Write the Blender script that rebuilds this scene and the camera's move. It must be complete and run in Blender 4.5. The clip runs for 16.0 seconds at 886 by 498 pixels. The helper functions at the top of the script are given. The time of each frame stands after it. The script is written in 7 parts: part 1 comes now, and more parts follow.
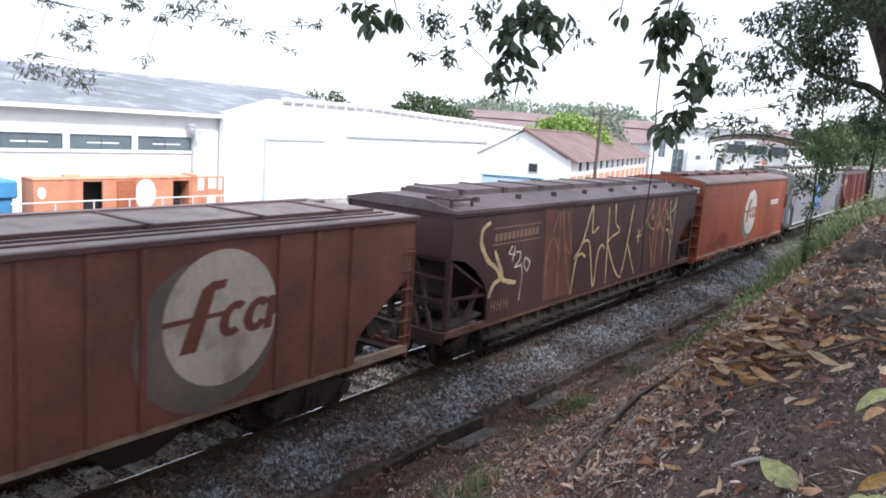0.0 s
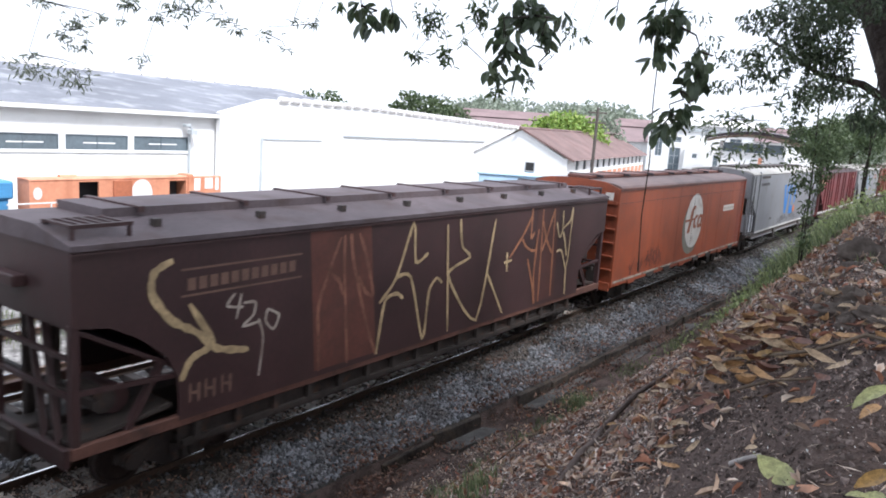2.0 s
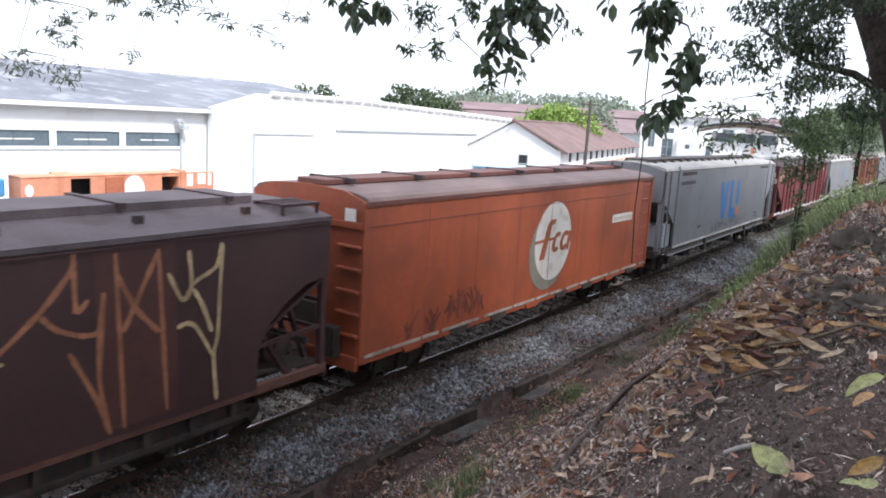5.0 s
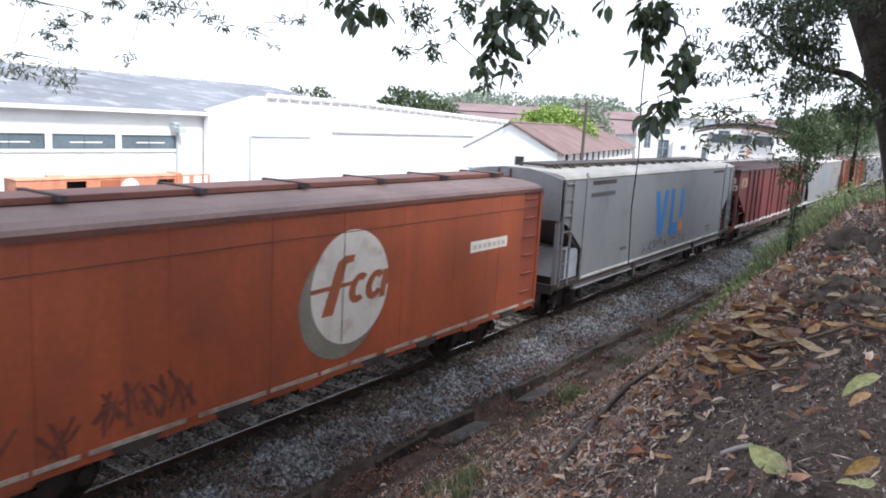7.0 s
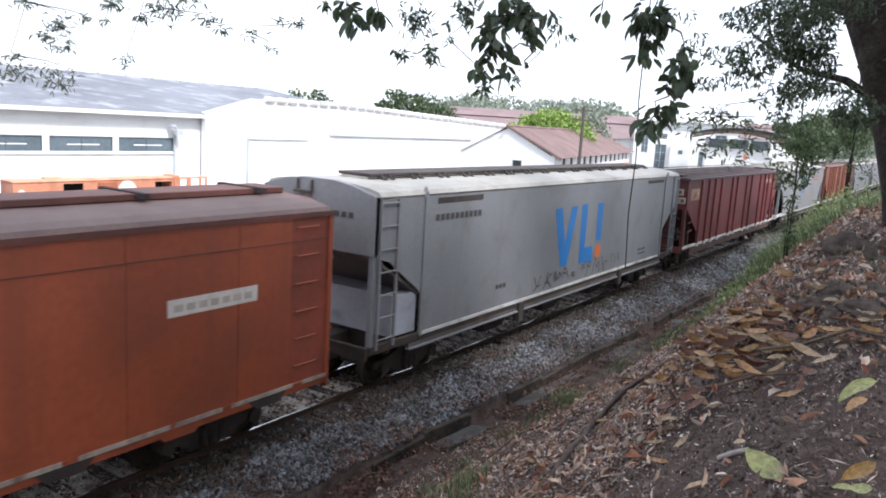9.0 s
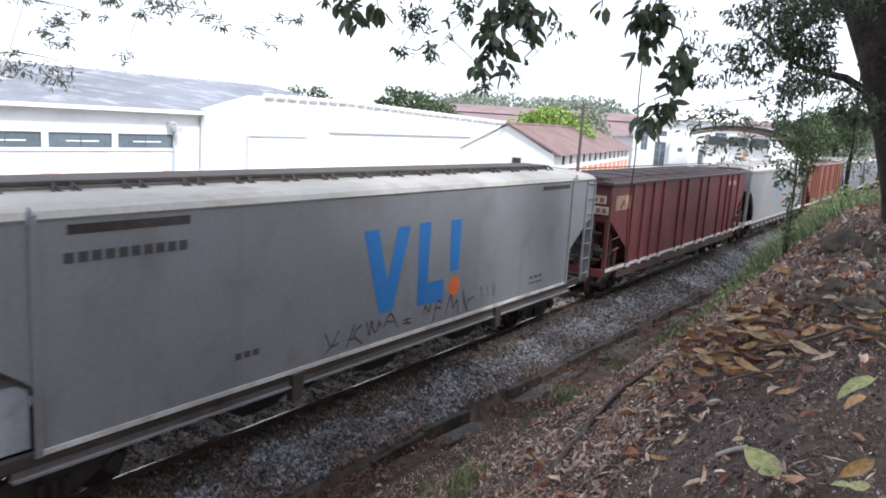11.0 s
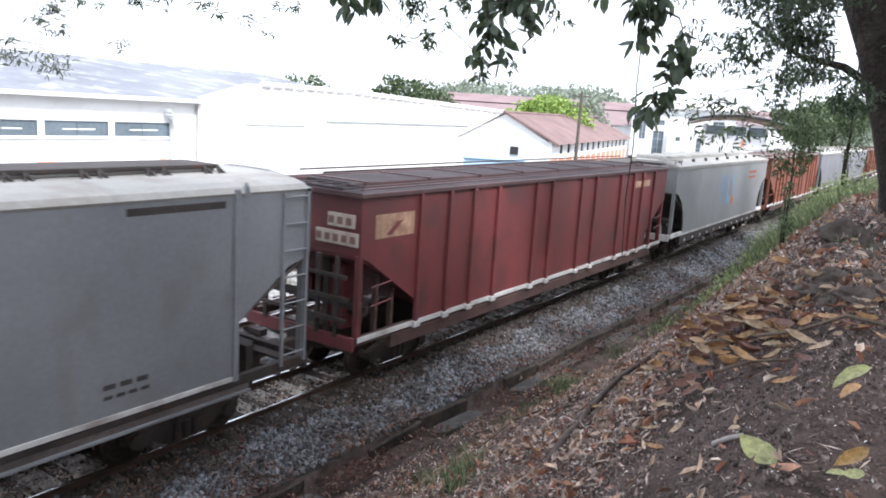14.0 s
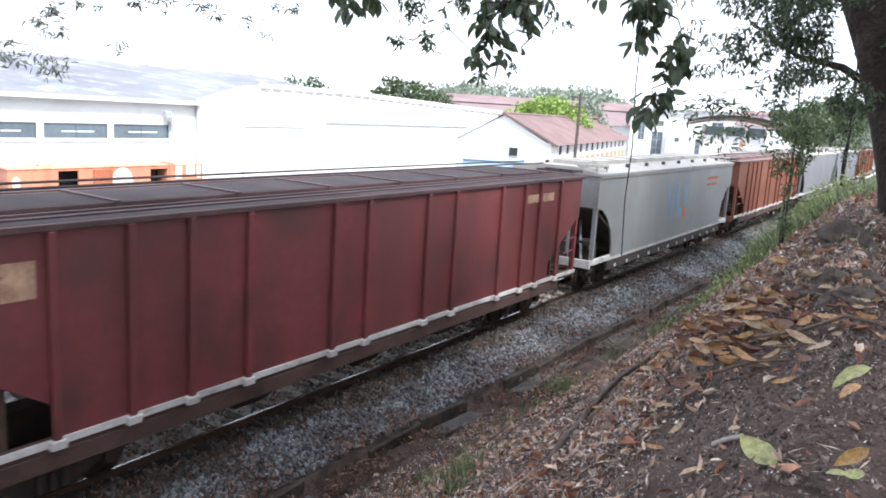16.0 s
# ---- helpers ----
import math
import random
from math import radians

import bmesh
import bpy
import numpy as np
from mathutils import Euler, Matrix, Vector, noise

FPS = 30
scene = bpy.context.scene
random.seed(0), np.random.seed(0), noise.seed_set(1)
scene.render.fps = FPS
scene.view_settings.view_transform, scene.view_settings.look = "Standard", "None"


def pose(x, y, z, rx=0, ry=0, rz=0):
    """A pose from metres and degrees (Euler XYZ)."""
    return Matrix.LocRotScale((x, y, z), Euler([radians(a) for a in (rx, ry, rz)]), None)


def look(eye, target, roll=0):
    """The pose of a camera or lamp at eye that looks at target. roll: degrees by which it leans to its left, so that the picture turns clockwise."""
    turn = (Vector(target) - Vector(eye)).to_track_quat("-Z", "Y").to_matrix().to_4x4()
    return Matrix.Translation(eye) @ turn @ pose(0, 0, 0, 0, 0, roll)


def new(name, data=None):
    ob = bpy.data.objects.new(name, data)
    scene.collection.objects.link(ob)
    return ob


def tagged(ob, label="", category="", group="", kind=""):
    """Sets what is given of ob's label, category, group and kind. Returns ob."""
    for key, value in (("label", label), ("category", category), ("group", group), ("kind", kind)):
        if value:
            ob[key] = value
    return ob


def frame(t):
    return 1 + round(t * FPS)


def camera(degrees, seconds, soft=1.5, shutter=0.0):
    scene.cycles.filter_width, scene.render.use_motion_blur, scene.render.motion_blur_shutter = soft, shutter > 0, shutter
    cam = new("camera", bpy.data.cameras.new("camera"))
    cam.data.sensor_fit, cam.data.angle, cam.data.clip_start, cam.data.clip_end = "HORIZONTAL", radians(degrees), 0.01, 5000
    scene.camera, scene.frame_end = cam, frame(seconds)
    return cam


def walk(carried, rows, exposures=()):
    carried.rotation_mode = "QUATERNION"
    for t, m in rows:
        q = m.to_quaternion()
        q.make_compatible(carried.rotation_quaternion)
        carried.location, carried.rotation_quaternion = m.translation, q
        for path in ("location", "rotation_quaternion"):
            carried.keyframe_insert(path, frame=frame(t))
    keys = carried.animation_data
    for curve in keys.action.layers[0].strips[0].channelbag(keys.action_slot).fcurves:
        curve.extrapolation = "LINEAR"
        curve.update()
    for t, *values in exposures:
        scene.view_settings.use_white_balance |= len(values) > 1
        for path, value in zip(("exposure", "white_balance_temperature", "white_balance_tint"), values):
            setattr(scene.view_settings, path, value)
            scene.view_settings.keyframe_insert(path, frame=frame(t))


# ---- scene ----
# The world: x runs along the track, y across it, z up from the rail head. The train rolls towards -x.
EXPOSURES = [(0, 1.0, 5930, 12), (9, 1.0, 5930, 12), (11.5, 1.0, 5930, 12), (12.5, 1.1, 5930, 12), (13.5, 1.28, 5930, 12), (14.5, 1.4, 5930, 12), (16, 1.42, 5930, 12)]
EYE = Vector((0.0, 0.0, 5.3))
VIEW = [  # seconds, yaw from +y towards +x, pitch down, lean
    (0, 54.97, 9.36, 4.10), (0.5, 55.03, 9.37, 4.02), (1, 55.10, 9.37, 3.98), (1.5, 55.13, 9.40, 3.96),
    (2, 55.20, 9.41, 3.92), (2.5, 55.26, 9.46, 3.81), (3, 55.32, 9.59, 3.69), (3.5, 55.43, 9.72, 3.61),
    (4, 55.53, 9.88, 3.50), (6.5, 55.86, 9.77, 3.35), (7, 55.92, 9.74, 3.25), (7.5, 55.98, 9.73, 3.22),
]
VIEW += [
    (8, 56.06, 9.68, 3.26), (8.5, 56.10, 9.58, 3.34), (9, 56.12, 9.46, 3.49), (11.5, 56.22, 9.87, 3.70),
    (12, 56.26, 10.13, 3.87), (12.5, 56.31, 10.29, 3.94), (13, 56.39, 10.39, 3.91), (13.5, 56.40, 10.46, 3.81),
    (14, 56.42, 10.49, 3.68), (14.5, 56.42, 10.52, 3.56), (15, 56.44, 10.53, 3.51), (15.5, 56.45, 10.47, 3.51),
    (16, 56.46, 10.39, 3.54),
]


def view(yaw, pitch, lean):
    a, b = radians(yaw), radians(pitch)
    way = Vector((math.sin(a) * math.cos(b), math.cos(a) * math.cos(b), -math.sin(b)))
    return look(EYE, EYE + way, lean)


cam = camera(60.6, 16.0, soft=1.8, shutter=0.4)
walk(cam, [(t, view(*v)) for t, *v in VIEW], exposures=EXPOSURES)

# ---- light: a bright hazy day, sun high behind the camera ----
SUN_EL, SUN_AZ, VEIL = 52.0, -20.0, 6.0
world = bpy.data.worlds.new("sky")
scene.world = world
world.use_nodes = True
wn = world.node_tree
sky = wn.nodes.new("ShaderNodeTexSky")
sky.sky_type, sky.sun_disc = "NISHITA", False
sky.sun_elevation, sky.sun_rotation = radians(SUN_EL), radians(180 + SUN_AZ)
sky.dust_density, sky.air_density, sky.ozone_density = 4.0, 1.0, 1.0
# a bright veil of thin cloud over the sky
veil = wn.nodes.new("ShaderNodeTexNoise")
veil.inputs["Scale"].default_value, veil.inputs["Detail"].default_value = 2.2, 5.0
cloud = wn.nodes.new("ShaderNodeValToRGB")
cloud.color_ramp.elements[0].color, cloud.color_ramp.elements[1].color = (0.8, 0.84, 0.9, 1), (1.0, 1.0, 1.0, 1)
wn.links.new(veil.outputs["Fac"], cloud.inputs[0])
bright = wn.nodes.new("ShaderNodeMix")
bright.data_type, bright.blend_type = "RGBA", "MULTIPLY"
bright.inputs[0].default_value = 1.0
bright.inputs[7].default_value = (VEIL, VEIL, VEIL, 1)
wn.links.new(cloud.outputs[0], bright.inputs[6])
cover = wn.nodes.new("ShaderNodeMix")
cover.data_type = "RGBA"
cover.inputs[0].default_value = 0.85
wn.links.new(sky.outputs[0], cover.inputs[6])
wn.links.new(bright.outputs[2], cover.inputs[7])
wn.links.new(cover.outputs[2], wn.nodes["Background"].inputs[0])
wn.nodes["Background"].inputs[1].default_value = 0.15
sun = new("sun", bpy.data.lights.new("sun", "SUN"))
sun.data.energy, sun.data.angle, sun.data.color = 2.4, radians(9), (1.0, 0.96, 0.9)
sun_way = Vector((-math.sin(radians(SUN_AZ)), math.cos(radians(SUN_AZ)), -math.tan(radians(SUN_EL))))
sun.matrix_world = look((0, -30, 60), Vector((0, -30, 60)) + sun_way)


# ---- mesh building ----
class Build:
    """Collects vertices and faces of one mesh."""

    def __init__(self):
        self.v, self.f = [], []

    def add(self, verts, faces):
        n = len(self.v)
        self.v += [tuple(p) for p in verts]
        self.f += [tuple(i + n for i in f) for f in faces]
        return self

    def box(self, x0, x1, y0, y1, z0, z1):
        return self.add([(x, y, z) for x in (x0, x1) for y in (y0, y1) for z in (z0, z1)],
                        [(0, 1, 3, 2), (4, 6, 7, 5), (0, 4, 5, 1), (2, 3, 7, 6), (0, 2, 6, 4), (1, 5, 7, 3)])

    def prism(self, poly, y0, y1, axis="y"):
        """A plate: an outline in two axes, thick along the third."""
        put = {"y": lambda a, b, c: (a, c, b), "x": lambda a, b, c: (c, a, b), "z": lambda a, b, c: (a, b, c)}[axis]
        n = len(poly)
        self.add([put(a, b, y0) for a, b in poly] + [put(a, b, y1) for a, b in poly],
                 [tuple(range(n)), tuple(range(2 * n - 1, n - 1, -1))] + [(i, i + n, (i + 1) % n + n, (i + 1) % n) for i in range(n)])
        return self

    def rod(self, p, q, r, n=6, r2=None):
        p, q = Vector(p), Vector(q)
        d = (q - p).normalized()
        a = d.orthogonal().normalized()
        b = d.cross(a)
        r2 = r if r2 is None else r2
        ring = [(math.cos(2 * math.pi * i / n), math.sin(2 * math.pi * i / n)) for i in range(n)]
        self.add([p + (a * c + b * s) * r for c, s in ring] + [q + (a * c + b * s) * r2 for c, s in ring],
                 [(i, (i + 1) % n, (i + 1) % n + n, i + n) for i in range(n)] + [tuple(range(n))[::-1], tuple(range(n, 2 * n))])
        return self

    def bar(self, p, q, w, h):
        """A square bar from p to q, w wide across the level and h high."""
        p, q = Vector(p), Vector(q)
        d = (q - p).normalized()
        side = d.cross(Vector((0, 0, 1)))
        side = side.normalized() if side.length > 0.01 else Vector((0, 1, 0))
        up = side.cross(d).normalized()
        c = [side * a * w / 2 + up * b * h / 2 for a, b in ((-1, -1), (1, -1), (1, 1), (-1, 1))]
        self.add([p + o for o in c] + [q + o for o in c],
                 [(0, 1, 2, 3), (7, 6, 5, 4), (0, 4, 5, 1), (1, 5, 6, 2), (2, 6, 7, 3), (3, 7, 4, 0)])
        return self

    def tube(self, pts, radii, n=8):
        pts = [Vector(p) for p in pts]
        rings = []
        for i, p in enumerate(pts):
            d = (pts[min(i + 1, len(pts) - 1)] - pts[max(i - 1, 0)]).normalized()
            a = d.cross(Vector((0.31, 0.95, 0.0))).normalized()
            b = d.cross(a)
            rings += [p + (a * math.cos(2 * math.pi * k / n) + b * math.sin(2 * math.pi * k / n)) * radii[i] for k in range(n)]
        faces = [(i * n + k, i * n + (k + 1) % n, (i + 1) * n + (k + 1) % n, (i + 1) * n + k)
                 for i in range(len(pts) - 1) for k in range(n)]
        return self.add(rings, faces + [tuple(range(n))[::-1], tuple(range(len(rings) - n, len(rings)))])

    def sheet(self, us, vs, at):
        """A grid of points at(u, v)."""
        m = len(vs)
        return self.add([at(u, v) for u in us for v in vs],
                        [(i * m + j, (i + 1) * m + j, (i + 1) * m + j + 1, i * m + j + 1) for i in range(len(us) - 1) for j in range(m - 1)])

    def mesh(self, name, bevel=0.0, smooth=False):
        me = bpy.data.meshes.new(name)
        me.from_pydata(self.v, [], self.f)
        bm = bmesh.new()
        bm.from_mesh(me)
        bmesh.ops.recalc_face_normals(bm, faces=bm.faces)
        if bevel:
            bmesh.ops.bevel(bm, geom=bm.edges, offset=bevel, segments=1, affect="EDGES", clamp_overlap=True)
        for f in bm.faces:
            f.smooth = smooth
        bm.to_mesh(me)
        bm.free()
        return me


def part(name, build, material, parent=None, label="", bevel=0.0, smooth=False):
    """Links a build as one mesh object under a thing."""
    me = build.mesh(name, bevel, smooth)
    me.materials.append(material)
    ob = new(name, me)
    ob.parent = parent
    return tagged(ob, label) if label else ob


def soup(name, verts, faces, material):
    """A large joined mesh from number arrays."""
    me = bpy.data.meshes.new(name)
    me.from_pydata(verts.tolist(), [], faces.tolist())
    me.materials.append(material)
    me.update()
    return new(name, me)


def thing(name, label, category, group="", at=(0, 0, 0), turn=0.0):
    ob = new(name)
    ob.empty_display_size = 0.3
    ob.matrix_basis = pose(*at, 0, 0, turn)
    return tagged(ob, label, category, group)


# ---- materials ----
def surface(name, color, rough=0.7, metal=0.0, vary=0.25, grain=(1.0, 20.0), bump=0.3, stain=None, streak=0.0,
            amount=0.5, depth=0.01, island=0.0, spec=0.5):
    """Paint, stone, metal or bark: a colour that varies at two scales, with stains and relief."""
    m = bpy.data.materials.new(name)
    m.use_nodes = True
    nt = m.node_tree
    n, link = nt.nodes, nt.links.new
    bsdf = n["Principled BSDF"]
    co = n.new("ShaderNodeTexCoord")

    def noise_at(scale, detail=4.0, stretch=None):
        t = n.new("ShaderNodeTexNoise")
        t.inputs["Scale"].default_value, t.inputs["Detail"].default_value = scale, detail
        if stretch:
            mp = n.new("ShaderNodeMapping")
            mp.inputs["Scale"].default_value = stretch
            link(co.outputs["Object"], mp.inputs[0])
            link(mp.outputs[0], t.inputs[0])
        else:
            link(co.outputs["Object"], t.inputs[0])
        return t.outputs["Fac"]

    def ramp(src, lo, hi):
        r = n.new("ShaderNodeMapRange")
        r.inputs[1].default_value, r.inputs[2].default_value = lo, hi
        link(src, r.inputs[0])
        return r.outputs[0]

    def mix(fac, a, b, mode="MIX"):
        x = n.new("ShaderNodeMix")
        x.data_type, x.blend_type = "RGBA", mode
        for k, s in ((0, fac), (6, a), (7, b)):
            if isinstance(s, (int, float)):
                x.inputs[k].default_value = s
            elif isinstance(s, tuple):
                x.inputs[k].default_value = (*s, 1)
            else:
                link(s, x.inputs[k])
        return x.outputs[2]

    big, fine = noise_at(grain[0]), noise_at(grain[1], 6.0)
    dark, light = tuple(c * (1 - vary) for c in color), tuple(min(1, c * (1 + vary)) for c in color)
    out = mix(ramp(big, 0.3, 0.7), dark, light)
    out = mix(vary * 1.2, out, mix(ramp(fine, 0.3, 0.7), (0.25, 0.25, 0.25), (0.78, 0.78, 0.78)), "OVERLAY")
    if stain:
        spots = ramp(noise_at(grain[0] * 2.3, 8.0), 0.62 - 0.25 * amount, 0.72)
        if streak:
            spots2 = ramp(noise_at(1.0, 5.0, (streak, streak, streak * 0.07)), 0.66 - 0.3 * amount, 0.85)
            mx = n.new("ShaderNodeMath")
            mx.operation = "MAXIMUM"
            link(spots, mx.inputs[0])
            link(spots2, mx.inputs[1])
            spots = mx.outputs[0]
        sc = n.new("ShaderNodeMath")
        sc.operation = "MULTIPLY"
        sc.inputs[1].default_value = min(1.0, 0.4 + 0.6 * amount)
        link(spots, sc.inputs[0])
        out = mix(sc.outputs[0], out, stain)
    if island:
        geo = n.new("ShaderNodeNewGeometry")
        hs = n.new("ShaderNodeHueSaturation")
        link(geo.outputs["Random Per Island"], hs.inputs["Value"])
        mr = n.new("ShaderNodeMapRange")
        mr.inputs[3].default_value, mr.inputs[4].default_value = 1 - island, 1 + island
        link(geo.outputs["Random Per Island"], mr.inputs[0])
        link(mr.outputs[0], hs.inputs["Value"])
        link(out, hs.inputs["Color"])
        out = hs.outputs[0]
    link(out, bsdf.inputs["Base Color"])
    bsdf.inputs["Metallic"].default_value = metal
    bsdf.inputs["Specular IOR Level"].default_value = spec
    rg = n.new("ShaderNodeMapRange")
    rg.inputs[3].default_value, rg.inputs[4].default_value = max(0.05, rough - 0.12), min(1, rough + 0.12)
    link(fine, rg.inputs[0])
    link(rg.outputs[0], bsdf.inputs["Roughness"])
    if bump:
        b = n.new("ShaderNodeBump")
        b.inputs["Strength"].default_value, b.inputs["Distance"].default_value = bump, depth
        link(fine, b.inputs["Height"])
        link(b.outputs[0], bsdf.inputs["Normal"])
    return m


def leaf_surface(name, tones, rough=0.5, through_light=0.25):
    """Leaves: a tone picked for each leaf, some light passing through."""
    m = bpy.data.materials.new(name)
    m.use_nodes = True
    nt = m.node_tree
    n, link = nt.nodes, nt.links.new
    bsdf = n["Principled BSDF"]
    geo = n.new("ShaderNodeNewGeometry")
    cr = n.new("ShaderNodeValToRGB")
    cr.color_ramp.elements[0].color, cr.color_ramp.elements[1].color = (*tones[0], 1), (*tones[-1], 1)
    for i, c in enumerate(tones[1:-1], 1):
        cr.color_ramp.elements.new(i / (len(tones) - 1)).color = (*c, 1)
    link(geo.outputs["Random Per Island"], cr.inputs[0])
    t = n.new("ShaderNodeTexNoise")
    t.inputs["Scale"].default_value = 35.0
    co = n.new("ShaderNodeTexCoord")
    link(co.outputs["Object"], t.inputs[0])
    x = n.new("ShaderNodeMix")
    x.data_type, x.blend_type = "RGBA", "OVERLAY"
    x.inputs[0].default_value = 0.5
    link(cr.outputs[0], x.inputs[6])
    link(t.outputs["Fac"], x.inputs[7])
    # blotches where the leaf has browned or faded
    t2 = n.new("ShaderNodeTexNoise")
    t2.inputs["Scale"].default_value, t2.inputs["Detail"].default_value = 7.0, 5.0
    link(co.outputs["Object"], t2.inputs[0])
    mr = n.new("ShaderNodeMapRange")
    mr.inputs[1].default_value, mr.inputs[2].default_value = 0.36, 0.62
    mr.inputs[3].default_value, mr.inputs[4].default_value = 0.62, 1.1
    link(t2.outputs["Fac"], mr.inputs[0])
    hs = n.new("ShaderNodeHueSaturation")
    link(mr.outputs[0], hs.inputs["Value"])
    link(x.outputs[2], hs.inputs["Color"])
    link(hs.outputs[0], bsdf.inputs["Base Color"])
    bsdf.inputs["Roughness"].default_value = rough
    tr = n.new("ShaderNodeBsdfTranslucent")
    link(hs.outputs[0], tr.inputs[0])
    ms = n.new("ShaderNodeMixShader")
    ms.inputs[0].default_value = through_light
    link(bsdf.outputs[0], ms.inputs[1])
    link(tr.outputs[0], ms.inputs[2])
    link(ms.outputs[0], n["Material Output"].inputs[0])
    return m


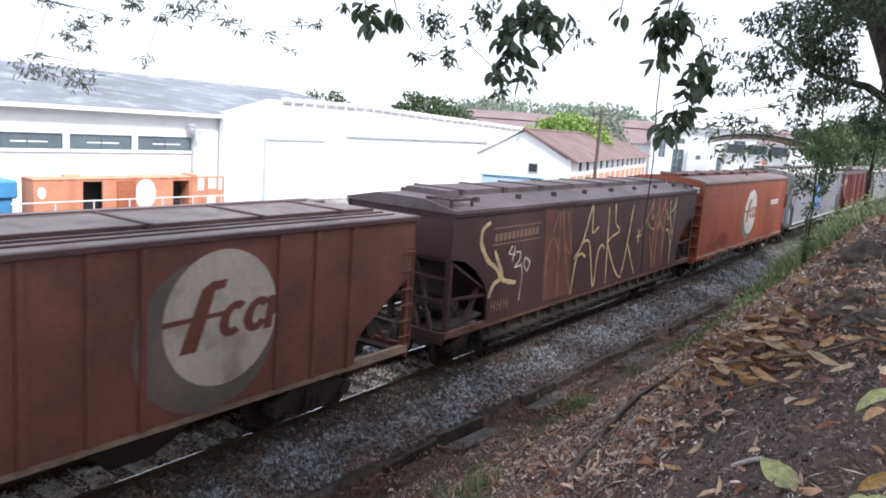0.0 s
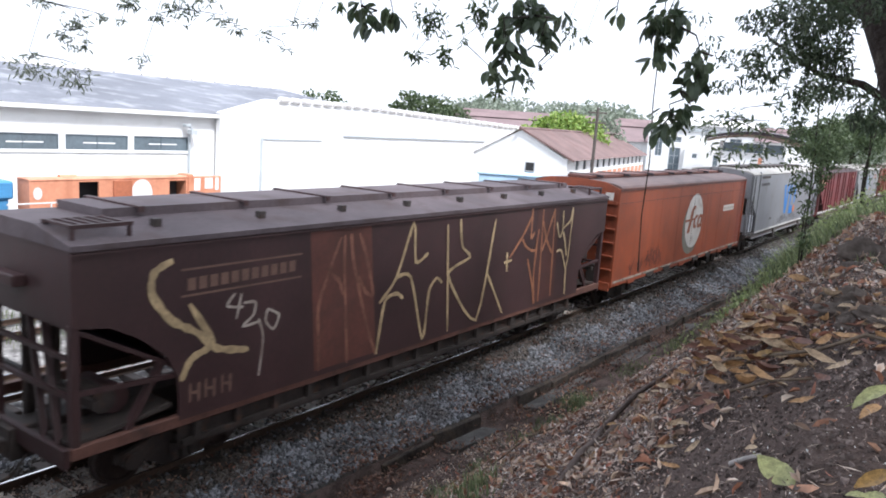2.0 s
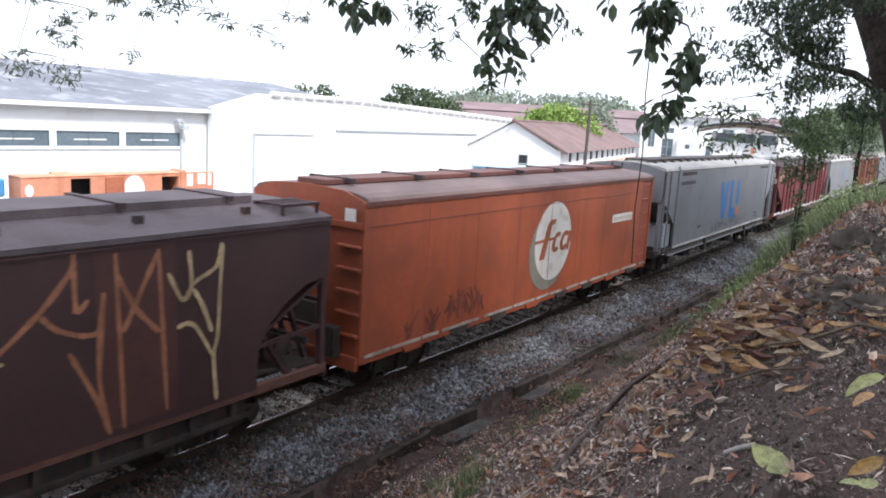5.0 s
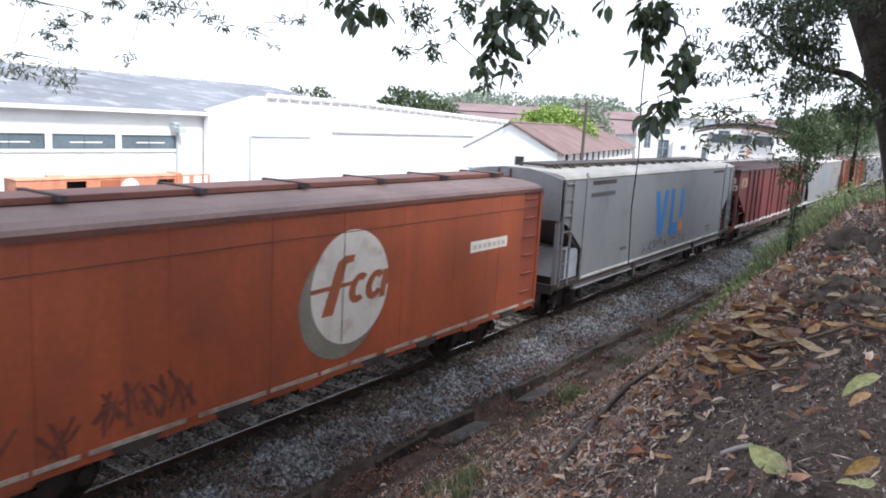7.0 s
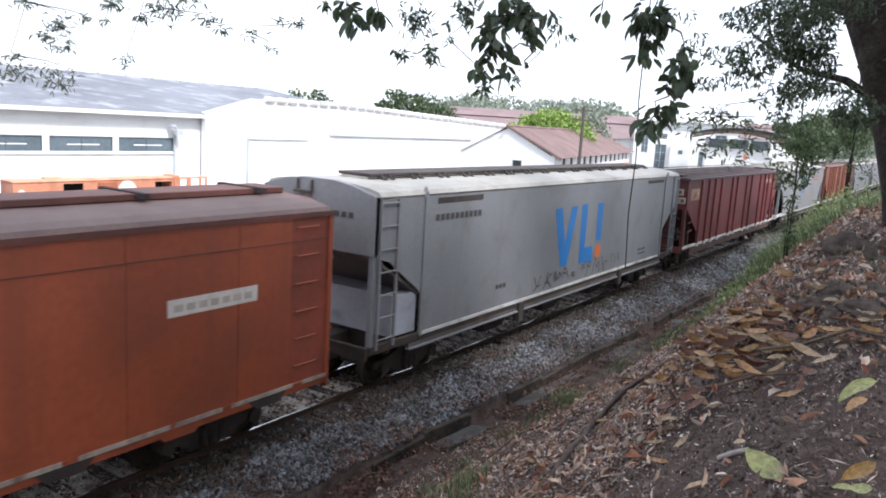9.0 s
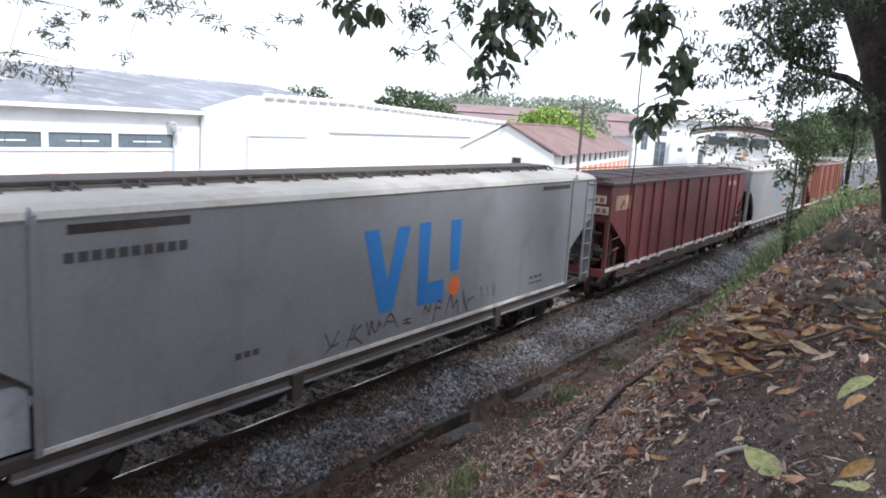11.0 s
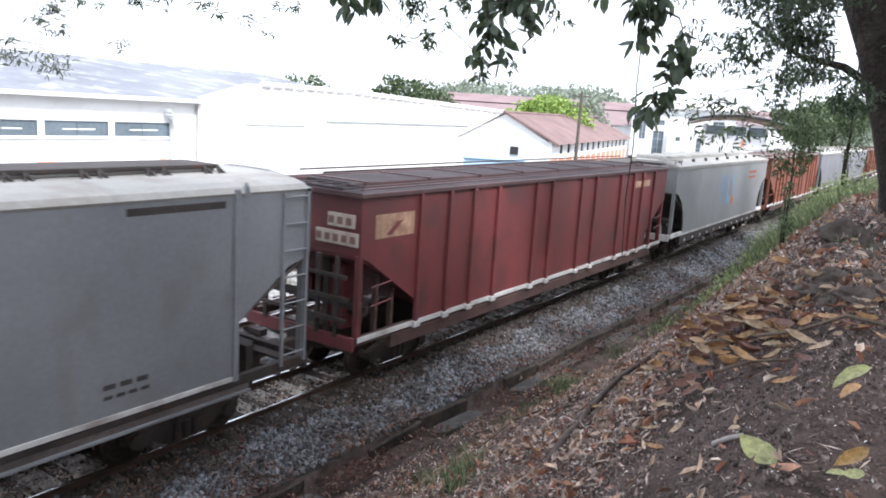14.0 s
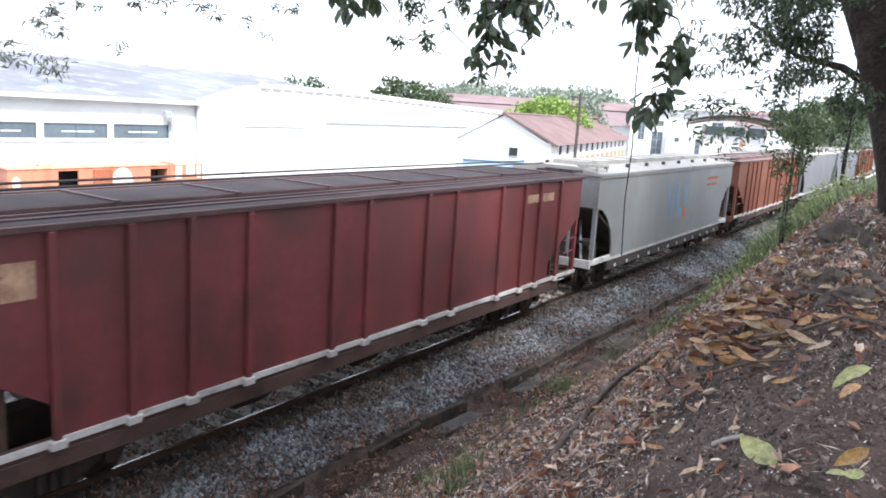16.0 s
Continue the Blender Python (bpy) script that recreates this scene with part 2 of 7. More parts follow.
GRIME = (0.022, 0.018, 0.016)
RUST = (0.11, 0.045, 0.022)
M = {
    "paint_a": surface("weathered red-brown paint", (0.158, 0.056, 0.042), 0.6, vary=0.25, grain=(0.7, 14), stain=(0.07, 0.033, 0.028), streak=2.4, amount=0.5, bump=0.15),
    "paint_b": surface("dark brown paint", (0.052, 0.0245, 0.0245), 0.6, vary=0.25, grain=(0.6, 12), stain=(0.04, 0.024, 0.02), streak=2.0, amount=0.3, bump=0.15),
    "paint_b2": surface("rusty repaint panel", (0.118, 0.044, 0.033), 0.65, vary=0.25, grain=(0.9, 12), stain=(0.07, 0.033, 0.027), streak=2.0, amount=0.4, bump=0.15),
    "paint_c": surface("faded orange paint", (0.32, 0.075, 0.031), 0.55, vary=0.18, grain=(0.35, 9), stain=(0.17, 0.052, 0.03), streak=2.6, amount=0.58, bump=0.12),
    "paint_c2": surface("dull orange-red paint", (0.235, 0.056, 0.032), 0.6, vary=0.2, grain=(0.5, 9), stain=(0.13, 0.045, 0.03), streak=1.8, amount=0.45, bump=0.12),
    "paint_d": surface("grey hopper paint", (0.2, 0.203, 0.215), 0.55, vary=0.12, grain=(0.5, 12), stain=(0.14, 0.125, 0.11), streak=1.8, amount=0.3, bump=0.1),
    "paint_e": surface("oxide red paint", (0.162, 0.036, 0.037), 0.6, vary=0.22, grain=(0.4, 8), stain=(0.058, 0.031, 0.028), streak=1.1, amount=0.72, bump=0.1),
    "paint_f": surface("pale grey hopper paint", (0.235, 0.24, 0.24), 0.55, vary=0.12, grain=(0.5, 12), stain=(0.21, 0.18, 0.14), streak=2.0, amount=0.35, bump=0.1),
    "paint_g": surface("orange hopper paint", (0.2, 0.07, 0.042), 0.6, vary=0.2, grain=(0.6, 12), stain=(0.13, 0.05, 0.03), streak=2.2, amount=0.4, bump=0.15),
    "roof_dusty": surface("dusty roof metal", (0.18, 0.145, 0.135), 0.65, vary=0.3, grain=(0.9, 16), stain=(0.07, 0.045, 0.04), amount=0.55, bump=0.15),
    "roof_brown": surface("dusty brown roof metal", (0.11, 0.087, 0.093), 0.7, vary=0.25, grain=(0.8, 16), stain=(0.07, 0.045, 0.04), amount=0.45, bump=0.15, spec=0.3),
    "roof_rose": surface("dusty reddish roof metal", (0.14, 0.092, 0.083), 0.65, vary=0.25, grain=(0.8, 16), stain=(0.1, 0.06, 0.055), amount=0.45, bump=0.15),
    "roof_dark": surface("dark dusty roof metal", (0.05, 0.04, 0.043), 0.85, vary=0.3, grain=(0.9, 16), stain=(0.04, 0.03, 0.03), amount=0.45, bump=0.15, spec=0.2),
    "roof_pale": surface("pale roof metal", (0.34, 0.325, 0.295), 0.6, vary=0.15, grain=(0.7, 14), stain=(0.22, 0.18, 0.15), amount=0.35, bump=0.12),
    # hopper grey made paler and bluer, standing for skylight on the pocket
    "pocket": surface("grey paint with skylight in its colour", (0.36, 0.38, 0.42), 0.55, vary=0.12, grain=(0.8, 12), stain=(0.2, 0.17, 0.15), amount=0.3, bump=0.1),
    "slope_grey": surface("dark mottled grey-brown paint", (0.11, 0.092, 0.085), 0.65, vary=0.3, grain=(0.8, 12), stain=(0.05, 0.04, 0.036), amount=0.4, bump=0.15),
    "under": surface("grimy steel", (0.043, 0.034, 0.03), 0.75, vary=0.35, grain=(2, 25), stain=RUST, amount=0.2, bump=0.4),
    "wheel": surface("worn wheel steel", (0.06, 0.045, 0.04), 0.5, 0.6, vary=0.3, grain=(3, 25), bump=0.2),
    "white_trim": surface("chipped white paint", (0.55, 0.54, 0.52), 0.6, vary=0.15, grain=(1.3, 15), stain=(0.2, 0.13, 0.11), streak=2.0, amount=0.35, bump=0.15),
    "sill_brown": surface("grimy brown sill", (0.075, 0.042, 0.036), 0.7, vary=0.25, grain=(1.2, 15), stain=GRIME, amount=0.3, bump=0.2),
    "rust_sill": surface("rusty sill", (0.12, 0.055, 0.04), 0.7, vary=0.25, grain=(1.2, 15), stain=GRIME, amount=0.35, bump=0.2),
    "tan_panel": surface("rusty tan panel paint", (0.36, 0.23, 0.15), 0.65, vary=0.3, grain=(1.6, 15), stain=(0.16, 0.06, 0.045), streak=1.5, amount=0.5, bump=0.15),
    "rim_red": surface("dark red rim paint", (0.07, 0.036, 0.035), 0.6, vary=0.3, grain=(1.2, 15), stain=(0.05, 0.035, 0.033), amount=0.4, bump=0.15),
    "buff": surface("buff sill paint", (0.24, 0.18, 0.13), 0.65, vary=0.25, grain=(1.2, 15), stain=(0.1, 0.05, 0.035), streak=1.5, amount=0.45, bump=0.2),
    "disc": surface("faded white paint", (0.46, 0.4, 0.34), 0.65, vary=0.12, grain=(1.0, 12), stain=(0.2, 0.14, 0.11), streak=3.0, amount=0.5, bump=0.12),
    "disc_c": surface("white paint", (0.62, 0.58, 0.53), 0.6, vary=0.1, grain=(1.0, 12), stain=(0.33, 0.24, 0.18), streak=2.5, amount=0.3, bump=0.12),
    "patch_pale": surface("pale grey-green overpaint", (0.2, 0.185, 0.15), 0.65, vary=0.25, grain=(1.0, 12), stain=(0.26, 0.08, 0.04), streak=2.0, amount=0.35, bump=0.12),
    "dash": surface("chipped buff line paint", (0.36, 0.31, 0.26), 0.65, vary=0.3, grain=(2.0, 15), stain=(0.16, 0.06, 0.04), streak=2.0, amount=0.5, bump=0.15),
    "patch": surface("grey overpaint", (0.13, 0.105, 0.09), 0.65, vary=0.2, grain=(1.0, 12), bump=0.12),
    "mark_a": surface("red-brown marking", (0.14, 0.045, 0.033), 0.6, vary=0.15, bump=0.1),
    "mark_c": surface("orange marking", (0.33, 0.1, 0.045), 0.6, vary=0.15, bump=0.1),
    "blue": surface("blue marking", (0.03, 0.16, 0.42), 0.55, vary=0.12, grain=(0.8, 12), bump=0.1),
    "blue_pale": surface("faded blue marking", (0.19, 0.27, 0.36), 0.6, vary=0.15, grain=(0.8, 12), bump=0.1),
    "orange": surface("orange marking spot", (0.55, 0.13, 0.03), 0.55, vary=0.12, bump=0.1),
    "spray_gold": surface("gold spray paint", (0.43, 0.32, 0.18), 0.55, vary=0.35, grain=(3, 20), bump=0.1),
    "spray_red": surface("rust-orange spray paint", (0.27, 0.115, 0.06), 0.6, vary=0.3, grain=(3, 20), bump=0.1),
    "spray_dim": surface("dim rust-red spray paint", (0.19, 0.085, 0.055), 0.6, vary=0.4, grain=(2, 16), bump=0.1),
    "paint_b3": surface("rust-tinted brown paint", (0.072, 0.028, 0.024), 0.6, vary=0.25, grain=(0.8, 12), stain=(0.05, 0.025, 0.022), streak=2.0, amount=0.4, bump=0.15),
    "smudge": surface("dark smeared spray", (0.16, 0.05, 0.034), 0.6, vary=0.3, grain=(3, 20), bump=0.1),
    "spray_black": surface("black spray paint", (0.05, 0.045, 0.045), 0.6, vary=0.2, bump=0.1),
    "plate": surface("faded stencil panel", (0.17, 0.1, 0.075), 0.6, vary=0.2, grain=(2, 20), bump=0.1),
    "soil": surface("dark leaf mould soil", (0.09, 0.066, 0.058), 0.95, vary=0.5, grain=(1.6, 55), stain=(0.18, 0.136, 0.118), amount=0.5, bump=1.0, depth=0.04, spec=0.1),
    "crumb": surface("crumbs of soil and bark", (0.12, 0.095, 0.086), 0.95, vary=0.3, grain=(3, 60), bump=0.5, island=0.55, spec=0.1),
    "yard": surface("pale yard gravel", (0.24, 0.23, 0.22), 0.9, vary=0.6, grain=(1.6, 11), stain=(0.05, 0.042, 0.038), amount=0.55, bump=0.5, depth=0.03, spec=0.1),
    "ballast": surface("grey ballast", (0.07, 0.068, 0.066), 0.9, vary=0.35, grain=(0.5, 18), stain=(0.07, 0.055, 0.045), amount=0.4, bump=1.0, depth=0.04, spec=0.2),
    "stone": surface("broken grey stone", (0.142, 0.145, 0.155), 0.85, vary=0.4, grain=(0.7, 30), stain=(0.075, 0.058, 0.048), amount=0.6, bump=0.4, island=0.75, spec=0.3),
    # oil stain, and the train's shade put into the same dark colour
    "stone_oily_shaded": surface("stone darkened by oil and painted train shade", (0.066, 0.055, 0.047), 0.6, vary=0.3, grain=(3, 30), bump=0.4, island=0.7, spec=0.4),
    # the light falling between the rails is put into this pale colour
    "lit_grit": surface("track bed paled for light between the rails", (0.42, 0.395, 0.36), 0.7, vary=0.5, grain=(2.5, 22), stain=(0.06, 0.048, 0.042), amount=0.5, bump=0.8, depth=0.03, spec=0.5),
    "rock": surface("grey-brown rock and root-mound soil", (0.105, 0.085, 0.073), 0.9, vary=0.3, grain=(3, 25), bump=0.7, depth=0.02, spec=0.15),
    "rail": surface("rail steel", (0.09, 0.06, 0.045), 0.6, 0.5, vary=0.25, grain=(2, 30), bump=0.2),
    "rail_top": surface("polished rail head", (0.7, 0.7, 0.7), 0.22, 1.0, vary=0.1, bump=0.05),
    "sleeper": surface("old wood sleeper", (0.05, 0.038, 0.032), 0.85, vary=0.3, grain=(2, 30), bump=0.5),
    # the drain wall's shade is put into this dark concrete colour
    "concrete": surface("concrete with drain shade in its colour", (0.052, 0.044, 0.039), 0.9, vary=0.5, grain=(2.2, 24), stain=(0.1, 0.075, 0.055), amount=0.55, bump=0.9, depth=0.02, spec=0.2),
    "lining": surface("damp grey concrete", (0.1, 0.095, 0.09), 0.85, vary=0.45, grain=(2.0, 26), stain=(0.05, 0.042, 0.036), amount=0.5, bump=0.8, depth=0.02, spec=0.3),
    "render": surface("white wall paint", (0.8, 0.8, 0.79), 0.85, vary=0.05, grain=(0.4, 8), stain=(0.68, 0.67, 0.64), streak=0.8, amount=0.3, bump=0.1),
    "slate": surface("grey corrugated roof", (0.165, 0.172, 0.195), 0.75, vary=0.2, grain=(0.25, 5), stain=(0.42, 0.43, 0.45), amount=0.4, bump=0.3),
    "tile_far": surface("dull far roof", (0.21, 0.15, 0.15), 0.85, vary=0.18, grain=(0.2, 4), bump=0.2),
    "tile_red": surface("clay roof tile", (0.17, 0.112, 0.103), 0.85, vary=0.22, grain=(0.5, 9), stain=(0.15, 0.08, 0.07), amount=0.35, bump=0.3, island=0.25),
    "tile_white": surface("whitewashed tile", (0.72, 0.7, 0.68), 0.85, vary=0.1, bump=0.2),
    "frame_grey": surface("grey window frame", (0.45, 0.48, 0.5), 0.6, vary=0.1, bump=0.1),
    "glass": surface("dark window glass", (0.13, 0.16, 0.18), 0.2, vary=0.15, grain=(0.6, 6), bump=0.02),
    "dark": surface("dark interior", (0.03, 0.03, 0.032), 0.8, vary=0.2, bump=0.1),
    "loco_orange": surface("faded orange body paint", (0.62, 0.27, 0.16), 0.6, vary=0.15, grain=(0.8, 10), stain=(0.4, 0.14, 0.07), streak=1.5, amount=0.35, bump=0.1),
    "door_rust": surface("rust-red door paint", (0.36, 0.12, 0.06), 0.6, vary=0.2, grain=(1, 12), bump=0.1),
    "blue_tank": surface("blue painted steel", (0.07, 0.25, 0.48), 0.55, vary=0.15, bump=0.1),
    "pale_blue": surface("pale blue paint", (0.42, 0.58, 0.72), 0.6, vary=0.12, bump=0.1),
    "pole": surface("weathered pole wood", (0.09, 0.075, 0.065), 0.85, vary=0.25, grain=(3, 25), bump=0.3),
    "bark": surface("dark tree bark", (0.042, 0.034, 0.03), 0.95, vary=0.4, grain=(2.5, 22), stain=(0.085, 0.074, 0.062), amount=0.3, bump=1.0, depth=0.03, spec=0.1),
    "bleached": surface("bleached stick", (0.36, 0.33, 0.31), 0.85, vary=0.2, grain=(4, 30), bump=0.4, spec=0.2),
    "branch_wood": surface("grey-brown dead wood", (0.1, 0.077, 0.068), 0.9, vary=0.35, grain=(3, 30), stain=(0.05, 0.035, 0.03), amount=0.4, bump=0.6, spec=0.1),
    "twig": surface("dry stick", (0.13, 0.1, 0.075), 0.9, vary=0.3, grain=(3, 30), bump=0.4, spec=0.1),
    "leaf_near": leaf_surface("broad green leaves", [(0.045, 0.068, 0.038), (0.075, 0.107, 0.056), (0.125, 0.158, 0.085)], 0.4, 0.32),
    # the bright sky's haze over these leaflets is mixed into their tones
    "leaf_hazy": leaf_surface("feathery leaflets with sky glare in their colour", [(0.2, 0.23, 0.17), (0.28, 0.31, 0.23), (0.36, 0.38, 0.3)], 0.5, 0.6),
    "leaf_fine": leaf_surface("small green leaflets", [(0.055, 0.085, 0.038), (0.09, 0.13, 0.055), (0.14, 0.18, 0.085)], 0.5, 0.4),
    "leaf_lime": leaf_surface("sunlit lime leaves", [(0.17, 0.28, 0.055), (0.26, 0.39, 0.08), (0.38, 0.46, 0.12)], 0.5, 0.3),
    # distance haze is put into these pale leaf tones
    "leaf_far": leaf_surface("far foliage with haze in its colour", [(0.2, 0.25, 0.18), (0.26, 0.3, 0.23), (0.33, 0.36, 0.29)], 0.8, 0.3),
    "leaf_dry": leaf_surface("dry brown leaves", [(0.072, 0.0432, 0.036), (0.396, 0.198, 0.114), (0.288, 0.102, 0.066), (0.552, 0.36, 0.228), (0.576, 0.432, 0.324), (0.132, 0.078, 0.06), (0.792, 0.648, 0.528)], 0.6, 0.05),
    "leaf_wet": leaf_surface("damp dark leaves", [(0.05, 0.03, 0.025), (0.2, 0.09, 0.06), (0.08, 0.05, 0.04), (0.34, 0.21, 0.15), (0.13, 0.06, 0.04)], 0.6, 0.05),
    "straw": leaf_surface("dry straw and twig bits", [(0.0875, 0.0625, 0.0525), (0.475, 0.375, 0.3), (0.213, 0.125, 0.0938), (0.725, 0.625, 0.537)], 0.8, 0.0),
    "leaf_scrap": leaf_surface("crumbled leaf scraps", [(0.0575, 0.0414, 0.0345), (0.483, 0.356, 0.299), (0.287, 0.144, 0.0978), (0.736, 0.609, 0.529), (0.092, 0.0633, 0.0575), (0.85, 0.85, 0.805)], 0.8, 0.0),
    # scrap tones raised to stand for light under the wagons
    "lit_scrap": leaf_surface("leaf scraps with light in their colour", [(0.3, 0.2, 0.15), (0.62, 0.5, 0.42), (0.45, 0.3, 0.22), (0.8, 0.74, 0.68), (0.2, 0.13, 0.1)], 0.7, 0.0),
    "leaf_yellow": leaf_surface("yellow-green fallen leaf", [(0.29, 0.29, 0.115), (0.33, 0.335, 0.145)], 0.5, 0.05),
    "leaf_tan": leaf_surface("tan fallen leaf", [(0.5, 0.31, 0.14), (0.36, 0.2, 0.095)], 0.5, 0.08),
    "leaf_rust": leaf_surface("rust-brown fallen leaf", [(0.2, 0.08, 0.048), (0.11, 0.052, 0.036)], 0.5, 0.08),
    "leaf_pale": leaf_surface("pale dry leaf", [(0.55, 0.42, 0.28), (0.4, 0.29, 0.19)], 0.55, 0.08),
    "leaf_gold": leaf_surface("golden fallen leaf", [(0.34, 0.2, 0.05), (0.28, 0.16, 0.05)], 0.45, 0.2),
    # tones lightened to stand for sun that the shading trees block
    "weed_leaf": leaf_surface("weed leaves with sunlight in their colour", [(0.18, 0.24, 0.08), (0.3, 0.37, 0.15), (0.45, 0.49, 0.25)], 0.6, 0.35),
    "grass": leaf_surface("green grass blades", [(0.08, 0.115, 0.045), (0.155, 0.195, 0.085), (0.27, 0.29, 0.155)], 0.6, 0.3),
}


# ---- the ground: one sheet from the bank to the horizon ----
def ease(a):
    a = min(1.0, max(0.0, a))
    return a * a * (3 - 2 * a)


def rough_at(x, y, s, seed=0.0):
    return noise.noise(Vector((x * s + seed, y * s - seed, seed)))


def ditch_y(x):
    """The track-side wall of the drain, which draws in towards the track's far end."""
    return 7.78 - 0.02 * min(max(x, -15.0), 60.0)


def bank_z(x, y):
    """Height of the soil bank that the camera stands on."""
    top = 4.2 + 0.09 * ease((x - 5) / 7) - 0.5 * ease((x - 16) / 8)
    edge = 0.35 + 0.8 * ease((x - 4) / 8)
    toe = ditch_y(x) - 1.6 - 0.2 * ease((x - 8) / 8)
    k = (y - edge) / (toe - edge)
    low = -0.5
    if k <= 0:
        z = top + 0.05 * min(0.0, -y - 1) * 0.2
    elif k >= 1:
        z = low - 0.06 * ease((y - toe) / 0.6)
    else:
        z = top + (low - top) * (k + 0.035 * math.sin(2 * math.pi * k))
    amp = 1.0 if k < 1 else 0.3
    z += amp * (0.10 * rough_at(x, y, 0.55) + 0.05 * rough_at(x, y, 1.7, 3.0) + 0.02 * rough_at(x, y, 5.0, 7.0))
    # further along, the bank bellies out under weeds
    z += 0.75 * ease((x - 18) / 7) * ease((y - 1.5) / 1.5) * ease((toe + 0.3 - y) / 1.4)
    # a root mound at the foot of the big tree
    d = math.hypot((x - 9.7) / 1.5, (y - 1.0) / 1.0)
    z += 0.12 * ease(1.25 - d)
    # the heap of leaves that has slid down from it
    d = math.hypot((x - 6.7) / 2.4, (y - 1.45) / 1.0)
    z += 0.38 * ease(1.3 - d)
    d = math.hypot((x - 12.0) / 2.6, (y - 2.2) / 1.1)
    return z + 0.24 * ease(1.3 - d)


def ground_z(x, y):
    w = y - ditch_y(x)
    if w < -0.62:
        return bank_z(x, y)
    if w < 0.0:
        return -0.7 + 0.06 * rough_at(x, y, 2.0)
    far = 0.1 * rough_at(x, y, 0.15) * ease((y - 13) / 4)
    return -0.45 + 0.32 * ease((y - 12.4) / 1.2) + far


def spread(*spans):
    out = []
    for a, b, step in spans:
        out += list(np.arange(a, b - step * 0.01, step))
    return out


def build_ground():
    reach = [60, 75, 95, 130, 190, 300, 550, 1100, 2600]
    xs = [-a for a in reach[::-1]] + spread((-50, -4, 4), (-4, -0.5, 0.5), (-0.5, 24, 0.14), (24, 60, 0.75)) + reach
    vs = [-a for a in reach[::-1]] + spread((-50, -6, 4), (-6, -1, 0.5), (-1, 7.15, 0.13)) + [7.16, 7.17, 7.5, 7.77, 7.78, 8.2, 8.8, 9.5, 11, 12.2, 12.6, 13, 13.5] + spread((14, 60, 2.0)) + reach
    verts, faces, kind = [], [], []
    m = len(vs)
    for x in xs:
        for v in vs:
            y = v + (ditch_y(x) - 7.78) * ease((v - 1.0) / 5.0) * ease((14 - v) / 4.0)
            w = 1e-3 if v in (7.17, 7.78) else 0.0
            verts.append((x, y, ground_z(x, y + w) if abs(v - 7.16) > 1e-6 else bank_z(x, y)))
    for i in range(len(xs) - 1):
        for j in range(m - 1):
            faces.append((i * m + j, (i + 1) * m + j, (i + 1) * m + j + 1, i * m + j + 1))
            kind.append(0 if vs[j] < 12.1 else 1)
    me = bpy.data.meshes.new("ground")
    me.from_pydata(verts, [], faces)
    me.materials.append(M["soil"])
    me.materials.append(M["yard"])
    me.polygons.foreach_set("material_index", kind)
    me.polygons.foreach_set("use_smooth", [True] * len(faces))
    me.update()
    return tagged(new("ground", me), "earth bank with leaf mould and pale gravel yard", "ground", kind="structure")


build_ground()

# ---- tracks ----
TRACK_Y = 9.82


def ballast_bed(y):
    b = Build()
    def at(x, v):
        z = -0.14 - 0.26 * ease((abs(v) - 0.95) / 1.15) + 0.02 * rough_at(x, v, 1.5, 5.0)
        return (x, y + v + (0.0 if v > -1.9 else (ditch_y(x) + 0.05 - 7.63)), z if abs(v) < 2.195 else -0.6)
    vs = [-2.2, -2.19, -1.8, -1.5, -1.2, -0.8, -0.5, 0, 0.5, 0.8, 1.2, 1.6, 2.05, 2.2]
    b.sheet(spread((-40, 0, 2), (0, 40, 0.4), (40, 260, 4)), vs, at)
    bed = part("ballast_bed", b, M["ballast"], smooth=True)
    # centre strip paled in colour for the light between the rails
    bed.data.materials.append(M["lit_grit"])
    m = len(vs) - 1
    bed.data.polygons.foreach_set("material_index", [1 if abs(vs[i % m] + vs[i % m + 1]) < 0.6 else 0 for i in range(len(bed.data.polygons))])
    return tagged(bed, "bed of crushed grey stone under the track", "ballast", kind="structure")


def track(y, x0, x1, top=0.0, pieces=True):
    """A metre-gauge track: two rails on wood sleepers."""
    ob = thing("railway_track", "metre-gauge track with worn steel rails on wood sleepers", "railway track", "tracks of the yard", (0, y, top))
    prof = [(-0.06, -0.13), (0.06, -0.13), (0.06, -0.115), (0.012, -0.1), (0.012, -0.035), (0.032, -0.03), (0.032, -0.004), (-0.032, -0.004),
            (-0.032, -0.03), (-0.012, -0.035), (-0.012, -0.1), (-0.06, -0.115)]
    for s in (-0.532, 0.532):
        rail = part("rail", Build().prism([(a + s, z) for a, z in prof], x0, x1, "x"), M["rail"], ob)
        part("running_surface", Build().box(x0, x1, s - 0.017, s + 0.017, -0.004, 0.0), M["rail_top"], rail, "polished bright rail head")
    step = 0.6
    n = int((min(x1, 60) - max(x0, 0)) / step) if pieces else 0
    b = Build().box(-0.11, 0.11, -1.06, 1.06, -0.27, -0.118)
    me = b.mesh("sleeper", 0.012)
    me.materials.append(M["sleeper"])
    for i in range(n):
        o = new("sleeper", me)
        o.parent, o.location = ob, (max(x0, 0) + i * step, 0.03 * math.sin(i * 12.9), 0)
        o.rotation_euler = (0, 0, 0.02 * math.sin(i * 7.7))
    return ob


ballast_bed(TRACK_Y)
track(TRACK_Y, -40, 260)
track(13.9, -40, 260, 0.06)
track(17.6, -40, 200, 0.06, False)


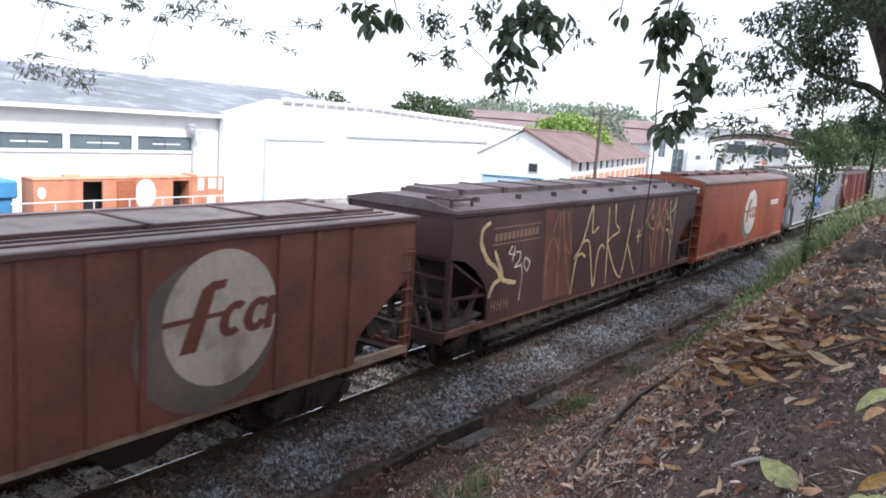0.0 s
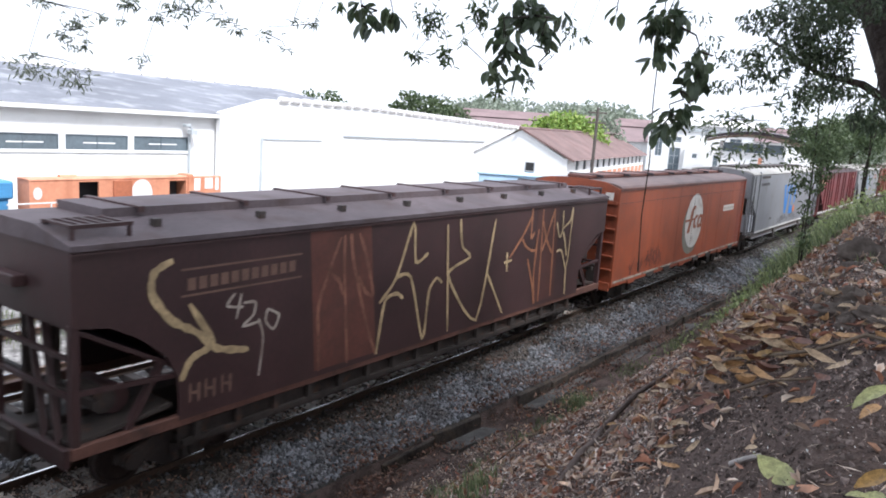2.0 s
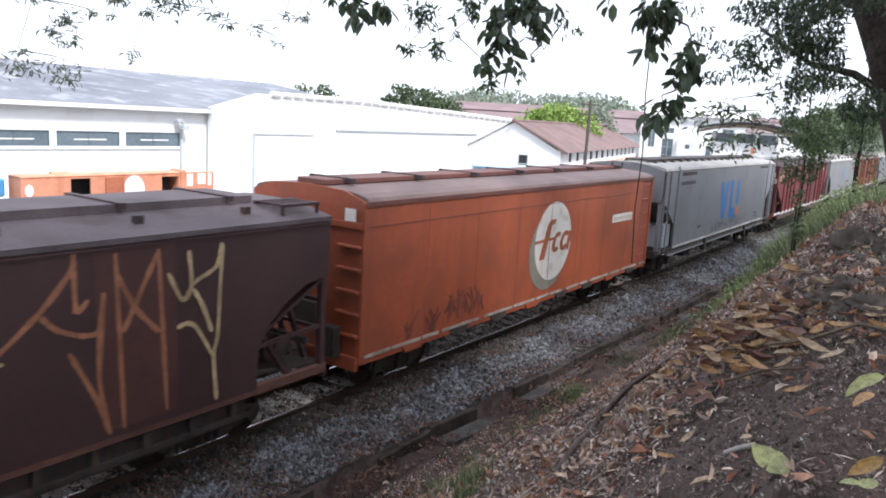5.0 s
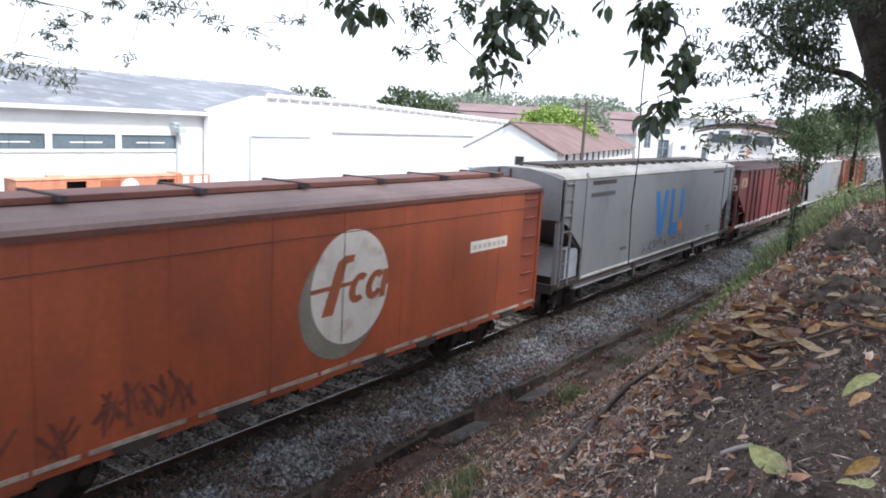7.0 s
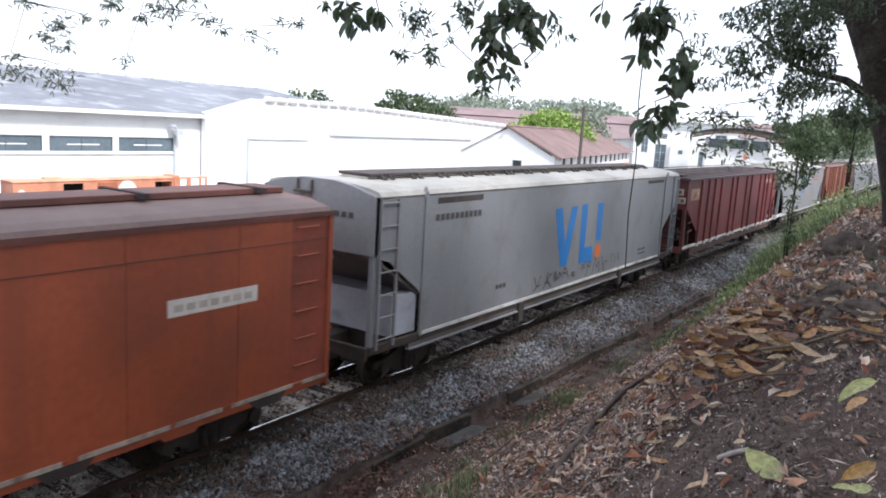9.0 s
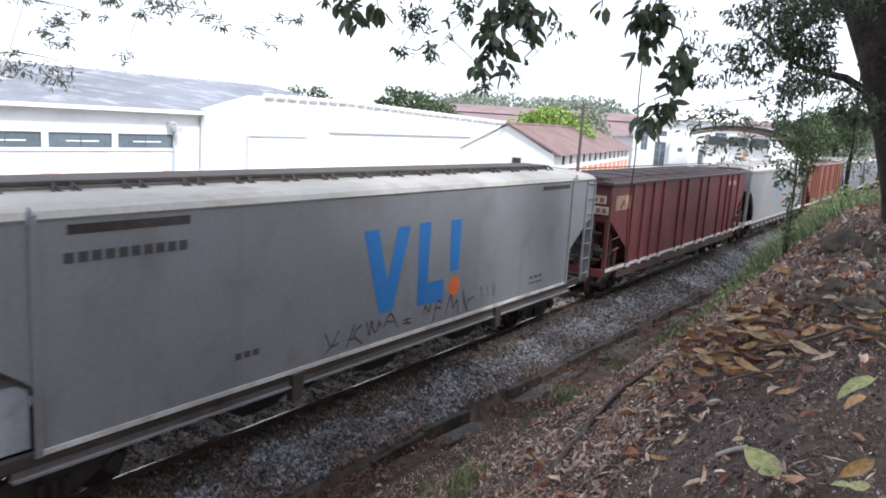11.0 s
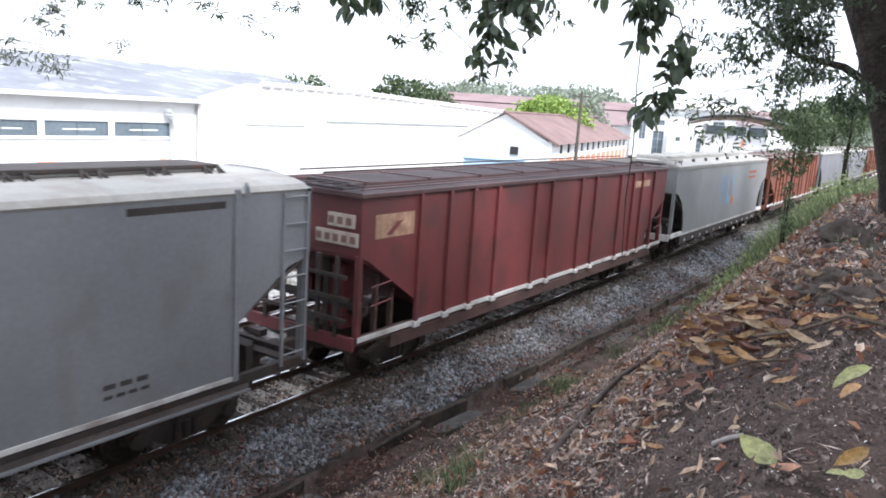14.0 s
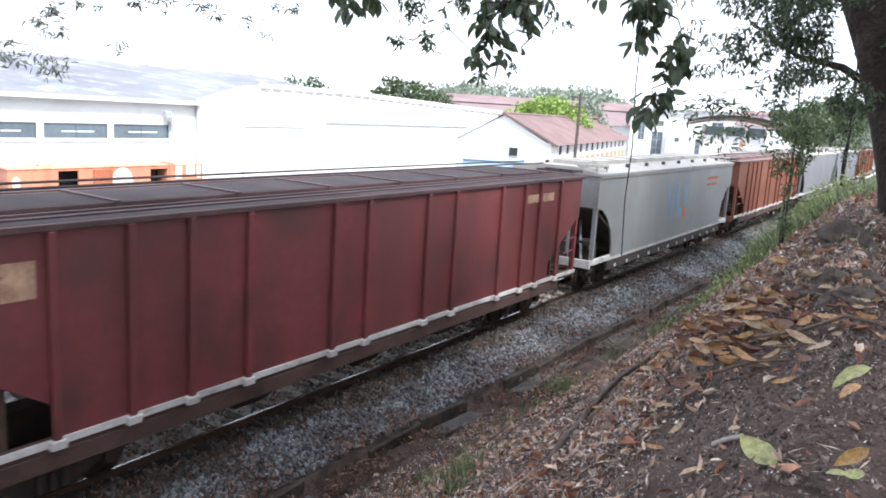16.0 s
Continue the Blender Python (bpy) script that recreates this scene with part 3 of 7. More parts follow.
def build_drain():
    """A drain along the bank's foot, faced with weathered slabs darkened for shade."""
    ob = thing("drain_channel", "weathered slab edging of the drainage channel, darkened for its shade", "drain")
    xs = spread((-10, 60, 1.5))
    for i, x in enumerate(xs[:-1]):
        a, c = x + 0.004, x + 1.496
        j, k = 0.04 * math.sin(i * 5.1), 0.06 * math.sin(i * 3.3)
        if i in (12, 15, 21):
            continue
        b = Build()
        ya, yc = ditch_y(a) - 0.05 + j, ditch_y(c) - 0.05 - j
        za, zc = -0.45 + k, -0.45 + 0.06 * math.sin((i + 1) * 3.1 + 0.4)
        w = 0.13
        b.add([(a, ya, -1), (a, ya + w, -1), (a, ya + w, za), (a, ya, za), (c, yc, -1), (c, yc + w, -1), (c, yc + w, zc), (c, yc, zc)],
              [(0, 1, 2, 3), (7, 6, 5, 4), (0, 4, 5, 1), (1, 5, 6, 2), (2, 6, 7, 3), (3, 7, 4, 0)])
        part("slab", b, M["concrete"], ob, bevel=0.02)
        if i % 5 != 3 and -2 < x < 32:
            y0, y1 = ditch_y(a) - 0.1, ditch_y(c) - 0.1
            h, wd = 0.03 * math.sin(i * 1.9), 0.46 + 0.08 * math.sin(i * 4.7)
            part("floor_slab", Build().add([(a, y0, -0.95), (a, y0 - wd, -0.95), (a, y0 - wd, -0.54 + h), (a, y0, -0.64 + h), (c, y1, -0.95), (c, y1 - wd, -0.95), (c, y1 - wd, -0.55 - h), (c, y1, -0.64 - h)],
                                           [(0, 1, 2, 3), (7, 6, 5, 4), (0, 4, 5, 1), (1, 5, 6, 2), (2, 6, 7, 3), (3, 7, 4, 0)]), M["lining"], ob, "damp grey concrete floor slab", bevel=0.02)


build_drain()

# ---- wagons ----
HW = 1.42
GONE = [(0, 0.0), (0.5, 1.97), (1, 3.91), (1.5, 5.83), (2, 7.72), (2.5, 9.59), (3, 11.34), (3.5, 13.15), (4, 14.97), (6.5, 24.35), (7, 26.23), (7.5, 28.09)]
GONE += [(8, 29.95), (8.5, 31.78), (9, 33.61), (11.5, 43.0), (12, 44.88), (12.5, 46.76), (13, 48.6), (13.5, 50.51), (14, 52.37), (14.5, 54.2), (15, 56.02), (15.5, 57.82), (16, 59.58)]
WAGONS, WHEELS = [], []


def mirrored(poly, length):
    return [(length - x, z) for x, z in poly[::-1]]


def wheelset(parent, x, r):
    b = Build()
    for s in (-1, 1):
        ring = []
        for rad, y in ((r + 0.028, 0.505), (r + 0.028, 0.52), (r, 0.53), (r, 0.615), (r - 0.06, 0.62), (r - 0.08, 0.57), (0.12, 0.57), (0.1, 0.66), (0.0, 0.66)):
            ring.append((rad, s * y))
        n = 20
        b.sheet(range(len(ring)), range(n + 1), lambda i, k: (ring[i][0] * math.cos(2 * math.pi * k / n), ring[i][1], ring[i][0] * math.sin(2 * math.pi * k / n)))
    b.rod((0, -0.82, 0), (0, 0.82, 0), 0.07, 8)
    ob = part("wheelset", b, M["wheel"], parent, "steel wheel pair on its axle")
    ob.location = (x, 0, r)
    WHEELS.append((ob, x, r))


def bogie(parent, x):
    """A freight bogie with cast sideframes."""
    b = Build().bar((0, -0.9, 0.52), (0, 0.9, 0.52), 0.32, 0.2)
    ob = part("bogie", b, M["under"], parent, "grimy cast-steel bogie")
    ob.location = (x, 0, 0)
    shape = [(-1.02, 0.42), (-0.98, 0.52), (-0.62, 0.62), (-0.3, 0.76), (0.3, 0.76), (0.62, 0.62), (0.98, 0.52), (1.02, 0.42), (0.6, 0.36), (0.34, 0.2), (-0.34, 0.2), (-0.6, 0.36)]
    for y in (-0.86, 0.76):
        f = Build().prism(shape, y, y + 0.1)
        for k in (-0.82, 0.82):
            f.rod((k, y - 0.06, 0.42), (k, y + 0.12, 0.42), 0.12, 10)
        for k in (-0.16, 0.0, 0.16):
            f.rod((k, y - 0.03, 0.24), (k, y - 0.03, 0.5), 0.06, 8)
        part("sideframe", f, M["under"], ob)
    for k in (-0.82, 0.82):
        wheelset(ob, k, 0.39)


def undergear(w, length, sill, chutes=True, sill_mat=None, end_mat=None):
    """Side sills, centre sill, couplers, bogies and discharge chutes."""
    for s in (-1, 1):
        y = s * (HW - 0.06)
        part("side_sill", Build().box(0, length, y - 0.05, y + 0.05, sill - 0.1, sill + 0.06), sill_mat or M["under"], w, bevel=0.01)
    part("centre_sill", Build().box(-0.15, length + 0.15, -0.2, 0.2, 0.62, sill), M["under"], w, bevel=0.015)
    for x, s in ((0.0, -1), (length, 1)):
        c = Build().box(min(x, x + s * 0.62), max(x, x + s * 0.62), -0.09, 0.09, 0.72, 0.9)
        c.box(min(x + s * 0.5, x + s * 0.74), max(x + s * 0.5, x + s * 0.74), -0.15, 0.12, 0.68, 0.95)
        part("coupler", c, M["under"], w, "grimy knuckle coupler", bevel=0.02)
        part("end_sill", Build().box(min(x, x + s * 0.08), max(x, x + s * 0.08), -HW + 0.05, HW - 0.05, sill - 0.2, sill + 0.05), end_mat or sill_mat or M["under"], w, bevel=0.01)
        part("brake_hose", Build().tube([(x, -0.35, 0.75), (x + s * 0.25, -0.36, 0.5), (x + s * 0.5, -0.3, 0.42), (x + s * 0.62, -0.2, 0.5)], [0.022] * 4, 6), M["under"], w)
    bogie(w, 1.95)
    bogie(w, length - 1.95)
    if chutes:
        n = max(2, int((length - 6) / 3))
        for i in range(n):
            cx = 3.9 + (length - 7.8) * (i + 0.5) / n
            part("discharge_chute", Build().add(
                [(cx + a * 1.15, b * 1.2, sill) for a, b in ((-1, -1), (1, -1), (1, 1), (-1, 1))] + [(cx + a * 0.32, b * 0.75, 0.32) for a, b in ((-1, -1), (1, -1), (1, 1), (-1, 1))],
                [(3, 2, 1, 0), (4, 5, 6, 7), (0, 1, 5, 4), (1, 2, 6, 5), (2, 3, 7, 6), (3, 0, 4, 7)]), M["under"], w, bevel=0.01)
    part("brake_pipe", Build().rod((1.0, -0.55, 0.72), (length - 1.0, -0.55, 0.72), 0.03), M["under"], w)


def wagon(x0, label, kind="hopper_wagon"):
    w = thing(kind, label, "freight wagon", "wagons of the train", (x0, TRACK_Y, 0))
    WAGONS.append((w, x0))
    return w


def hopper_body(w, length, top, sill, paint, cut, slope_mat=None, post_x=0.06, framed=True, see_through=False, gear=True):
    """Side sheets with cut-away ends, end sheets, slope sheets and the open end frames."""
    cx = cut[-1][0]
    outline = [(0.0, top)] + cut + [(cx, sill)] + mirrored([(0.0, top)] + cut + [(cx, sill)], length)
    for s in (-1, 1):
        part("side_sheet", Build().prism(outline, s * HW, s * (HW - 0.05)), paint, w)
    z0 = cut[0][1]
    slope_mat = slope_mat or paint
    for flip in (False, True):
        X = (lambda a: length - a) if flip else (lambda a: a)
        lo, hi = sorted((X(0.03), X(0.09)))
        part("end_sheet", Build().box(lo, hi, -HW + 0.05, HW - 0.05, z0, top), paint, w)
        b = Build().prism([(X(0.05), z0), (X(0.05), z0 - 0.06), (X(cx + 1.5), sill - 0.1), (X(cx + 1.5), sill - 0.02)], -HW + 0.055, HW - 0.055)
        part("slope_sheet", b, slope_mat, w)
        if not see_through:
            part("bay_wall", Build().box(*sorted((X(cx + 0.9), X(cx + 0.95))), -HW + 0.055, HW - 0.055, sill, 1.75), slope_mat, w)
        for s in (-1, 1):
            y = s * (HW - 0.08)
            part("corner_post", Build().box(*sorted((X(post_x - 0.05), X(post_x + 0.06))), y - 0.06, y + 0.06, sill, z0 + 0.02), paint, w, bevel=0.008)
            if framed:
                part("brace", Build().bar((X(0.1), s * 1.0, sill + 0.05), (X(0.75), s * 0.6, z0 - 0.5), 0.07, 0.07), paint, w)
        if not see_through:
            part("bolster_web", Build().box(*sorted((X(0.85), X(1.0))), -1.1, 1.1, 0.8, sill + 0.35), M["under"], w)
        for s in (-0.34, 0.34) if gear else ():
            part("bolster_post", Build().box(*sorted((X(0.3), X(0.42))), s - 0.07, s + 0.07, sill - 0.1, z0 - 0.1), M["under"], w, bevel=0.01)
        if gear:
            part("cross_beam", Build().bar((X(0.36), -HW + 0.1, sill + 0.5), (X(0.36), HW - 0.1, sill + 0.5), 0.08, 0.1), M["under"], w)
        if gear:
            part("brake_cylinder", Build().rod((X(0.62), -1.05, sill + 0.42), (X(0.62), -0.45, sill + 0.42), 0.17, 12).rod((X(0.62), -0.45, sill + 0.42), (X(0.62), 0.3, sill + 0.42), 0.03, 6), M["under"], w, "grimy brake cylinder")
        part("end_walkway", Build().box(*sorted((X(0.0), X(0.22))), -HW + 0.1, HW - 0.1, sill - 0.1, sill - 0.05), M["under"], w, bevel=0.006)
        for s in (-0.55, 0.55) if framed else ():
            part("end_stanchion", Build().box(*sorted((X(0.04), X(0.1))), s - 0.04, s + 0.04, sill, z0), paint, w)


def rungs(w, x0, x1, y, zs, material, r=0.014):
    for z in zs:
        part("rung", Build().rod((x0, y, z), (x1, y, z), r, 6), material, w)


def decal(w, name, poly, material, layer=1, label="", y=None):
    """Paint of a few millimetres on the near side."""
    y0 = (-HW if y is None else y) - 0.003 * layer
    return part(name, Build().prism(poly, y0 - 0.002, y0), material, w, label)


def disc(cx, cz, rx, rz, n=40):
    return [(cx + rx * math.cos(2 * math.pi * i / n), cz + rz * math.sin(2 * math.pi * i / n)) for i in range(n)]


def rounded(path, steps=5):
    """A smooth line through the points of a path."""
    pts = [path[0]] + list(path) + [path[-1]]
    out = []
    for i in range(1, len(pts) - 2):
        p0, p1, p2, p3 = pts[i - 1:i + 3]
        for k in range(steps):
            u = k / steps
            out.append(tuple(b + (c - b) * u + 0.35 * u * (1 - u) * ((1 - u) * ((b - a) - (c - b)) + u * ((c - b) - (d - c)))
                             for a, b, c, d in zip(p0, p1, p2, p3)))
    return out + [path[-1]]


def stroke(w, paths, width, material, name="spray_stroke", layer=2, label=""):
    """Sprayed lines, one part a line, of uneven width."""
    rnd = random.Random(len(paths) * 7 + len(name))
    for n, path in enumerate(paths):
        pts = rounded(path)
        b = Build()
        y = -HW - 0.003 * layer - 0.0004 * n
        left, right = [], []
        for i, (x, z) in enumerate(pts):
            (xa, za), (xb, zb) = pts[max(i - 1, 0)], pts[min(i + 1, len(pts) - 1)]
            d = math.hypot(xb - xa, zb - za) or 1.0
            a = width * rnd.uniform(0.36, 0.6) * (0.6 if i in (0, len(pts) - 1) else 1.0)
            left.append((x - (zb - za) / d * a, y, z + (xb - xa) / d * a))
            right.append((x + (zb - za) / d * a, y, z - (xb - xa) / d * a))
        m = len(pts)
        b.add(left + right, [(i, i + 1, i + 1 + m, i + m) for i in range(m - 1)])
        part(name, b, material, w, label)


def bars(w, x0, z0, x1, z1, count, height, material, layer=2, name="stencil_bar"):
    """Unreadable stencilling as plain bars."""
    for i in range(count):
        a, c = i / count, (i + 0.72) / count
        xa, xb, za, zb = x0 + (x1 - x0) * a, x0 + (x1 - x0) * c, z0 + (z1 - z0) * a, z0 + (z1 - z0) * c
        decal(w, name, [(xa, za), (xb, zb), (xb, zb + height), (xa, za + height)], material, layer)


def roof_hatch(w, length, top, material, trim, straps, lip=0.06):
    """A flat roof with a rim, a raised trough hatch and straps across it."""
    part("roof", Build().box(-0.02, length + 0.02, -HW, HW, top + 0.0, top + 0.05), material, w)
    for s in (-1, 1):
        part("roof_rim", Build().box(-lip, length + lip, s * HW - lip * (s < 0) * 1.0 - 0.05 * (s > 0), s * HW + lip * (s > 0) + 0.05 * (s < 0), top - 0.04, top + 0.045), trim, w, bevel=0.01)
        for y, h, wd in ((1.13, 0.025, 0.025), (0.86, 0.03, 0.025), (0.63, 0.06, 0.015)):
            part("roof_rail", Build().box(0.3, length - 0.3, s * y - wd, s * y + wd, top + 0.05, top + 0.05 + h), trim, w, bevel=0.006)
    for x in (-lip, length + lip - 0.08):
        part("roof_rim", Build().box(x, x + 0.08, -HW, HW, top - 0.04, top + 0.045), trim, w)
    part("hatch_trough", Build().prism([(-0.62, top + 0.05), (0.62, top + 0.05), (0.58, top + 0.11), (-0.58, top + 0.11)], 0.7, length - 0.7, "x"), material, w)
    for x in straps:
        part("hatch_strap", Build().add(*bent_strap(x, top + 0.11)), trim, w)


def bent_strap(x, z):
    b = Build().box(x - 0.045, x + 0.045, -0.66, 0.66, z, z + 0.025)
    b.box(x - 0.045, x + 0.045, -0.68, -0.66, z - 0.06, z + 0.025)
    b.box(x - 0.045, x + 0.045, 0.66, 0.68, z - 0.06, z + 0.025)
    return b.v, b.f


def roof_slope(w, length, top, material, trim, straps, rise=0.2):
    """Two roof slopes up to a trough hatch, with small cleats along the slopes."""
    prof = [(-HW - 0.03, top - 0.03), (-HW - 0.03, top + 0.03), (-0.62, top + rise), (0.62, top + rise), (HW + 0.03, top + 0.03), (HW + 0.03, top - 0.03)]
    part("roof", Build().prism(prof, -0.01, length + 0.01, "x"), material, w)
    part("hatch_trough", Build().prism([(-0.56, top + rise - 0.02), (0.56, top + rise - 0.02), (0.56, top + rise + 0.12), (-0.56, top + rise + 0.12)], 0.9, length - 0.9, "x"), material, w)
    for s in (-1, 1):
        part("eave_rim", Build().box(0, length, s * (HW + 0.015) - 0.03, s * (HW + 0.015) + 0.03, top - 0.035, top + 0.035), material, w)
        part("eave_bead", Build().box(0, length, s * (HW + 0.03) - 0.012, s * (HW + 0.03) + 0.012, top - 0.09, top - 0.06), trim, w)
    for x in straps:
        part("hatch_strap", Build().add(*bent_strap(x, top + rise + 0.12)), trim, w)
        for s in (-1, 1):
            part("cleat", Build().box(x - 0.06, x + 0.06, s * 1.0 - 0.05, s * 1.0 + 0.05, top + 0.1, top + 0.22), M["under"], w)
    for x in (0.1, length - 0.9):
        step = part("roof_step", Build().box(x - 0.02, x + 0.8, -1.27, -1.22, top + 0.2, top + 0.25), trim, w, "dark steel roof step grating")
        part("bearer", Build().box(x - 0.02, x + 0.8, -0.67, -0.62, top + 0.2, top + 0.25), trim, step)
        for k in range(6):
            part("slat", Build().box(x + k * 0.14, x + k * 0.14 + 0.05, -1.219, -0.671, top + 0.22, top + 0.25), trim, step)
        for a in (x, x + 0.74):
            part("foot", Build().box(a, a + 0.04, -1.27, -1.22, top + 0.03, top + 0.199), trim, step)


def roof_arch(w, length, top, material, rise=0.34, inset=-0.02):
    n = 10
    prof = [(HW * 1.02 * math.cos(math.pi * (1 - i / n)), top + rise * math.sin(math.pi * i / n) ** 0.8) for i in range(n + 1)]
    b = Build().prism(prof + [(HW, top - 0.04), (-HW, top - 0.04)], inset, length - inset, "x")
    return part("roof", b, material, w)


def wagon_brown_hopper(x0):
    """The first wagon: ribbed red-brown hopper with a faded pale disc."""
    length, top, sill = 16.2, 3.55, 1.08
    w = wagon(x0, "ribbed red-brown covered hopper wagon with a faded white disc", "hopper_wagon")
    cut = [(0.0, 2.45), (0.25, 2.4), (1.35, 1.62), (1.5, 1.4)]
    hopper_body(w, length, top, sill, M["paint_a"], cut, see_through=True)
    for i, x in enumerate((9.9, 10.62, 12.9, 13.67, 14.5, 9.1, 8.2, 7.2, 6.2, 5.2, 3.7, 2.2)):
        for s in (-1, 1):
            part("rib", Build().box(x - 0.045, x + 0.045, *sorted((s * HW, s * (HW + 0.05))), sill, top - 0.04), M["paint_a"], w, bevel=0.008)
    roof_hatch(w, length, top, M["roof_dusty"], M["rim_red"], [1.2, 3.2, 5.2, 7.2, 9.2, 11.2, 13.2, 15.0])
    decal(w, "overpaint_patch", disc(11.66, 2.18, 1.2, 1.1), M["patch"], 1, "grey overpainted ring")
    decal(w, "white_disc", disc(11.88, 2.4, 0.98, 0.98), M["disc"], 2, "faded white painted disc")
    mark(w, 11.88, 2.4, 0.98, M["mark_a"])
    undergear(w, length, sill, True, M["buff"], M["paint_a"])
    rungs(w, length - 0.35, length - 0.02, -HW - 0.05, (1.35, 1.65, 1.95, 2.25, 2.6, 2.95), M["paint_a"])
    part("grab_post", Build().rod((length - 0.02, -HW - 0.03, sill), (length - 0.02, -HW - 0.03, top - 0.5), 0.02), M["paint_a"], w)
    return w


def mark(w, cx, cz, r, material):
    """The disc's slanting mark as plain bars and ovals."""
    def band(x, z, rx, rz, a0, a1, thick):
        """A slanting ring segment."""
        angs = [radians(a0 + (a1 - a0) * k / 14) for k in range(15)]
        ring = [(rx * math.cos(a), rz * math.sin(a)) for a in angs] + [((rx - thick) * math.cos(a), (rz - thick * 0.7) * math.sin(a)) for a in angs[::-1]]
        return [(x + p + 0.28 * q, z + q) for p, q in ring]
    shapes = [[(-1.0, 0.0), (-0.42, 0.02), (0.02, 0.03), (0.04, 0.1), (-1.0, 0.08)],
              [(-0.74, -0.42), (-0.46, -0.42), (-0.2, 0.28), (-0.16, 0.42), (0.02, 0.44), (0.06, 0.56), (-0.2, 0.56), (-0.38, 0.46)],
              band(0.18, -0.04, 0.25, 0.26, 50, 310, 0.17), band(0.62, -0.04, 0.25, 0.26, 40, 330, 0.17),
              [(0.74, -0.3), (0.9, -0.3), (0.92, -0.12), (1.0, -0.06), (1.0, 0.02), (0.97, 0.2), (0.84, 0.2)]]
    for i, pts in enumerate(shapes):
        decal(w, "disc_mark", [(cx + a * r, cz + b * r) for a, b in pts], material, 3 + 0.5 * i)


def wagon_graffiti_hopper(x0):
    """Dark brown hopper covered with sprayed lines."""
    length, top, sill = 15.4, 3.58, 1.06
    w = wagon(x0, "dark brown covered hopper wagon with gold graffiti lines", "hopper_wagon")
    cut = [(0.0, 2.62), (0.5, 2.55), (0.95, 2.3), (1.3, 2.0), (1.46, 1.7), (1.5, 1.4)]
    hopper_body(w, length, top, sill, M["paint_b"], cut, framed=False, see_through=True)
    roof_slope(w, length, top, M["roof_brown"], M["paint_b"], [1.4 + 1.8 * i for i in range(8)])
    decal(w, "repaint_panel", [(3.85, top - 0.06), (5.3, top - 0.06), (5.6, sill + 0.1), (4.05, sill + 0.1)], M["paint_b2"], 1, "rusty red repainted panel")
    for z in (3.14, 2.78):
        decal(w, "panel_line", [(1.5, z), (3.68, z), (3.68, z + 0.03), (1.5, z + 0.03)], M["plate"], 2)
    bars(w, 1.6, 2.86, 3.6, 2.9, 11, 0.17, M["plate"])
    decal(w, "repaint_haze", [(11.32, top - 0.1), (12.46, top - 0.1), (12.52, sill + 0.1), (11.4, sill + 0.1)], M["paint_b3"], 1, "faint rusty sprayed ground")
    # the first rust-red letter
    stroke(w, [[(4.65, 3.37), (4.67, 2.81), (4.76, 1.97), (4.84, 1.12)], [(4.56, 3.34), (4.28, 2.73), (4.09, 2.26), (4.12, 1.67), (4.15, 1.14)],
               [(4.8, 3.39), (4.88, 2.93), (5.1, 2.28), (5.37, 1.58), (5.6, 1.12)], [(5.01, 3.37), (5.18, 3.04), (5.36, 2.55), (5.44, 2.23), (5.23, 2.33), (5.01, 2.65)],
               [(4.36, 2.76), (4.55, 2.61), (4.67, 2.36)]], 0.075, M["spray_dim"], label="dim rust-red sprayed line")
    # the last three letters
    stroke(w, [[(11.08, 3.48), (11.05, 3.28), (10.68, 2.85), (10.13, 2.39)], [(11.08, 3.46), (11.1, 2.79), (11.25, 2.9)], [(10.68, 2.79), (10.87, 2.6), (11.18, 2.47), (11.39, 2.5), (11.45, 2.96)],
               [(11.43, 2.82), (11.37, 1.89), (11.49, 1.14)], [(11.0, 2.29), (11.34, 1.61), (11.51, 1.12)], [(11.61, 3.43), (11.7, 1.14)], [(11.62, 3.17), (11.89, 2.67), (12.22, 2.31)],
               [(12.19, 3.36), (11.89, 2.77), (11.7, 2.41)], [(12.21, 3.42), (12.33, 1.2)]], 0.075, M["spray_red"], label="rust-orange sprayed line")
    stroke(w, [[(12.67, 3.35), (12.71, 2.96), (12.68, 2.75), (12.55, 2.7), (12.35, 3.08)], [(13.21, 3.4), (13.12, 3.07), (12.78, 2.91), (12.64, 2.75)], [(13.23, 3.37), (13.19, 2.81), (13.15, 2.08), (13.08, 1.78), (13.14, 1.12)],
               [(12.74, 2.81), (12.9, 2.54), (13.05, 2.15)], [(12.48, 2.31), (12.63, 2.35), (12.79, 2.26), (13.08, 1.78)], [(10.01, 2.54), (10.05, 2.1)], [(9.89, 2.32), (10.25, 2.34)]], 0.07, M["spray_gold"], layer=5, label="gold sprayed line")
    stroke(w, [[(5.6, 1.12), (5.77, 2.06), (6.1, 2.17), (6.3, 2.05)], [(5.62, 2.06), (6.07, 2.47), (6.51, 3.46), (6.63, 2.7), (7.01, 2.83)],
               [(6.03, 2.47), (6.5, 2.43), (6.99, 1.12), (7.11, 2.06), (7.34, 2.3), (7.53, 2.18)], [(7.61, 3.34), (7.84, 1.13)],
               [(8.05, 3.42), (8.17, 2.86), (8.5, 2.6), (7.72, 2.31), (8.9, 1.17), (9.42, 3.33)], [(9.22, 2.17), (9.99, 1.15)]], 0.07, M["spray_gold"], layer=4, label="gold sprayed line")
    stroke(w, [[(1.37, 3.3), (1.1, 3.18), (1.06, 2.89), (1.35, 2.5), (1.77, 2.25), (2.1, 1.96), (2.67, 1.83)], [(1.63, 2.68), (2.01, 2.07), (1.67, 1.9), (1.51, 1.62)]],
           0.11, M["spray_gold"], layer=3, label="broad gold sprayed line")
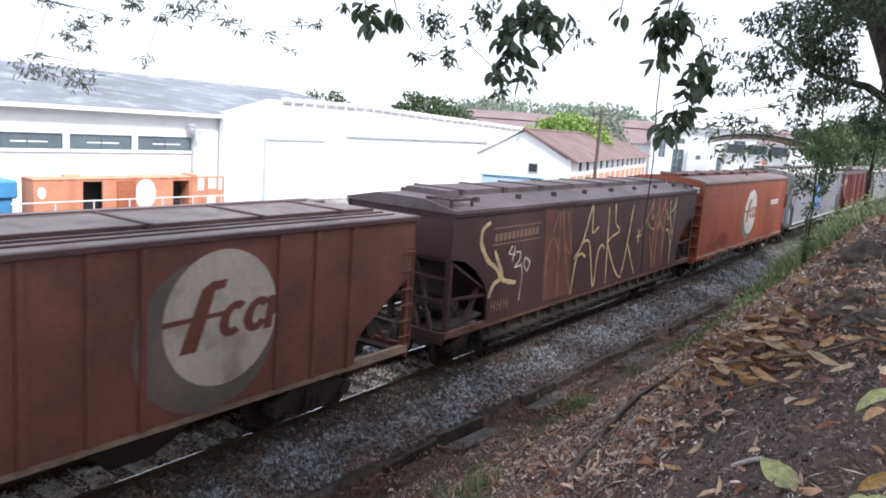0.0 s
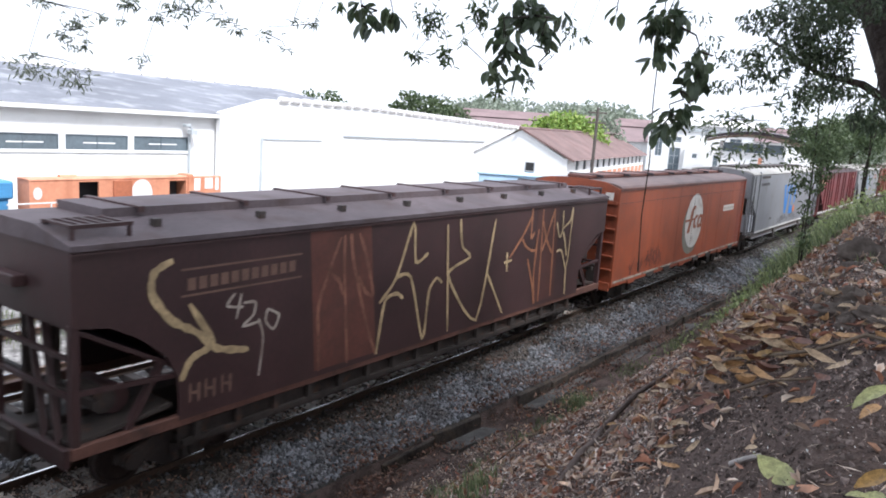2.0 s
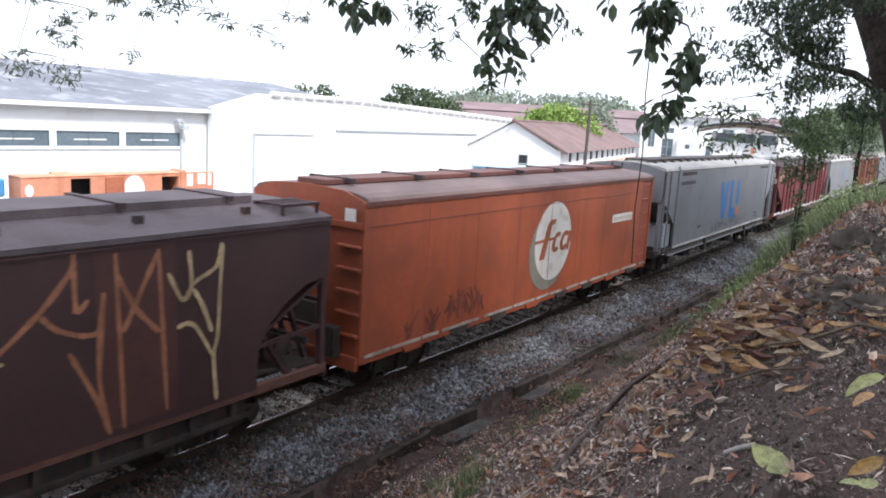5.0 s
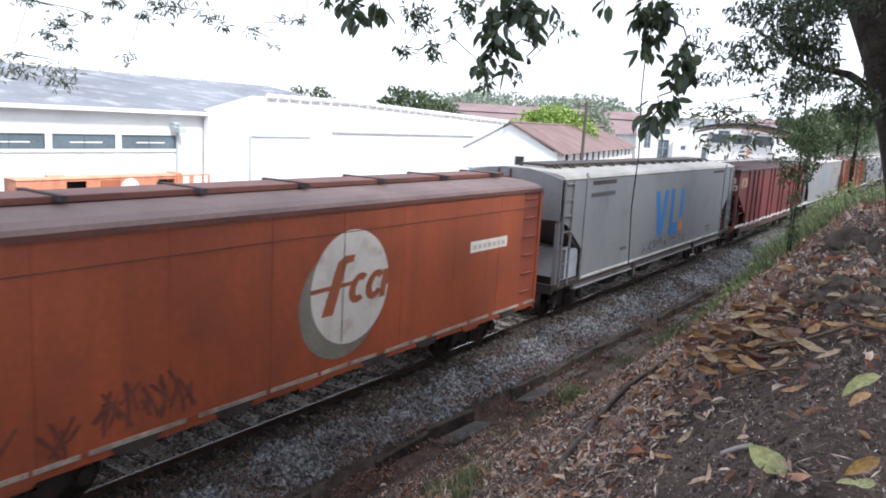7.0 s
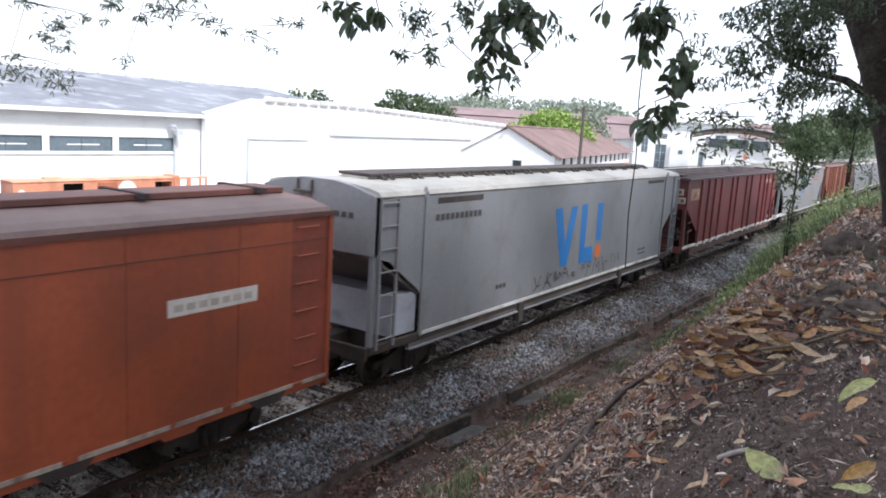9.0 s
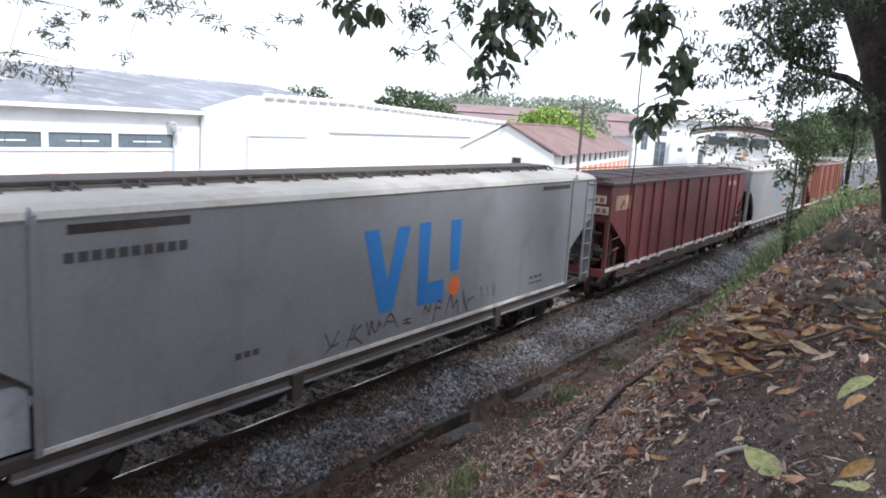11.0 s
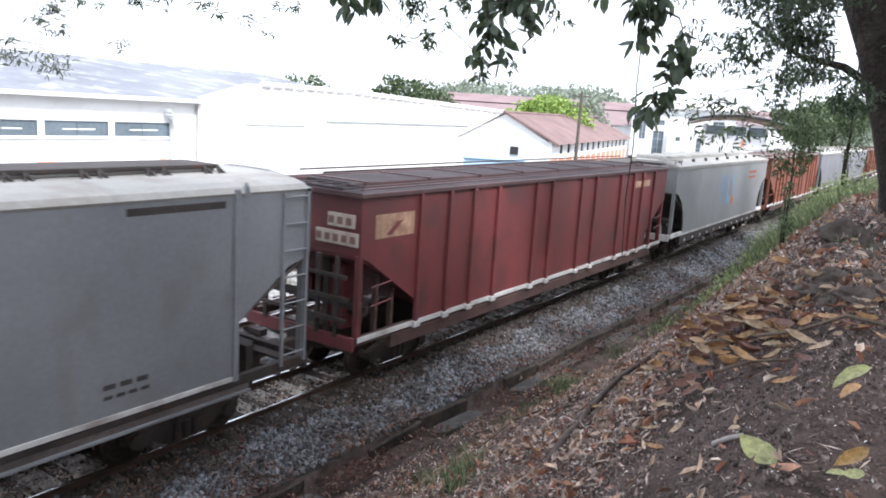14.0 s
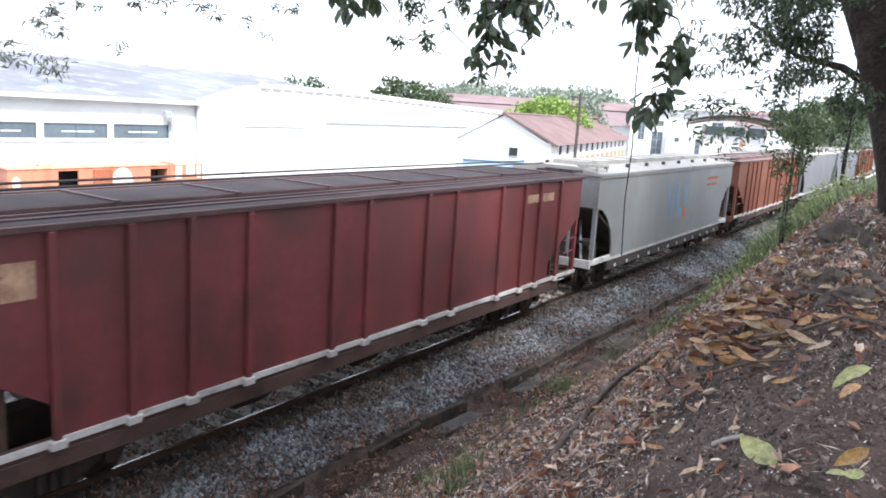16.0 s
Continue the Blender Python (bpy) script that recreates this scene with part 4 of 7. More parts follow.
    stroke(w, [[(2.87, 1.37), (2.94, 1.96), (2.84, 2.27)], [(2.4, 2.72), (2.26, 2.55), (2.55, 2.49)], [(2.51, 2.7), (2.43, 2.33)],
               [(2.55, 2.55), (2.77, 2.53), (2.74, 2.34), (2.54, 2.2), (2.84, 2.22)], [(3.01, 2.39), (3.24, 2.26), (3.14, 2.05), (2.98, 2.2), (3.01, 2.39)]], 0.045, M["disc"], "spray_mark", 3)
    for x in (1.66, 1.92, 2.2):
        stroke(w, [[(x, 1.28), (x, 1.56)], [(x + 0.14, 1.26), (x + 0.14, 1.54)], [(x, 1.42), (x + 0.14, 1.4)]], 0.05, M["plate"], "spray_bar", 3)
    undergear(w, length, sill, True, M["rust_sill"], M["paint_b"])
    part("lower_sill", Build().box(1.6, length - 1.6, -HW + 0.06, -HW + 0.12, sill - 0.42, sill - 0.34), M["under"], w)
    # added dark plate that stands for the shade beneath the wagon side
    part("shade_plate", Build().box(1.6, length - 1.6, -HW + 0.16, -HW + 0.2, sill - 0.5, sill - 0.05), M["under"], w)
    for i in range(17):
        part("sill_bracket", Build().box(1.8 + i * 0.73, 1.9 + i * 0.73, -HW + 0.05, -HW + 0.13, sill - 0.4, sill - 0.1), M["under"], w)
    for x in (0.06, length - 0.06):
        s = 1 if x < 1 else -1
        for z in (1.72, 2.2):
            part("end_rail", Build().bar((x, -1.3, z), (x, 1.3, z), 0.06, 0.06), M["paint_b"], w)
        part("side_rail", Build().bar((x, -1.34, 1.78), (x + s * 1.4, -1.34, 1.7), 0.06, 0.06), M["paint_b"], w)
        for y in (-0.55, -0.2):
            part("end_strut", Build().bar((x, y - 0.45, sill), (x + s * 0.12, y + 0.1, 2.5), 0.08, 0.08), M["paint_b"], w)
        part("end_column", Build().box(x - 0.06, x + 0.06, 0.5, 0.68, sill - 0.1, 2.62), M["paint_b"], w, bevel=0.01)
        part("bay_diagonal", Build().bar((x + s * 0.72, -1.3, sill + 0.05), (x + s * 1.3, -1.25, 1.95), 0.1, 0.08), M["paint_b"], w)
        part("deck_plate", Build().prism([(x, sill + 0.02), (x + s * 1.4, sill + 0.18), (x + s * 1.4, sill + 0.24), (x, sill + 0.07)], -1.3, -0.7), M["under"], w)
        part("air_reservoir", Build().rod((x + s * 0.75, -1.0, 1.45), (x + s * 0.75, -0.3, 1.45), 0.2, 14), M["paint_b"], w, bevel=0.0)
    part("brake_box", Build().box(-0.14, 0.03, -0.35, 0.25, 2.95, 3.1), M["paint_b"], w, bevel=0.015)
    rungs(w, length - 0.02, length + 0.02, -1.2, (1.3, 1.6, 1.9), M["under"])
    return w


def wagon_orange_boxcar(x0):
    """Orange box wagon with a white disc."""
    length, top, sill = 14.25, 3.76, 1.0
    w = wagon(x0, "faded orange steel box wagon with a white disc", "box_wagon")
    P = M["paint_c"]
    seams = [0.0, 1.9, 3.7, 5.5, 7.1, 8.75, 10.5, 12.3, 13.35, length]
    for s in (-1, 1):
        for a, b in zip(seams, seams[1:]):
            last = b == length
            part("side_panel", Build().box(a + 0.003, b - 0.003, *sorted((s * (HW - 0.03 * last), s * (HW - 0.08))), sill, top), M["paint_c2"] if last else P, w, bevel=0.004)
    part("side_lip", Build().box(0.08, length - 0.08, -HW - 0.01, -HW - 0.0005, 3.328, 3.341), M["paint_b2"], w)
    for x in (0.0, length):
        s = -1 if x == 0 else 1
        part("end_wall", Build().prism([(-HW + 0.02, sill - 0.1), (HW - 0.02, sill - 0.1), (HW - 0.02, top), (0.9, top + 0.17), (0.0, top + 0.215), (-0.9, top + 0.17), (-HW + 0.02, top)], *sorted((x, x - s * 0.06)), "x"), P, w)
        for z in (1.35, 1.75, 2.15, 2.55, 2.95):
            part("ladder_step", Build().box(*sorted((x, x + s * 0.1)), -1.38, -0.85, z, z + 0.05), P, w, bevel=0.008)
        part("corner_post", Build().box(*sorted((x + s * 0.02, x - s * 0.08)), -HW - 0.012, -HW + 0.07, sill - 0.1, top), P, w, bevel=0.01)
        part("end_beam", Build().box(*sorted((x, x + s * 0.07)), -HW + 0.05, HW - 0.05, 3.3, 3.4), P, w)
    part("brake_gear", Build().box(-0.32, -0.05, -0.6, 0.1, 1.5, 1.9).rod((-0.2, -0.3, 1.9), (-0.2, -0.3, 3.2), 0.03).box(-0.25, -0.05, -1.0, -0.7, 0.95, 1.5), M["under"], w)
    rungs(w, 13.44, 13.92, -HW - 0.01, (1.3, 1.75, 2.2, 2.65, 3.1, 3.55), P)
    roof_arch(w, length, top, M["roof_rose"], 0.2, 0.07)
    part("running_board", Build().box(0.1, length - 0.1, -0.36, 0.36, top + 0.205, top + 0.3), M["paint_b2"], w, bevel=0.01)
    for i in range(7):
        part("board_strap", Build().box(0.6 + i * 2.15, 0.7 + i * 2.15, -0.55, 0.55, top + 0.24, top + 0.32), M["roof_dark"], w)
    part("eave_strip", Build().box(0, length, -HW - 0.03, -HW, top - 0.06, top + 0.02), M["paint_b2"], w)
    decal(w, "overpaint_patch", disc(7.1, 2.13, 1.03, 0.98), M["patch_pale"], 1, "pale overpainted ring")
    decal(w, "white_disc", disc(7.33, 2.37, 1.0, 1.0), M["disc_c"], 2, "white painted disc")
    mark(w, 7.33, 2.37, 1.0, M["mark_c"])
    decal(w, "panel_seam", [(7.092, 1.42), (7.108, 1.42), (7.108, 3.33), (7.092, 3.33)], M["patch"], 6)
    decal(w, "number_panel", [(11.1, 2.52), (12.65, 2.52), (12.65, 2.76), (11.1, 2.76)], M["disc_c"], 1, "cream number panel")
    bars(w, 11.2, 2.58, 12.6, 2.58, 7, 0.1, M["disc"])
    rnd = random.Random(9)
    lines = []
    for i in range(40):
        x, z = (2.7 + 1.5 * rnd.random(), 1.46 + rnd.uniform(-0.14, 0.16)) if i < 30 else (rnd.uniform(1.3, 2.6), 1.3 + rnd.uniform(-0.1, 0.12))
        a, b = rnd.uniform(-0.16, 0.16), rnd.uniform(0.1, 0.24)
        lines.append([(x - a, z - b), (x + 0.02, z), (x + a, z + b)])
    stroke(w, lines, 0.055, M["smudge"], "faint_scrawl", 1)
    undergear(w, length, sill - 0.06, False, P, P)
    rnd = random.Random(4)
    x = 0.1
    while x < length - 0.4:
        a = rnd.uniform(0.5, 1.5)
        part("sill_dash", Build().box(x, min(x + a, length - 0.05), -HW - 0.012, -HW - 0.002, sill - 0.045, sill + 0.02), M["dash"], w, "chipped pale sill line")
        x += a + rnd.uniform(0.03, 0.25)
    part("end_panel", Build().box(-0.066, -0.06, -1.25, -1.0, 3.42, 3.64), M["disc_c"], w, "small white end panel")
    for i in range(8):
        x = 1.2 + i * 1.62
        part("sill_bracket", Build().prism([(x, sill - 0.05), (x + 0.75, sill - 0.05), (x + 0.62, sill - 0.2), (x + 0.13, sill - 0.2)], -HW - 0.01, -HW + 0.05), M["under"] if i % 3 else M["paint_c"], w)
    return w


def wagon_grey_hopper(x0, length=17.2, paint="paint_d", mark_mat="blue", roof="roof_pale"):
    """Grey hopper with blue blocks and an orange spot."""
    top, sill = 3.93, 1.12
    w = wagon(x0, "grey covered hopper wagon with blue blocks and orange spot", "hopper_wagon")
    P = M[paint]
    cut = [(0.0, 2.85), (0.45, 2.72), (1.35, 2.08), (1.5, 1.95)]
    # slope sheets and bay walls are darker than the side paint
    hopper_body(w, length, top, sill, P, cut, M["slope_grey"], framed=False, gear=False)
    roof_arch(w, length, top, M[roof], 0.2, 0.1)
    for x in (0.0, length - 0.1):
        cap = [(-HW, top), (-0.85, top + 0.15), (-0.4, top + 0.215), (0.4, top + 0.215), (0.85, top + 0.15), (HW, top)]
        part("end_arch", Build().prism(cap + [(HW, 2.86), (-HW, 2.86)], x - 0.01, x + 0.11, "x"), P, w)
    part("running_board", Build().box(1.0, length - 1.0, -0.42, 0.42, top + 0.25, top + 0.31), M["under"], w, bevel=0.01)
    for i in range(16):
        x = 1.3 + i * (length - 2.6) / 15
        for s in (-1, 1):
            for d in (0.0, 0.25):
                part("board_bracket", Build().bar((x + d, s * 0.44, top + 0.28), (x + d + 0.07, s * 0.62, top + 0.13), 0.035, 0.035).bar((x + d, s * 0.44, top + 0.28), (x + d - 0.07, s * 0.62, top + 0.13), 0.035, 0.035), M["under"], w)
    part("roof_hatch", Build().box(1.0, length - 1.0, -0.34, 0.34, top + 0.18, top + 0.25), M[roof], w, bevel=0.02)
    for x in (1.5, length - 1.5):
        part("rib", Build().box(x - 0.05, x + 0.05, -HW - 0.04, -HW, sill, top + 0.06), P, w, bevel=0.01)
    for x in (0.1, length - 0.62):
        part("ladder_stile", Build().box(x, x + 0.05, -HW - 0.05, -HW, sill, top - 0.05).box(x + 0.5, x + 0.55, -HW - 0.05, -HW, sill, top - 0.05), P, w)
        rungs(w, x + 0.02, x + 0.52, -HW - 0.04, [1.3 + 0.42 * i for i in range(7)], P, 0.016)
        part("lift_lug", Build().prism([(x + 1.3 * (1 if x < 1 else -0.6), top - 0.05), (x + 1.3 * (1 if x < 1 else -0.6) + 0.14, top - 0.05), (x + 1.3 * (1 if x < 1 else -0.6) + 0.07, top + 0.14)], -HW - 0.03, -HW + 0.03), P, w)
    part("slope_pocket", Build().box(0.7, 1.46, -HW + 0.09, HW - 0.09, sill + 0.1, 2.02), M["pocket"], w, "slope pocket, paled for the skylight on it")
    for i in range(7):
        part("stencil_bar", Build().box(-0.016, -0.011, -0.9 + i * 0.17, -0.79 + i * 0.17, 3.5, 3.6), M["spray_black"], w)
    part("end_step", Build().box(-0.14, -0.012, 0.1, 0.5, 3.86, 3.9).box(-0.05, -0.012, 0.1, 0.14, 3.9, 4.1).box(-0.05, -0.012, 0.46, 0.5, 3.9, 4.1), M["under"], w)
    blue = M[mark_mat]
    decal(w, "blue_block", [(7.21, 3.3), (7.62, 3.3), (7.93, 2.3), (8.19, 3.3), (8.57, 3.3), (8.13, 1.72), (7.73, 1.74)], blue, 1, "blue painted chevron")
    decal(w, "blue_block", [(8.85, 3.32), (9.23, 3.32), (9.23, 1.66), (8.9, 1.68)], blue, 1, "blue painted bar")
    decal(w, "blue_block", [(9.2302, 2.1), (9.78, 2.1), (9.81, 1.64), (9.2302, 1.66)], blue, 1, "blue painted bar")
    decal(w, "blue_block", [(9.95, 3.3), (10.34, 3.3), (10.34, 2.22), (10.0, 2.22)], blue, 1, "blue painted bar")
    decal(w, "orange_spot", disc(10.2, 1.9, 0.2, 0.2, 20), M["orange"], 1, "orange painted spot")
    decal(w, "number_strip", [(1.9, 3.72), (3.6, 3.72), (3.6, 3.84), (1.9, 3.84)], M["under"], 1)
    decal(w, "number_strip", [(length - 3.25, 3.73), (length - 1.7, 3.73), (length - 1.7, 3.83), (length - 3.25, 3.83)], M["under"], 1)
    bars(w, 1.85, 3.38, 3.6, 3.38, 10, 0.13, M["spray_black"])
    bars(w, 13.6, 1.55, 14.3, 1.55, 3, 0.07, M["spray_black"])
    bars(w, 13.6, 1.42, 14.3, 1.42, 4, 0.05, M["spray_black"])
    bars(w, 4.4, 1.62, 4.9, 1.62, 3, 0.1, M["spray_black"])
    if paint == "paint_d":
        stroke(w, [[(6.31, 1.66), (6.45, 1.39), (6.67, 1.41)], [(6.66, 1.64), (6.47, 1.39), (6.3, 1.27)], [(7.06, 1.68), (6.93, 1.4), (6.84, 1.28)], [(7.26, 1.62), (7.11, 1.55), (7.06, 1.44), (7.29, 1.26)], [(6.88, 1.41), (7.11, 1.41)],
                   [(7.38, 1.65), (7.48, 1.37), (7.52, 1.65), (7.6, 1.42), (7.7, 1.44), (7.74, 1.6), (7.82, 1.48)], [(7.87, 1.44), (8.07, 1.68), (8.32, 1.36)], [(7.97, 1.55), (8.18, 1.5)],
                   [(8.47, 1.47), (8.74, 1.47)], [(8.45, 1.41), (8.74, 1.38)], [(8.56, 1.51), (8.65, 1.34)]], 0.034, M["spray_black"], "black_scrawl", 3, "black sprayed scrawl")
        stroke(w, [[(9.14, 1.45), (9.19, 1.64), (9.32, 1.48), (9.38, 1.68)], [(9.57, 1.66), (9.52, 1.37), (9.46, 1.24)], [(9.61, 1.68), (9.79, 1.59)], [(9.54, 1.53), (9.77, 1.5)], [(9.92, 1.28), (10.09, 1.73), (10.21, 1.41), (10.34, 1.58), (10.42, 1.24)],
                   [(10.54, 1.76), (10.67, 1.41), (10.78, 1.24)], [(11.01, 1.53), (10.78, 1.49), (10.74, 1.3)]], 0.034, M["spray_black"], "black_scrawl", 3, "black sprayed scrawl")
        stroke(w, [[(11.2, 1.67), (11.39, 1.69)], [(11.29, 1.68), (11.38, 1.43)], [(11.55, 1.72), (11.64, 1.43)], [(11.78, 1.73), (11.88, 1.41), (11.92, 1.7)]], 0.022, M["spray_black"], "thin_scrawl", 3, "thin black sprayed scrawl")
    undergear(w, length, sill, True, M["under"])
    part("sill_stripe", Build().box(1.5, length - 1.5, -HW - 0.015, -HW + 0.02, sill + 0.01, sill + 0.08), M["white_trim"], w, "pale painted sill stripe")
    # lower sill in the same darker colour as the slope sheets
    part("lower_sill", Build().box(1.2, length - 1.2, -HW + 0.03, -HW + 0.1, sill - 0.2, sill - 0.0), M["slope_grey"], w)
    part("sill_flange", Build().box(1.2, length - 1.2, -HW - 0.02, -HW + 0.1, sill - 0.235, sill - 0.201), P, w)
    for x in (5.68, 12.1):
        part("sill_gusset", Build().prism([(x - 0.14, sill + 0.0), (x + 0.14, sill + 0.0), (x + 0.1, 0.64), (x - 0.1, 0.64)], -HW - 0.05, -HW + 0.12), M["under"], w, bevel=0.01)
    return w


def wagon_red_hopper(x0, paint="paint_e", roof="roof_dark", plates=True):
    """Ribbed oxide-red hopper with a white sill."""
    length, top, sill = 16.5, 3.72, 1.1
    w = wagon(x0, "ribbed oxide-red hopper wagon with a white sill stripe" if plates else "ribbed orange hopper wagon with white sill stripe", "hopper_wagon")
    P = M[paint]
    cut = [(0.0, 2.62), (0.2, 2.55), (1.65, 1.62), (1.72, 1.55)]
    hopper_body(w, length, top, sill, P, cut, framed=False, see_through=True)
    for x, z in ((0.72, 2.18), (1.2, 1.86), (length - 0.72, 2.18), (length - 1.2, 1.86)):
        for s in (-1, 1):
            part("bay_stiffener", Build().box(x - 0.04, x + 0.04, s * 1.2 - 0.05, s * 1.2 + 0.05, sill, z), M["sill_brown"], w)
    for x in (1.72, 2.73, 3.65, 4.67, 6.52, 7.4, 9.2, 10.2, 12.1, 13.2, 14.0, 15.15):
        for s in (-1, 1):
            part("rib", Build().box(x - 0.05, x + 0.05, *sorted((s * HW, s * (HW + 0.075))), sill + 0.04, top - 0.04), P, w, bevel=0.01)
            part("rib_foot", Build().box(x - 0.1, x + 0.1, *sorted((s * (HW + 0.002), s * (HW + 0.095))), sill - 0.06, sill + 0.06), M["white_trim"], w, bevel=0.012)
    roof_hatch(w, length, top, M[roof], M["rim_red"] if plates else M["paint_b2"], [1.0 + 2.07 * i for i in range(8)])
    for s in (-0.3, 0.3):
        part("roof_pipe", Build().rod((0.2, s, top + 0.3), (length - 0.2, s, top + 0.3), 0.02), M["under"], w)
    if plates:
        decal(w, "buff_panel", [(0.38, 2.92), (1.55, 2.92), (1.55, 3.36), (0.38, 3.36)], M["tan_panel"], 1, "buff painted panel")
        decal(w, "panel_scrape", [(0.7, 2.98), (0.85, 2.96), (1.2, 3.22), (1.0, 3.2)], M["paint_e"], 2)
        for x in (13.3, 14.1):
            decal(w, "number_panel", [(x, 3.2), (x + 0.7, 3.2), (x + 0.7, 3.4), (x, 3.4)], M["tan_panel"], 1, "buff number panel")
        for y, z, wd, n in ((-1.25, 3.12, 0.62, 3), (-1.35, 2.8, 1.0, 5)):
            part("end_plate", Build().box(-0.012, 0.03, y, y + wd, z, z + 0.24), M["disc"], w, "dull white end number plate")
            for i in range(n):
                part("stencil_bar", Build().box(-0.018, -0.011, y + 0.06 + i * wd / n, y + 0.06 + (i + 0.6) * wd / n, z + 0.05, z + 0.18), M["plate"], w)
    undergear(w, length, sill, True, M["sill_brown"], P)
    part("sill_stripe", Build().box(0.0, length, -HW - 0.02, -HW - 0.001, sill - 0.03, sill + 0.07), M["white_trim"], w, "white painted sill stripe", bevel=0.004)
    part("lower_sill", Build().box(1.0, length - 1.0, -HW + 0.0, -HW + 0.1, sill - 0.34, sill - 0.1), M["sill_brown"], w, bevel=0.01)
    for x in (0.3, length - 0.9):
        part("grab_iron", Build().rod((x, -HW - 0.03, 1.7), (x + 0.6, -HW - 0.03, 1.75), 0.016).rod((x, -HW - 0.03, 2.05), (x + 0.6, -HW - 0.03, 2.1), 0.016), P, w)
    for y in (-0.95, -0.5, -0.05, 0.4, 0.85):
        part("end_bar", Build().box(-0.1, -0.03, y - 0.045, y + 0.045, sill, 2.6), M["under"], w, bevel=0.008)
    for z in (1.45, 1.85, 2.25):
        part("end_rail", Build().bar((-0.12, -1.25, z), (-0.12, 1.25, z), 0.04, 0.07), M["under"], w)
    for x in (-0.35, length - 0.25):
        step = part("roof_step", Build().box(x, x + 0.05, -1.25, -0.12, top + 0.1, top + 0.15), M["roof_dark"], w, "dark roof step grating")
        part("bearer", Build().box(x + 0.55, x + 0.6, -1.25, -0.12, top + 0.1, top + 0.15), M["roof_dark"], step)
        for k in range(4):
            part("slat", Build().box(x + 0.051, x + 0.549, -1.25 + k * 0.36, -1.2 + k * 0.36, top + 0.11, top + 0.14), M["roof_dark"], step)
    part("end_box", Build().box(0.35, 0.95, -0.75, -0.25, sill, 2.35), P, w, "red-brown brake cylinder casing", bevel=0.03)
    return w


def wagon_pale_hopper(x0, tail=False):
    """Pale grey hopper with curved end cut-outs."""
    length, top, sill = 15.4, 3.72, 1.16
    w = wagon(x0, "pale grey covered hopper wagon with faded blue blocks" if not tail else "dull grey covered hopper wagon", "hopper_wagon")
    P = M["paint_f"] if not tail else M["paint_d"]
    cut = [(0.0, 2.75), (0.4, 2.68), (0.85, 2.4), (1.2, 2.0), (1.35, 1.6), (1.4, 1.4)]
    # slope sheets and bay walls take the dark underframe colour, not the side paint
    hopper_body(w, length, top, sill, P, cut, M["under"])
    roof_slope(w, length, top, M["roof_pale"], M["roof_pale"], [1.4 + 1.8 * i for i in range(8)], 0.18)
    if not tail:
        blue = M["blue_pale"]
        decal(w, "blue_block", [(6.3, 3.2), (6.6, 3.2), (6.84, 2.35), (7.02, 3.2), (7.3, 3.2), (7.0, 1.9), (6.7, 1.9)], blue, 1, "faded blue chevron")
        decal(w, "blue_block", [(7.5, 3.2), (7.8, 3.2), (7.85, 1.9), (7.5, 1.9)], blue, 1, "faded blue bar")
        decal(w, "blue_block", [(7.855, 2.2), (8.25, 2.2), (8.25, 1.9), (7.855, 1.9)], blue, 1, "faded blue bar")
        decal(w, "blue_block", [(8.45, 3.2), (8.8, 3.2), (8.8, 2.3), (8.45, 2.3)], blue, 1, "faded blue bar")
        decal(w, "orange_spot", disc(8.62, 2.0, 0.16, 0.18, 16), M["orange"], 1, "orange painted spot")
        bars(w, 11.4, 3.12, 13.6, 3.12, 1, 0.12, M["mark_c"])
        bars(w, 11.4, 2.88, 13.6, 2.88, 1, 0.1, M["mark_c"])
    undergear(w, length, sill, True, M["white_trim"])
    for i in range(12):
        part("sill_clip", Build().box(1.8 + i * 1.05, 1.92 + i * 1.05, -HW + 0.0, -HW + 0.06, sill - 0.36, sill - 0.26), M["white_trim"], w)
    part("lower_sill", Build().box(1.2, length - 1.2, -HW + 0.02, -HW + 0.1, sill - 0.4, sill - 0.1), M["under"], w)
    return w


wagon_brown_hopper(-5.15)
wagon_graffiti_hopper(12.3)
wagon_orange_boxcar(28.58)
wagon_grey_hopper(43.95)
wagon_red_hopper(62.43)
wagon_pale_hopper(80.2)
wagon_red_hopper(97.0, "paint_g", "roof_dusty", False)
wagon_pale_hopper(114.8, True)
wagon_pale_hopper(131.5, True)
wagon_red_hopper(148.2, "paint_g", "roof_dusty", False)


def motions():
    """The train rolls past; its wheels turn with it."""
    for w, x0 in WAGONS:
        walk(w, [(t, pose(x0 - s, TRACK_Y, 0)) for t, s in GONE])
    ts = [t for t, _ in GONE]
    ss = [s for _, s in GONE]
    for ob, x, r in WHEELS:
        walk(ob, [(i / 10, pose(x, 0, r, 0, -math.degrees(float(np.interp(i / 10, ts, ss)) / r), 0)) for i in range(161)])


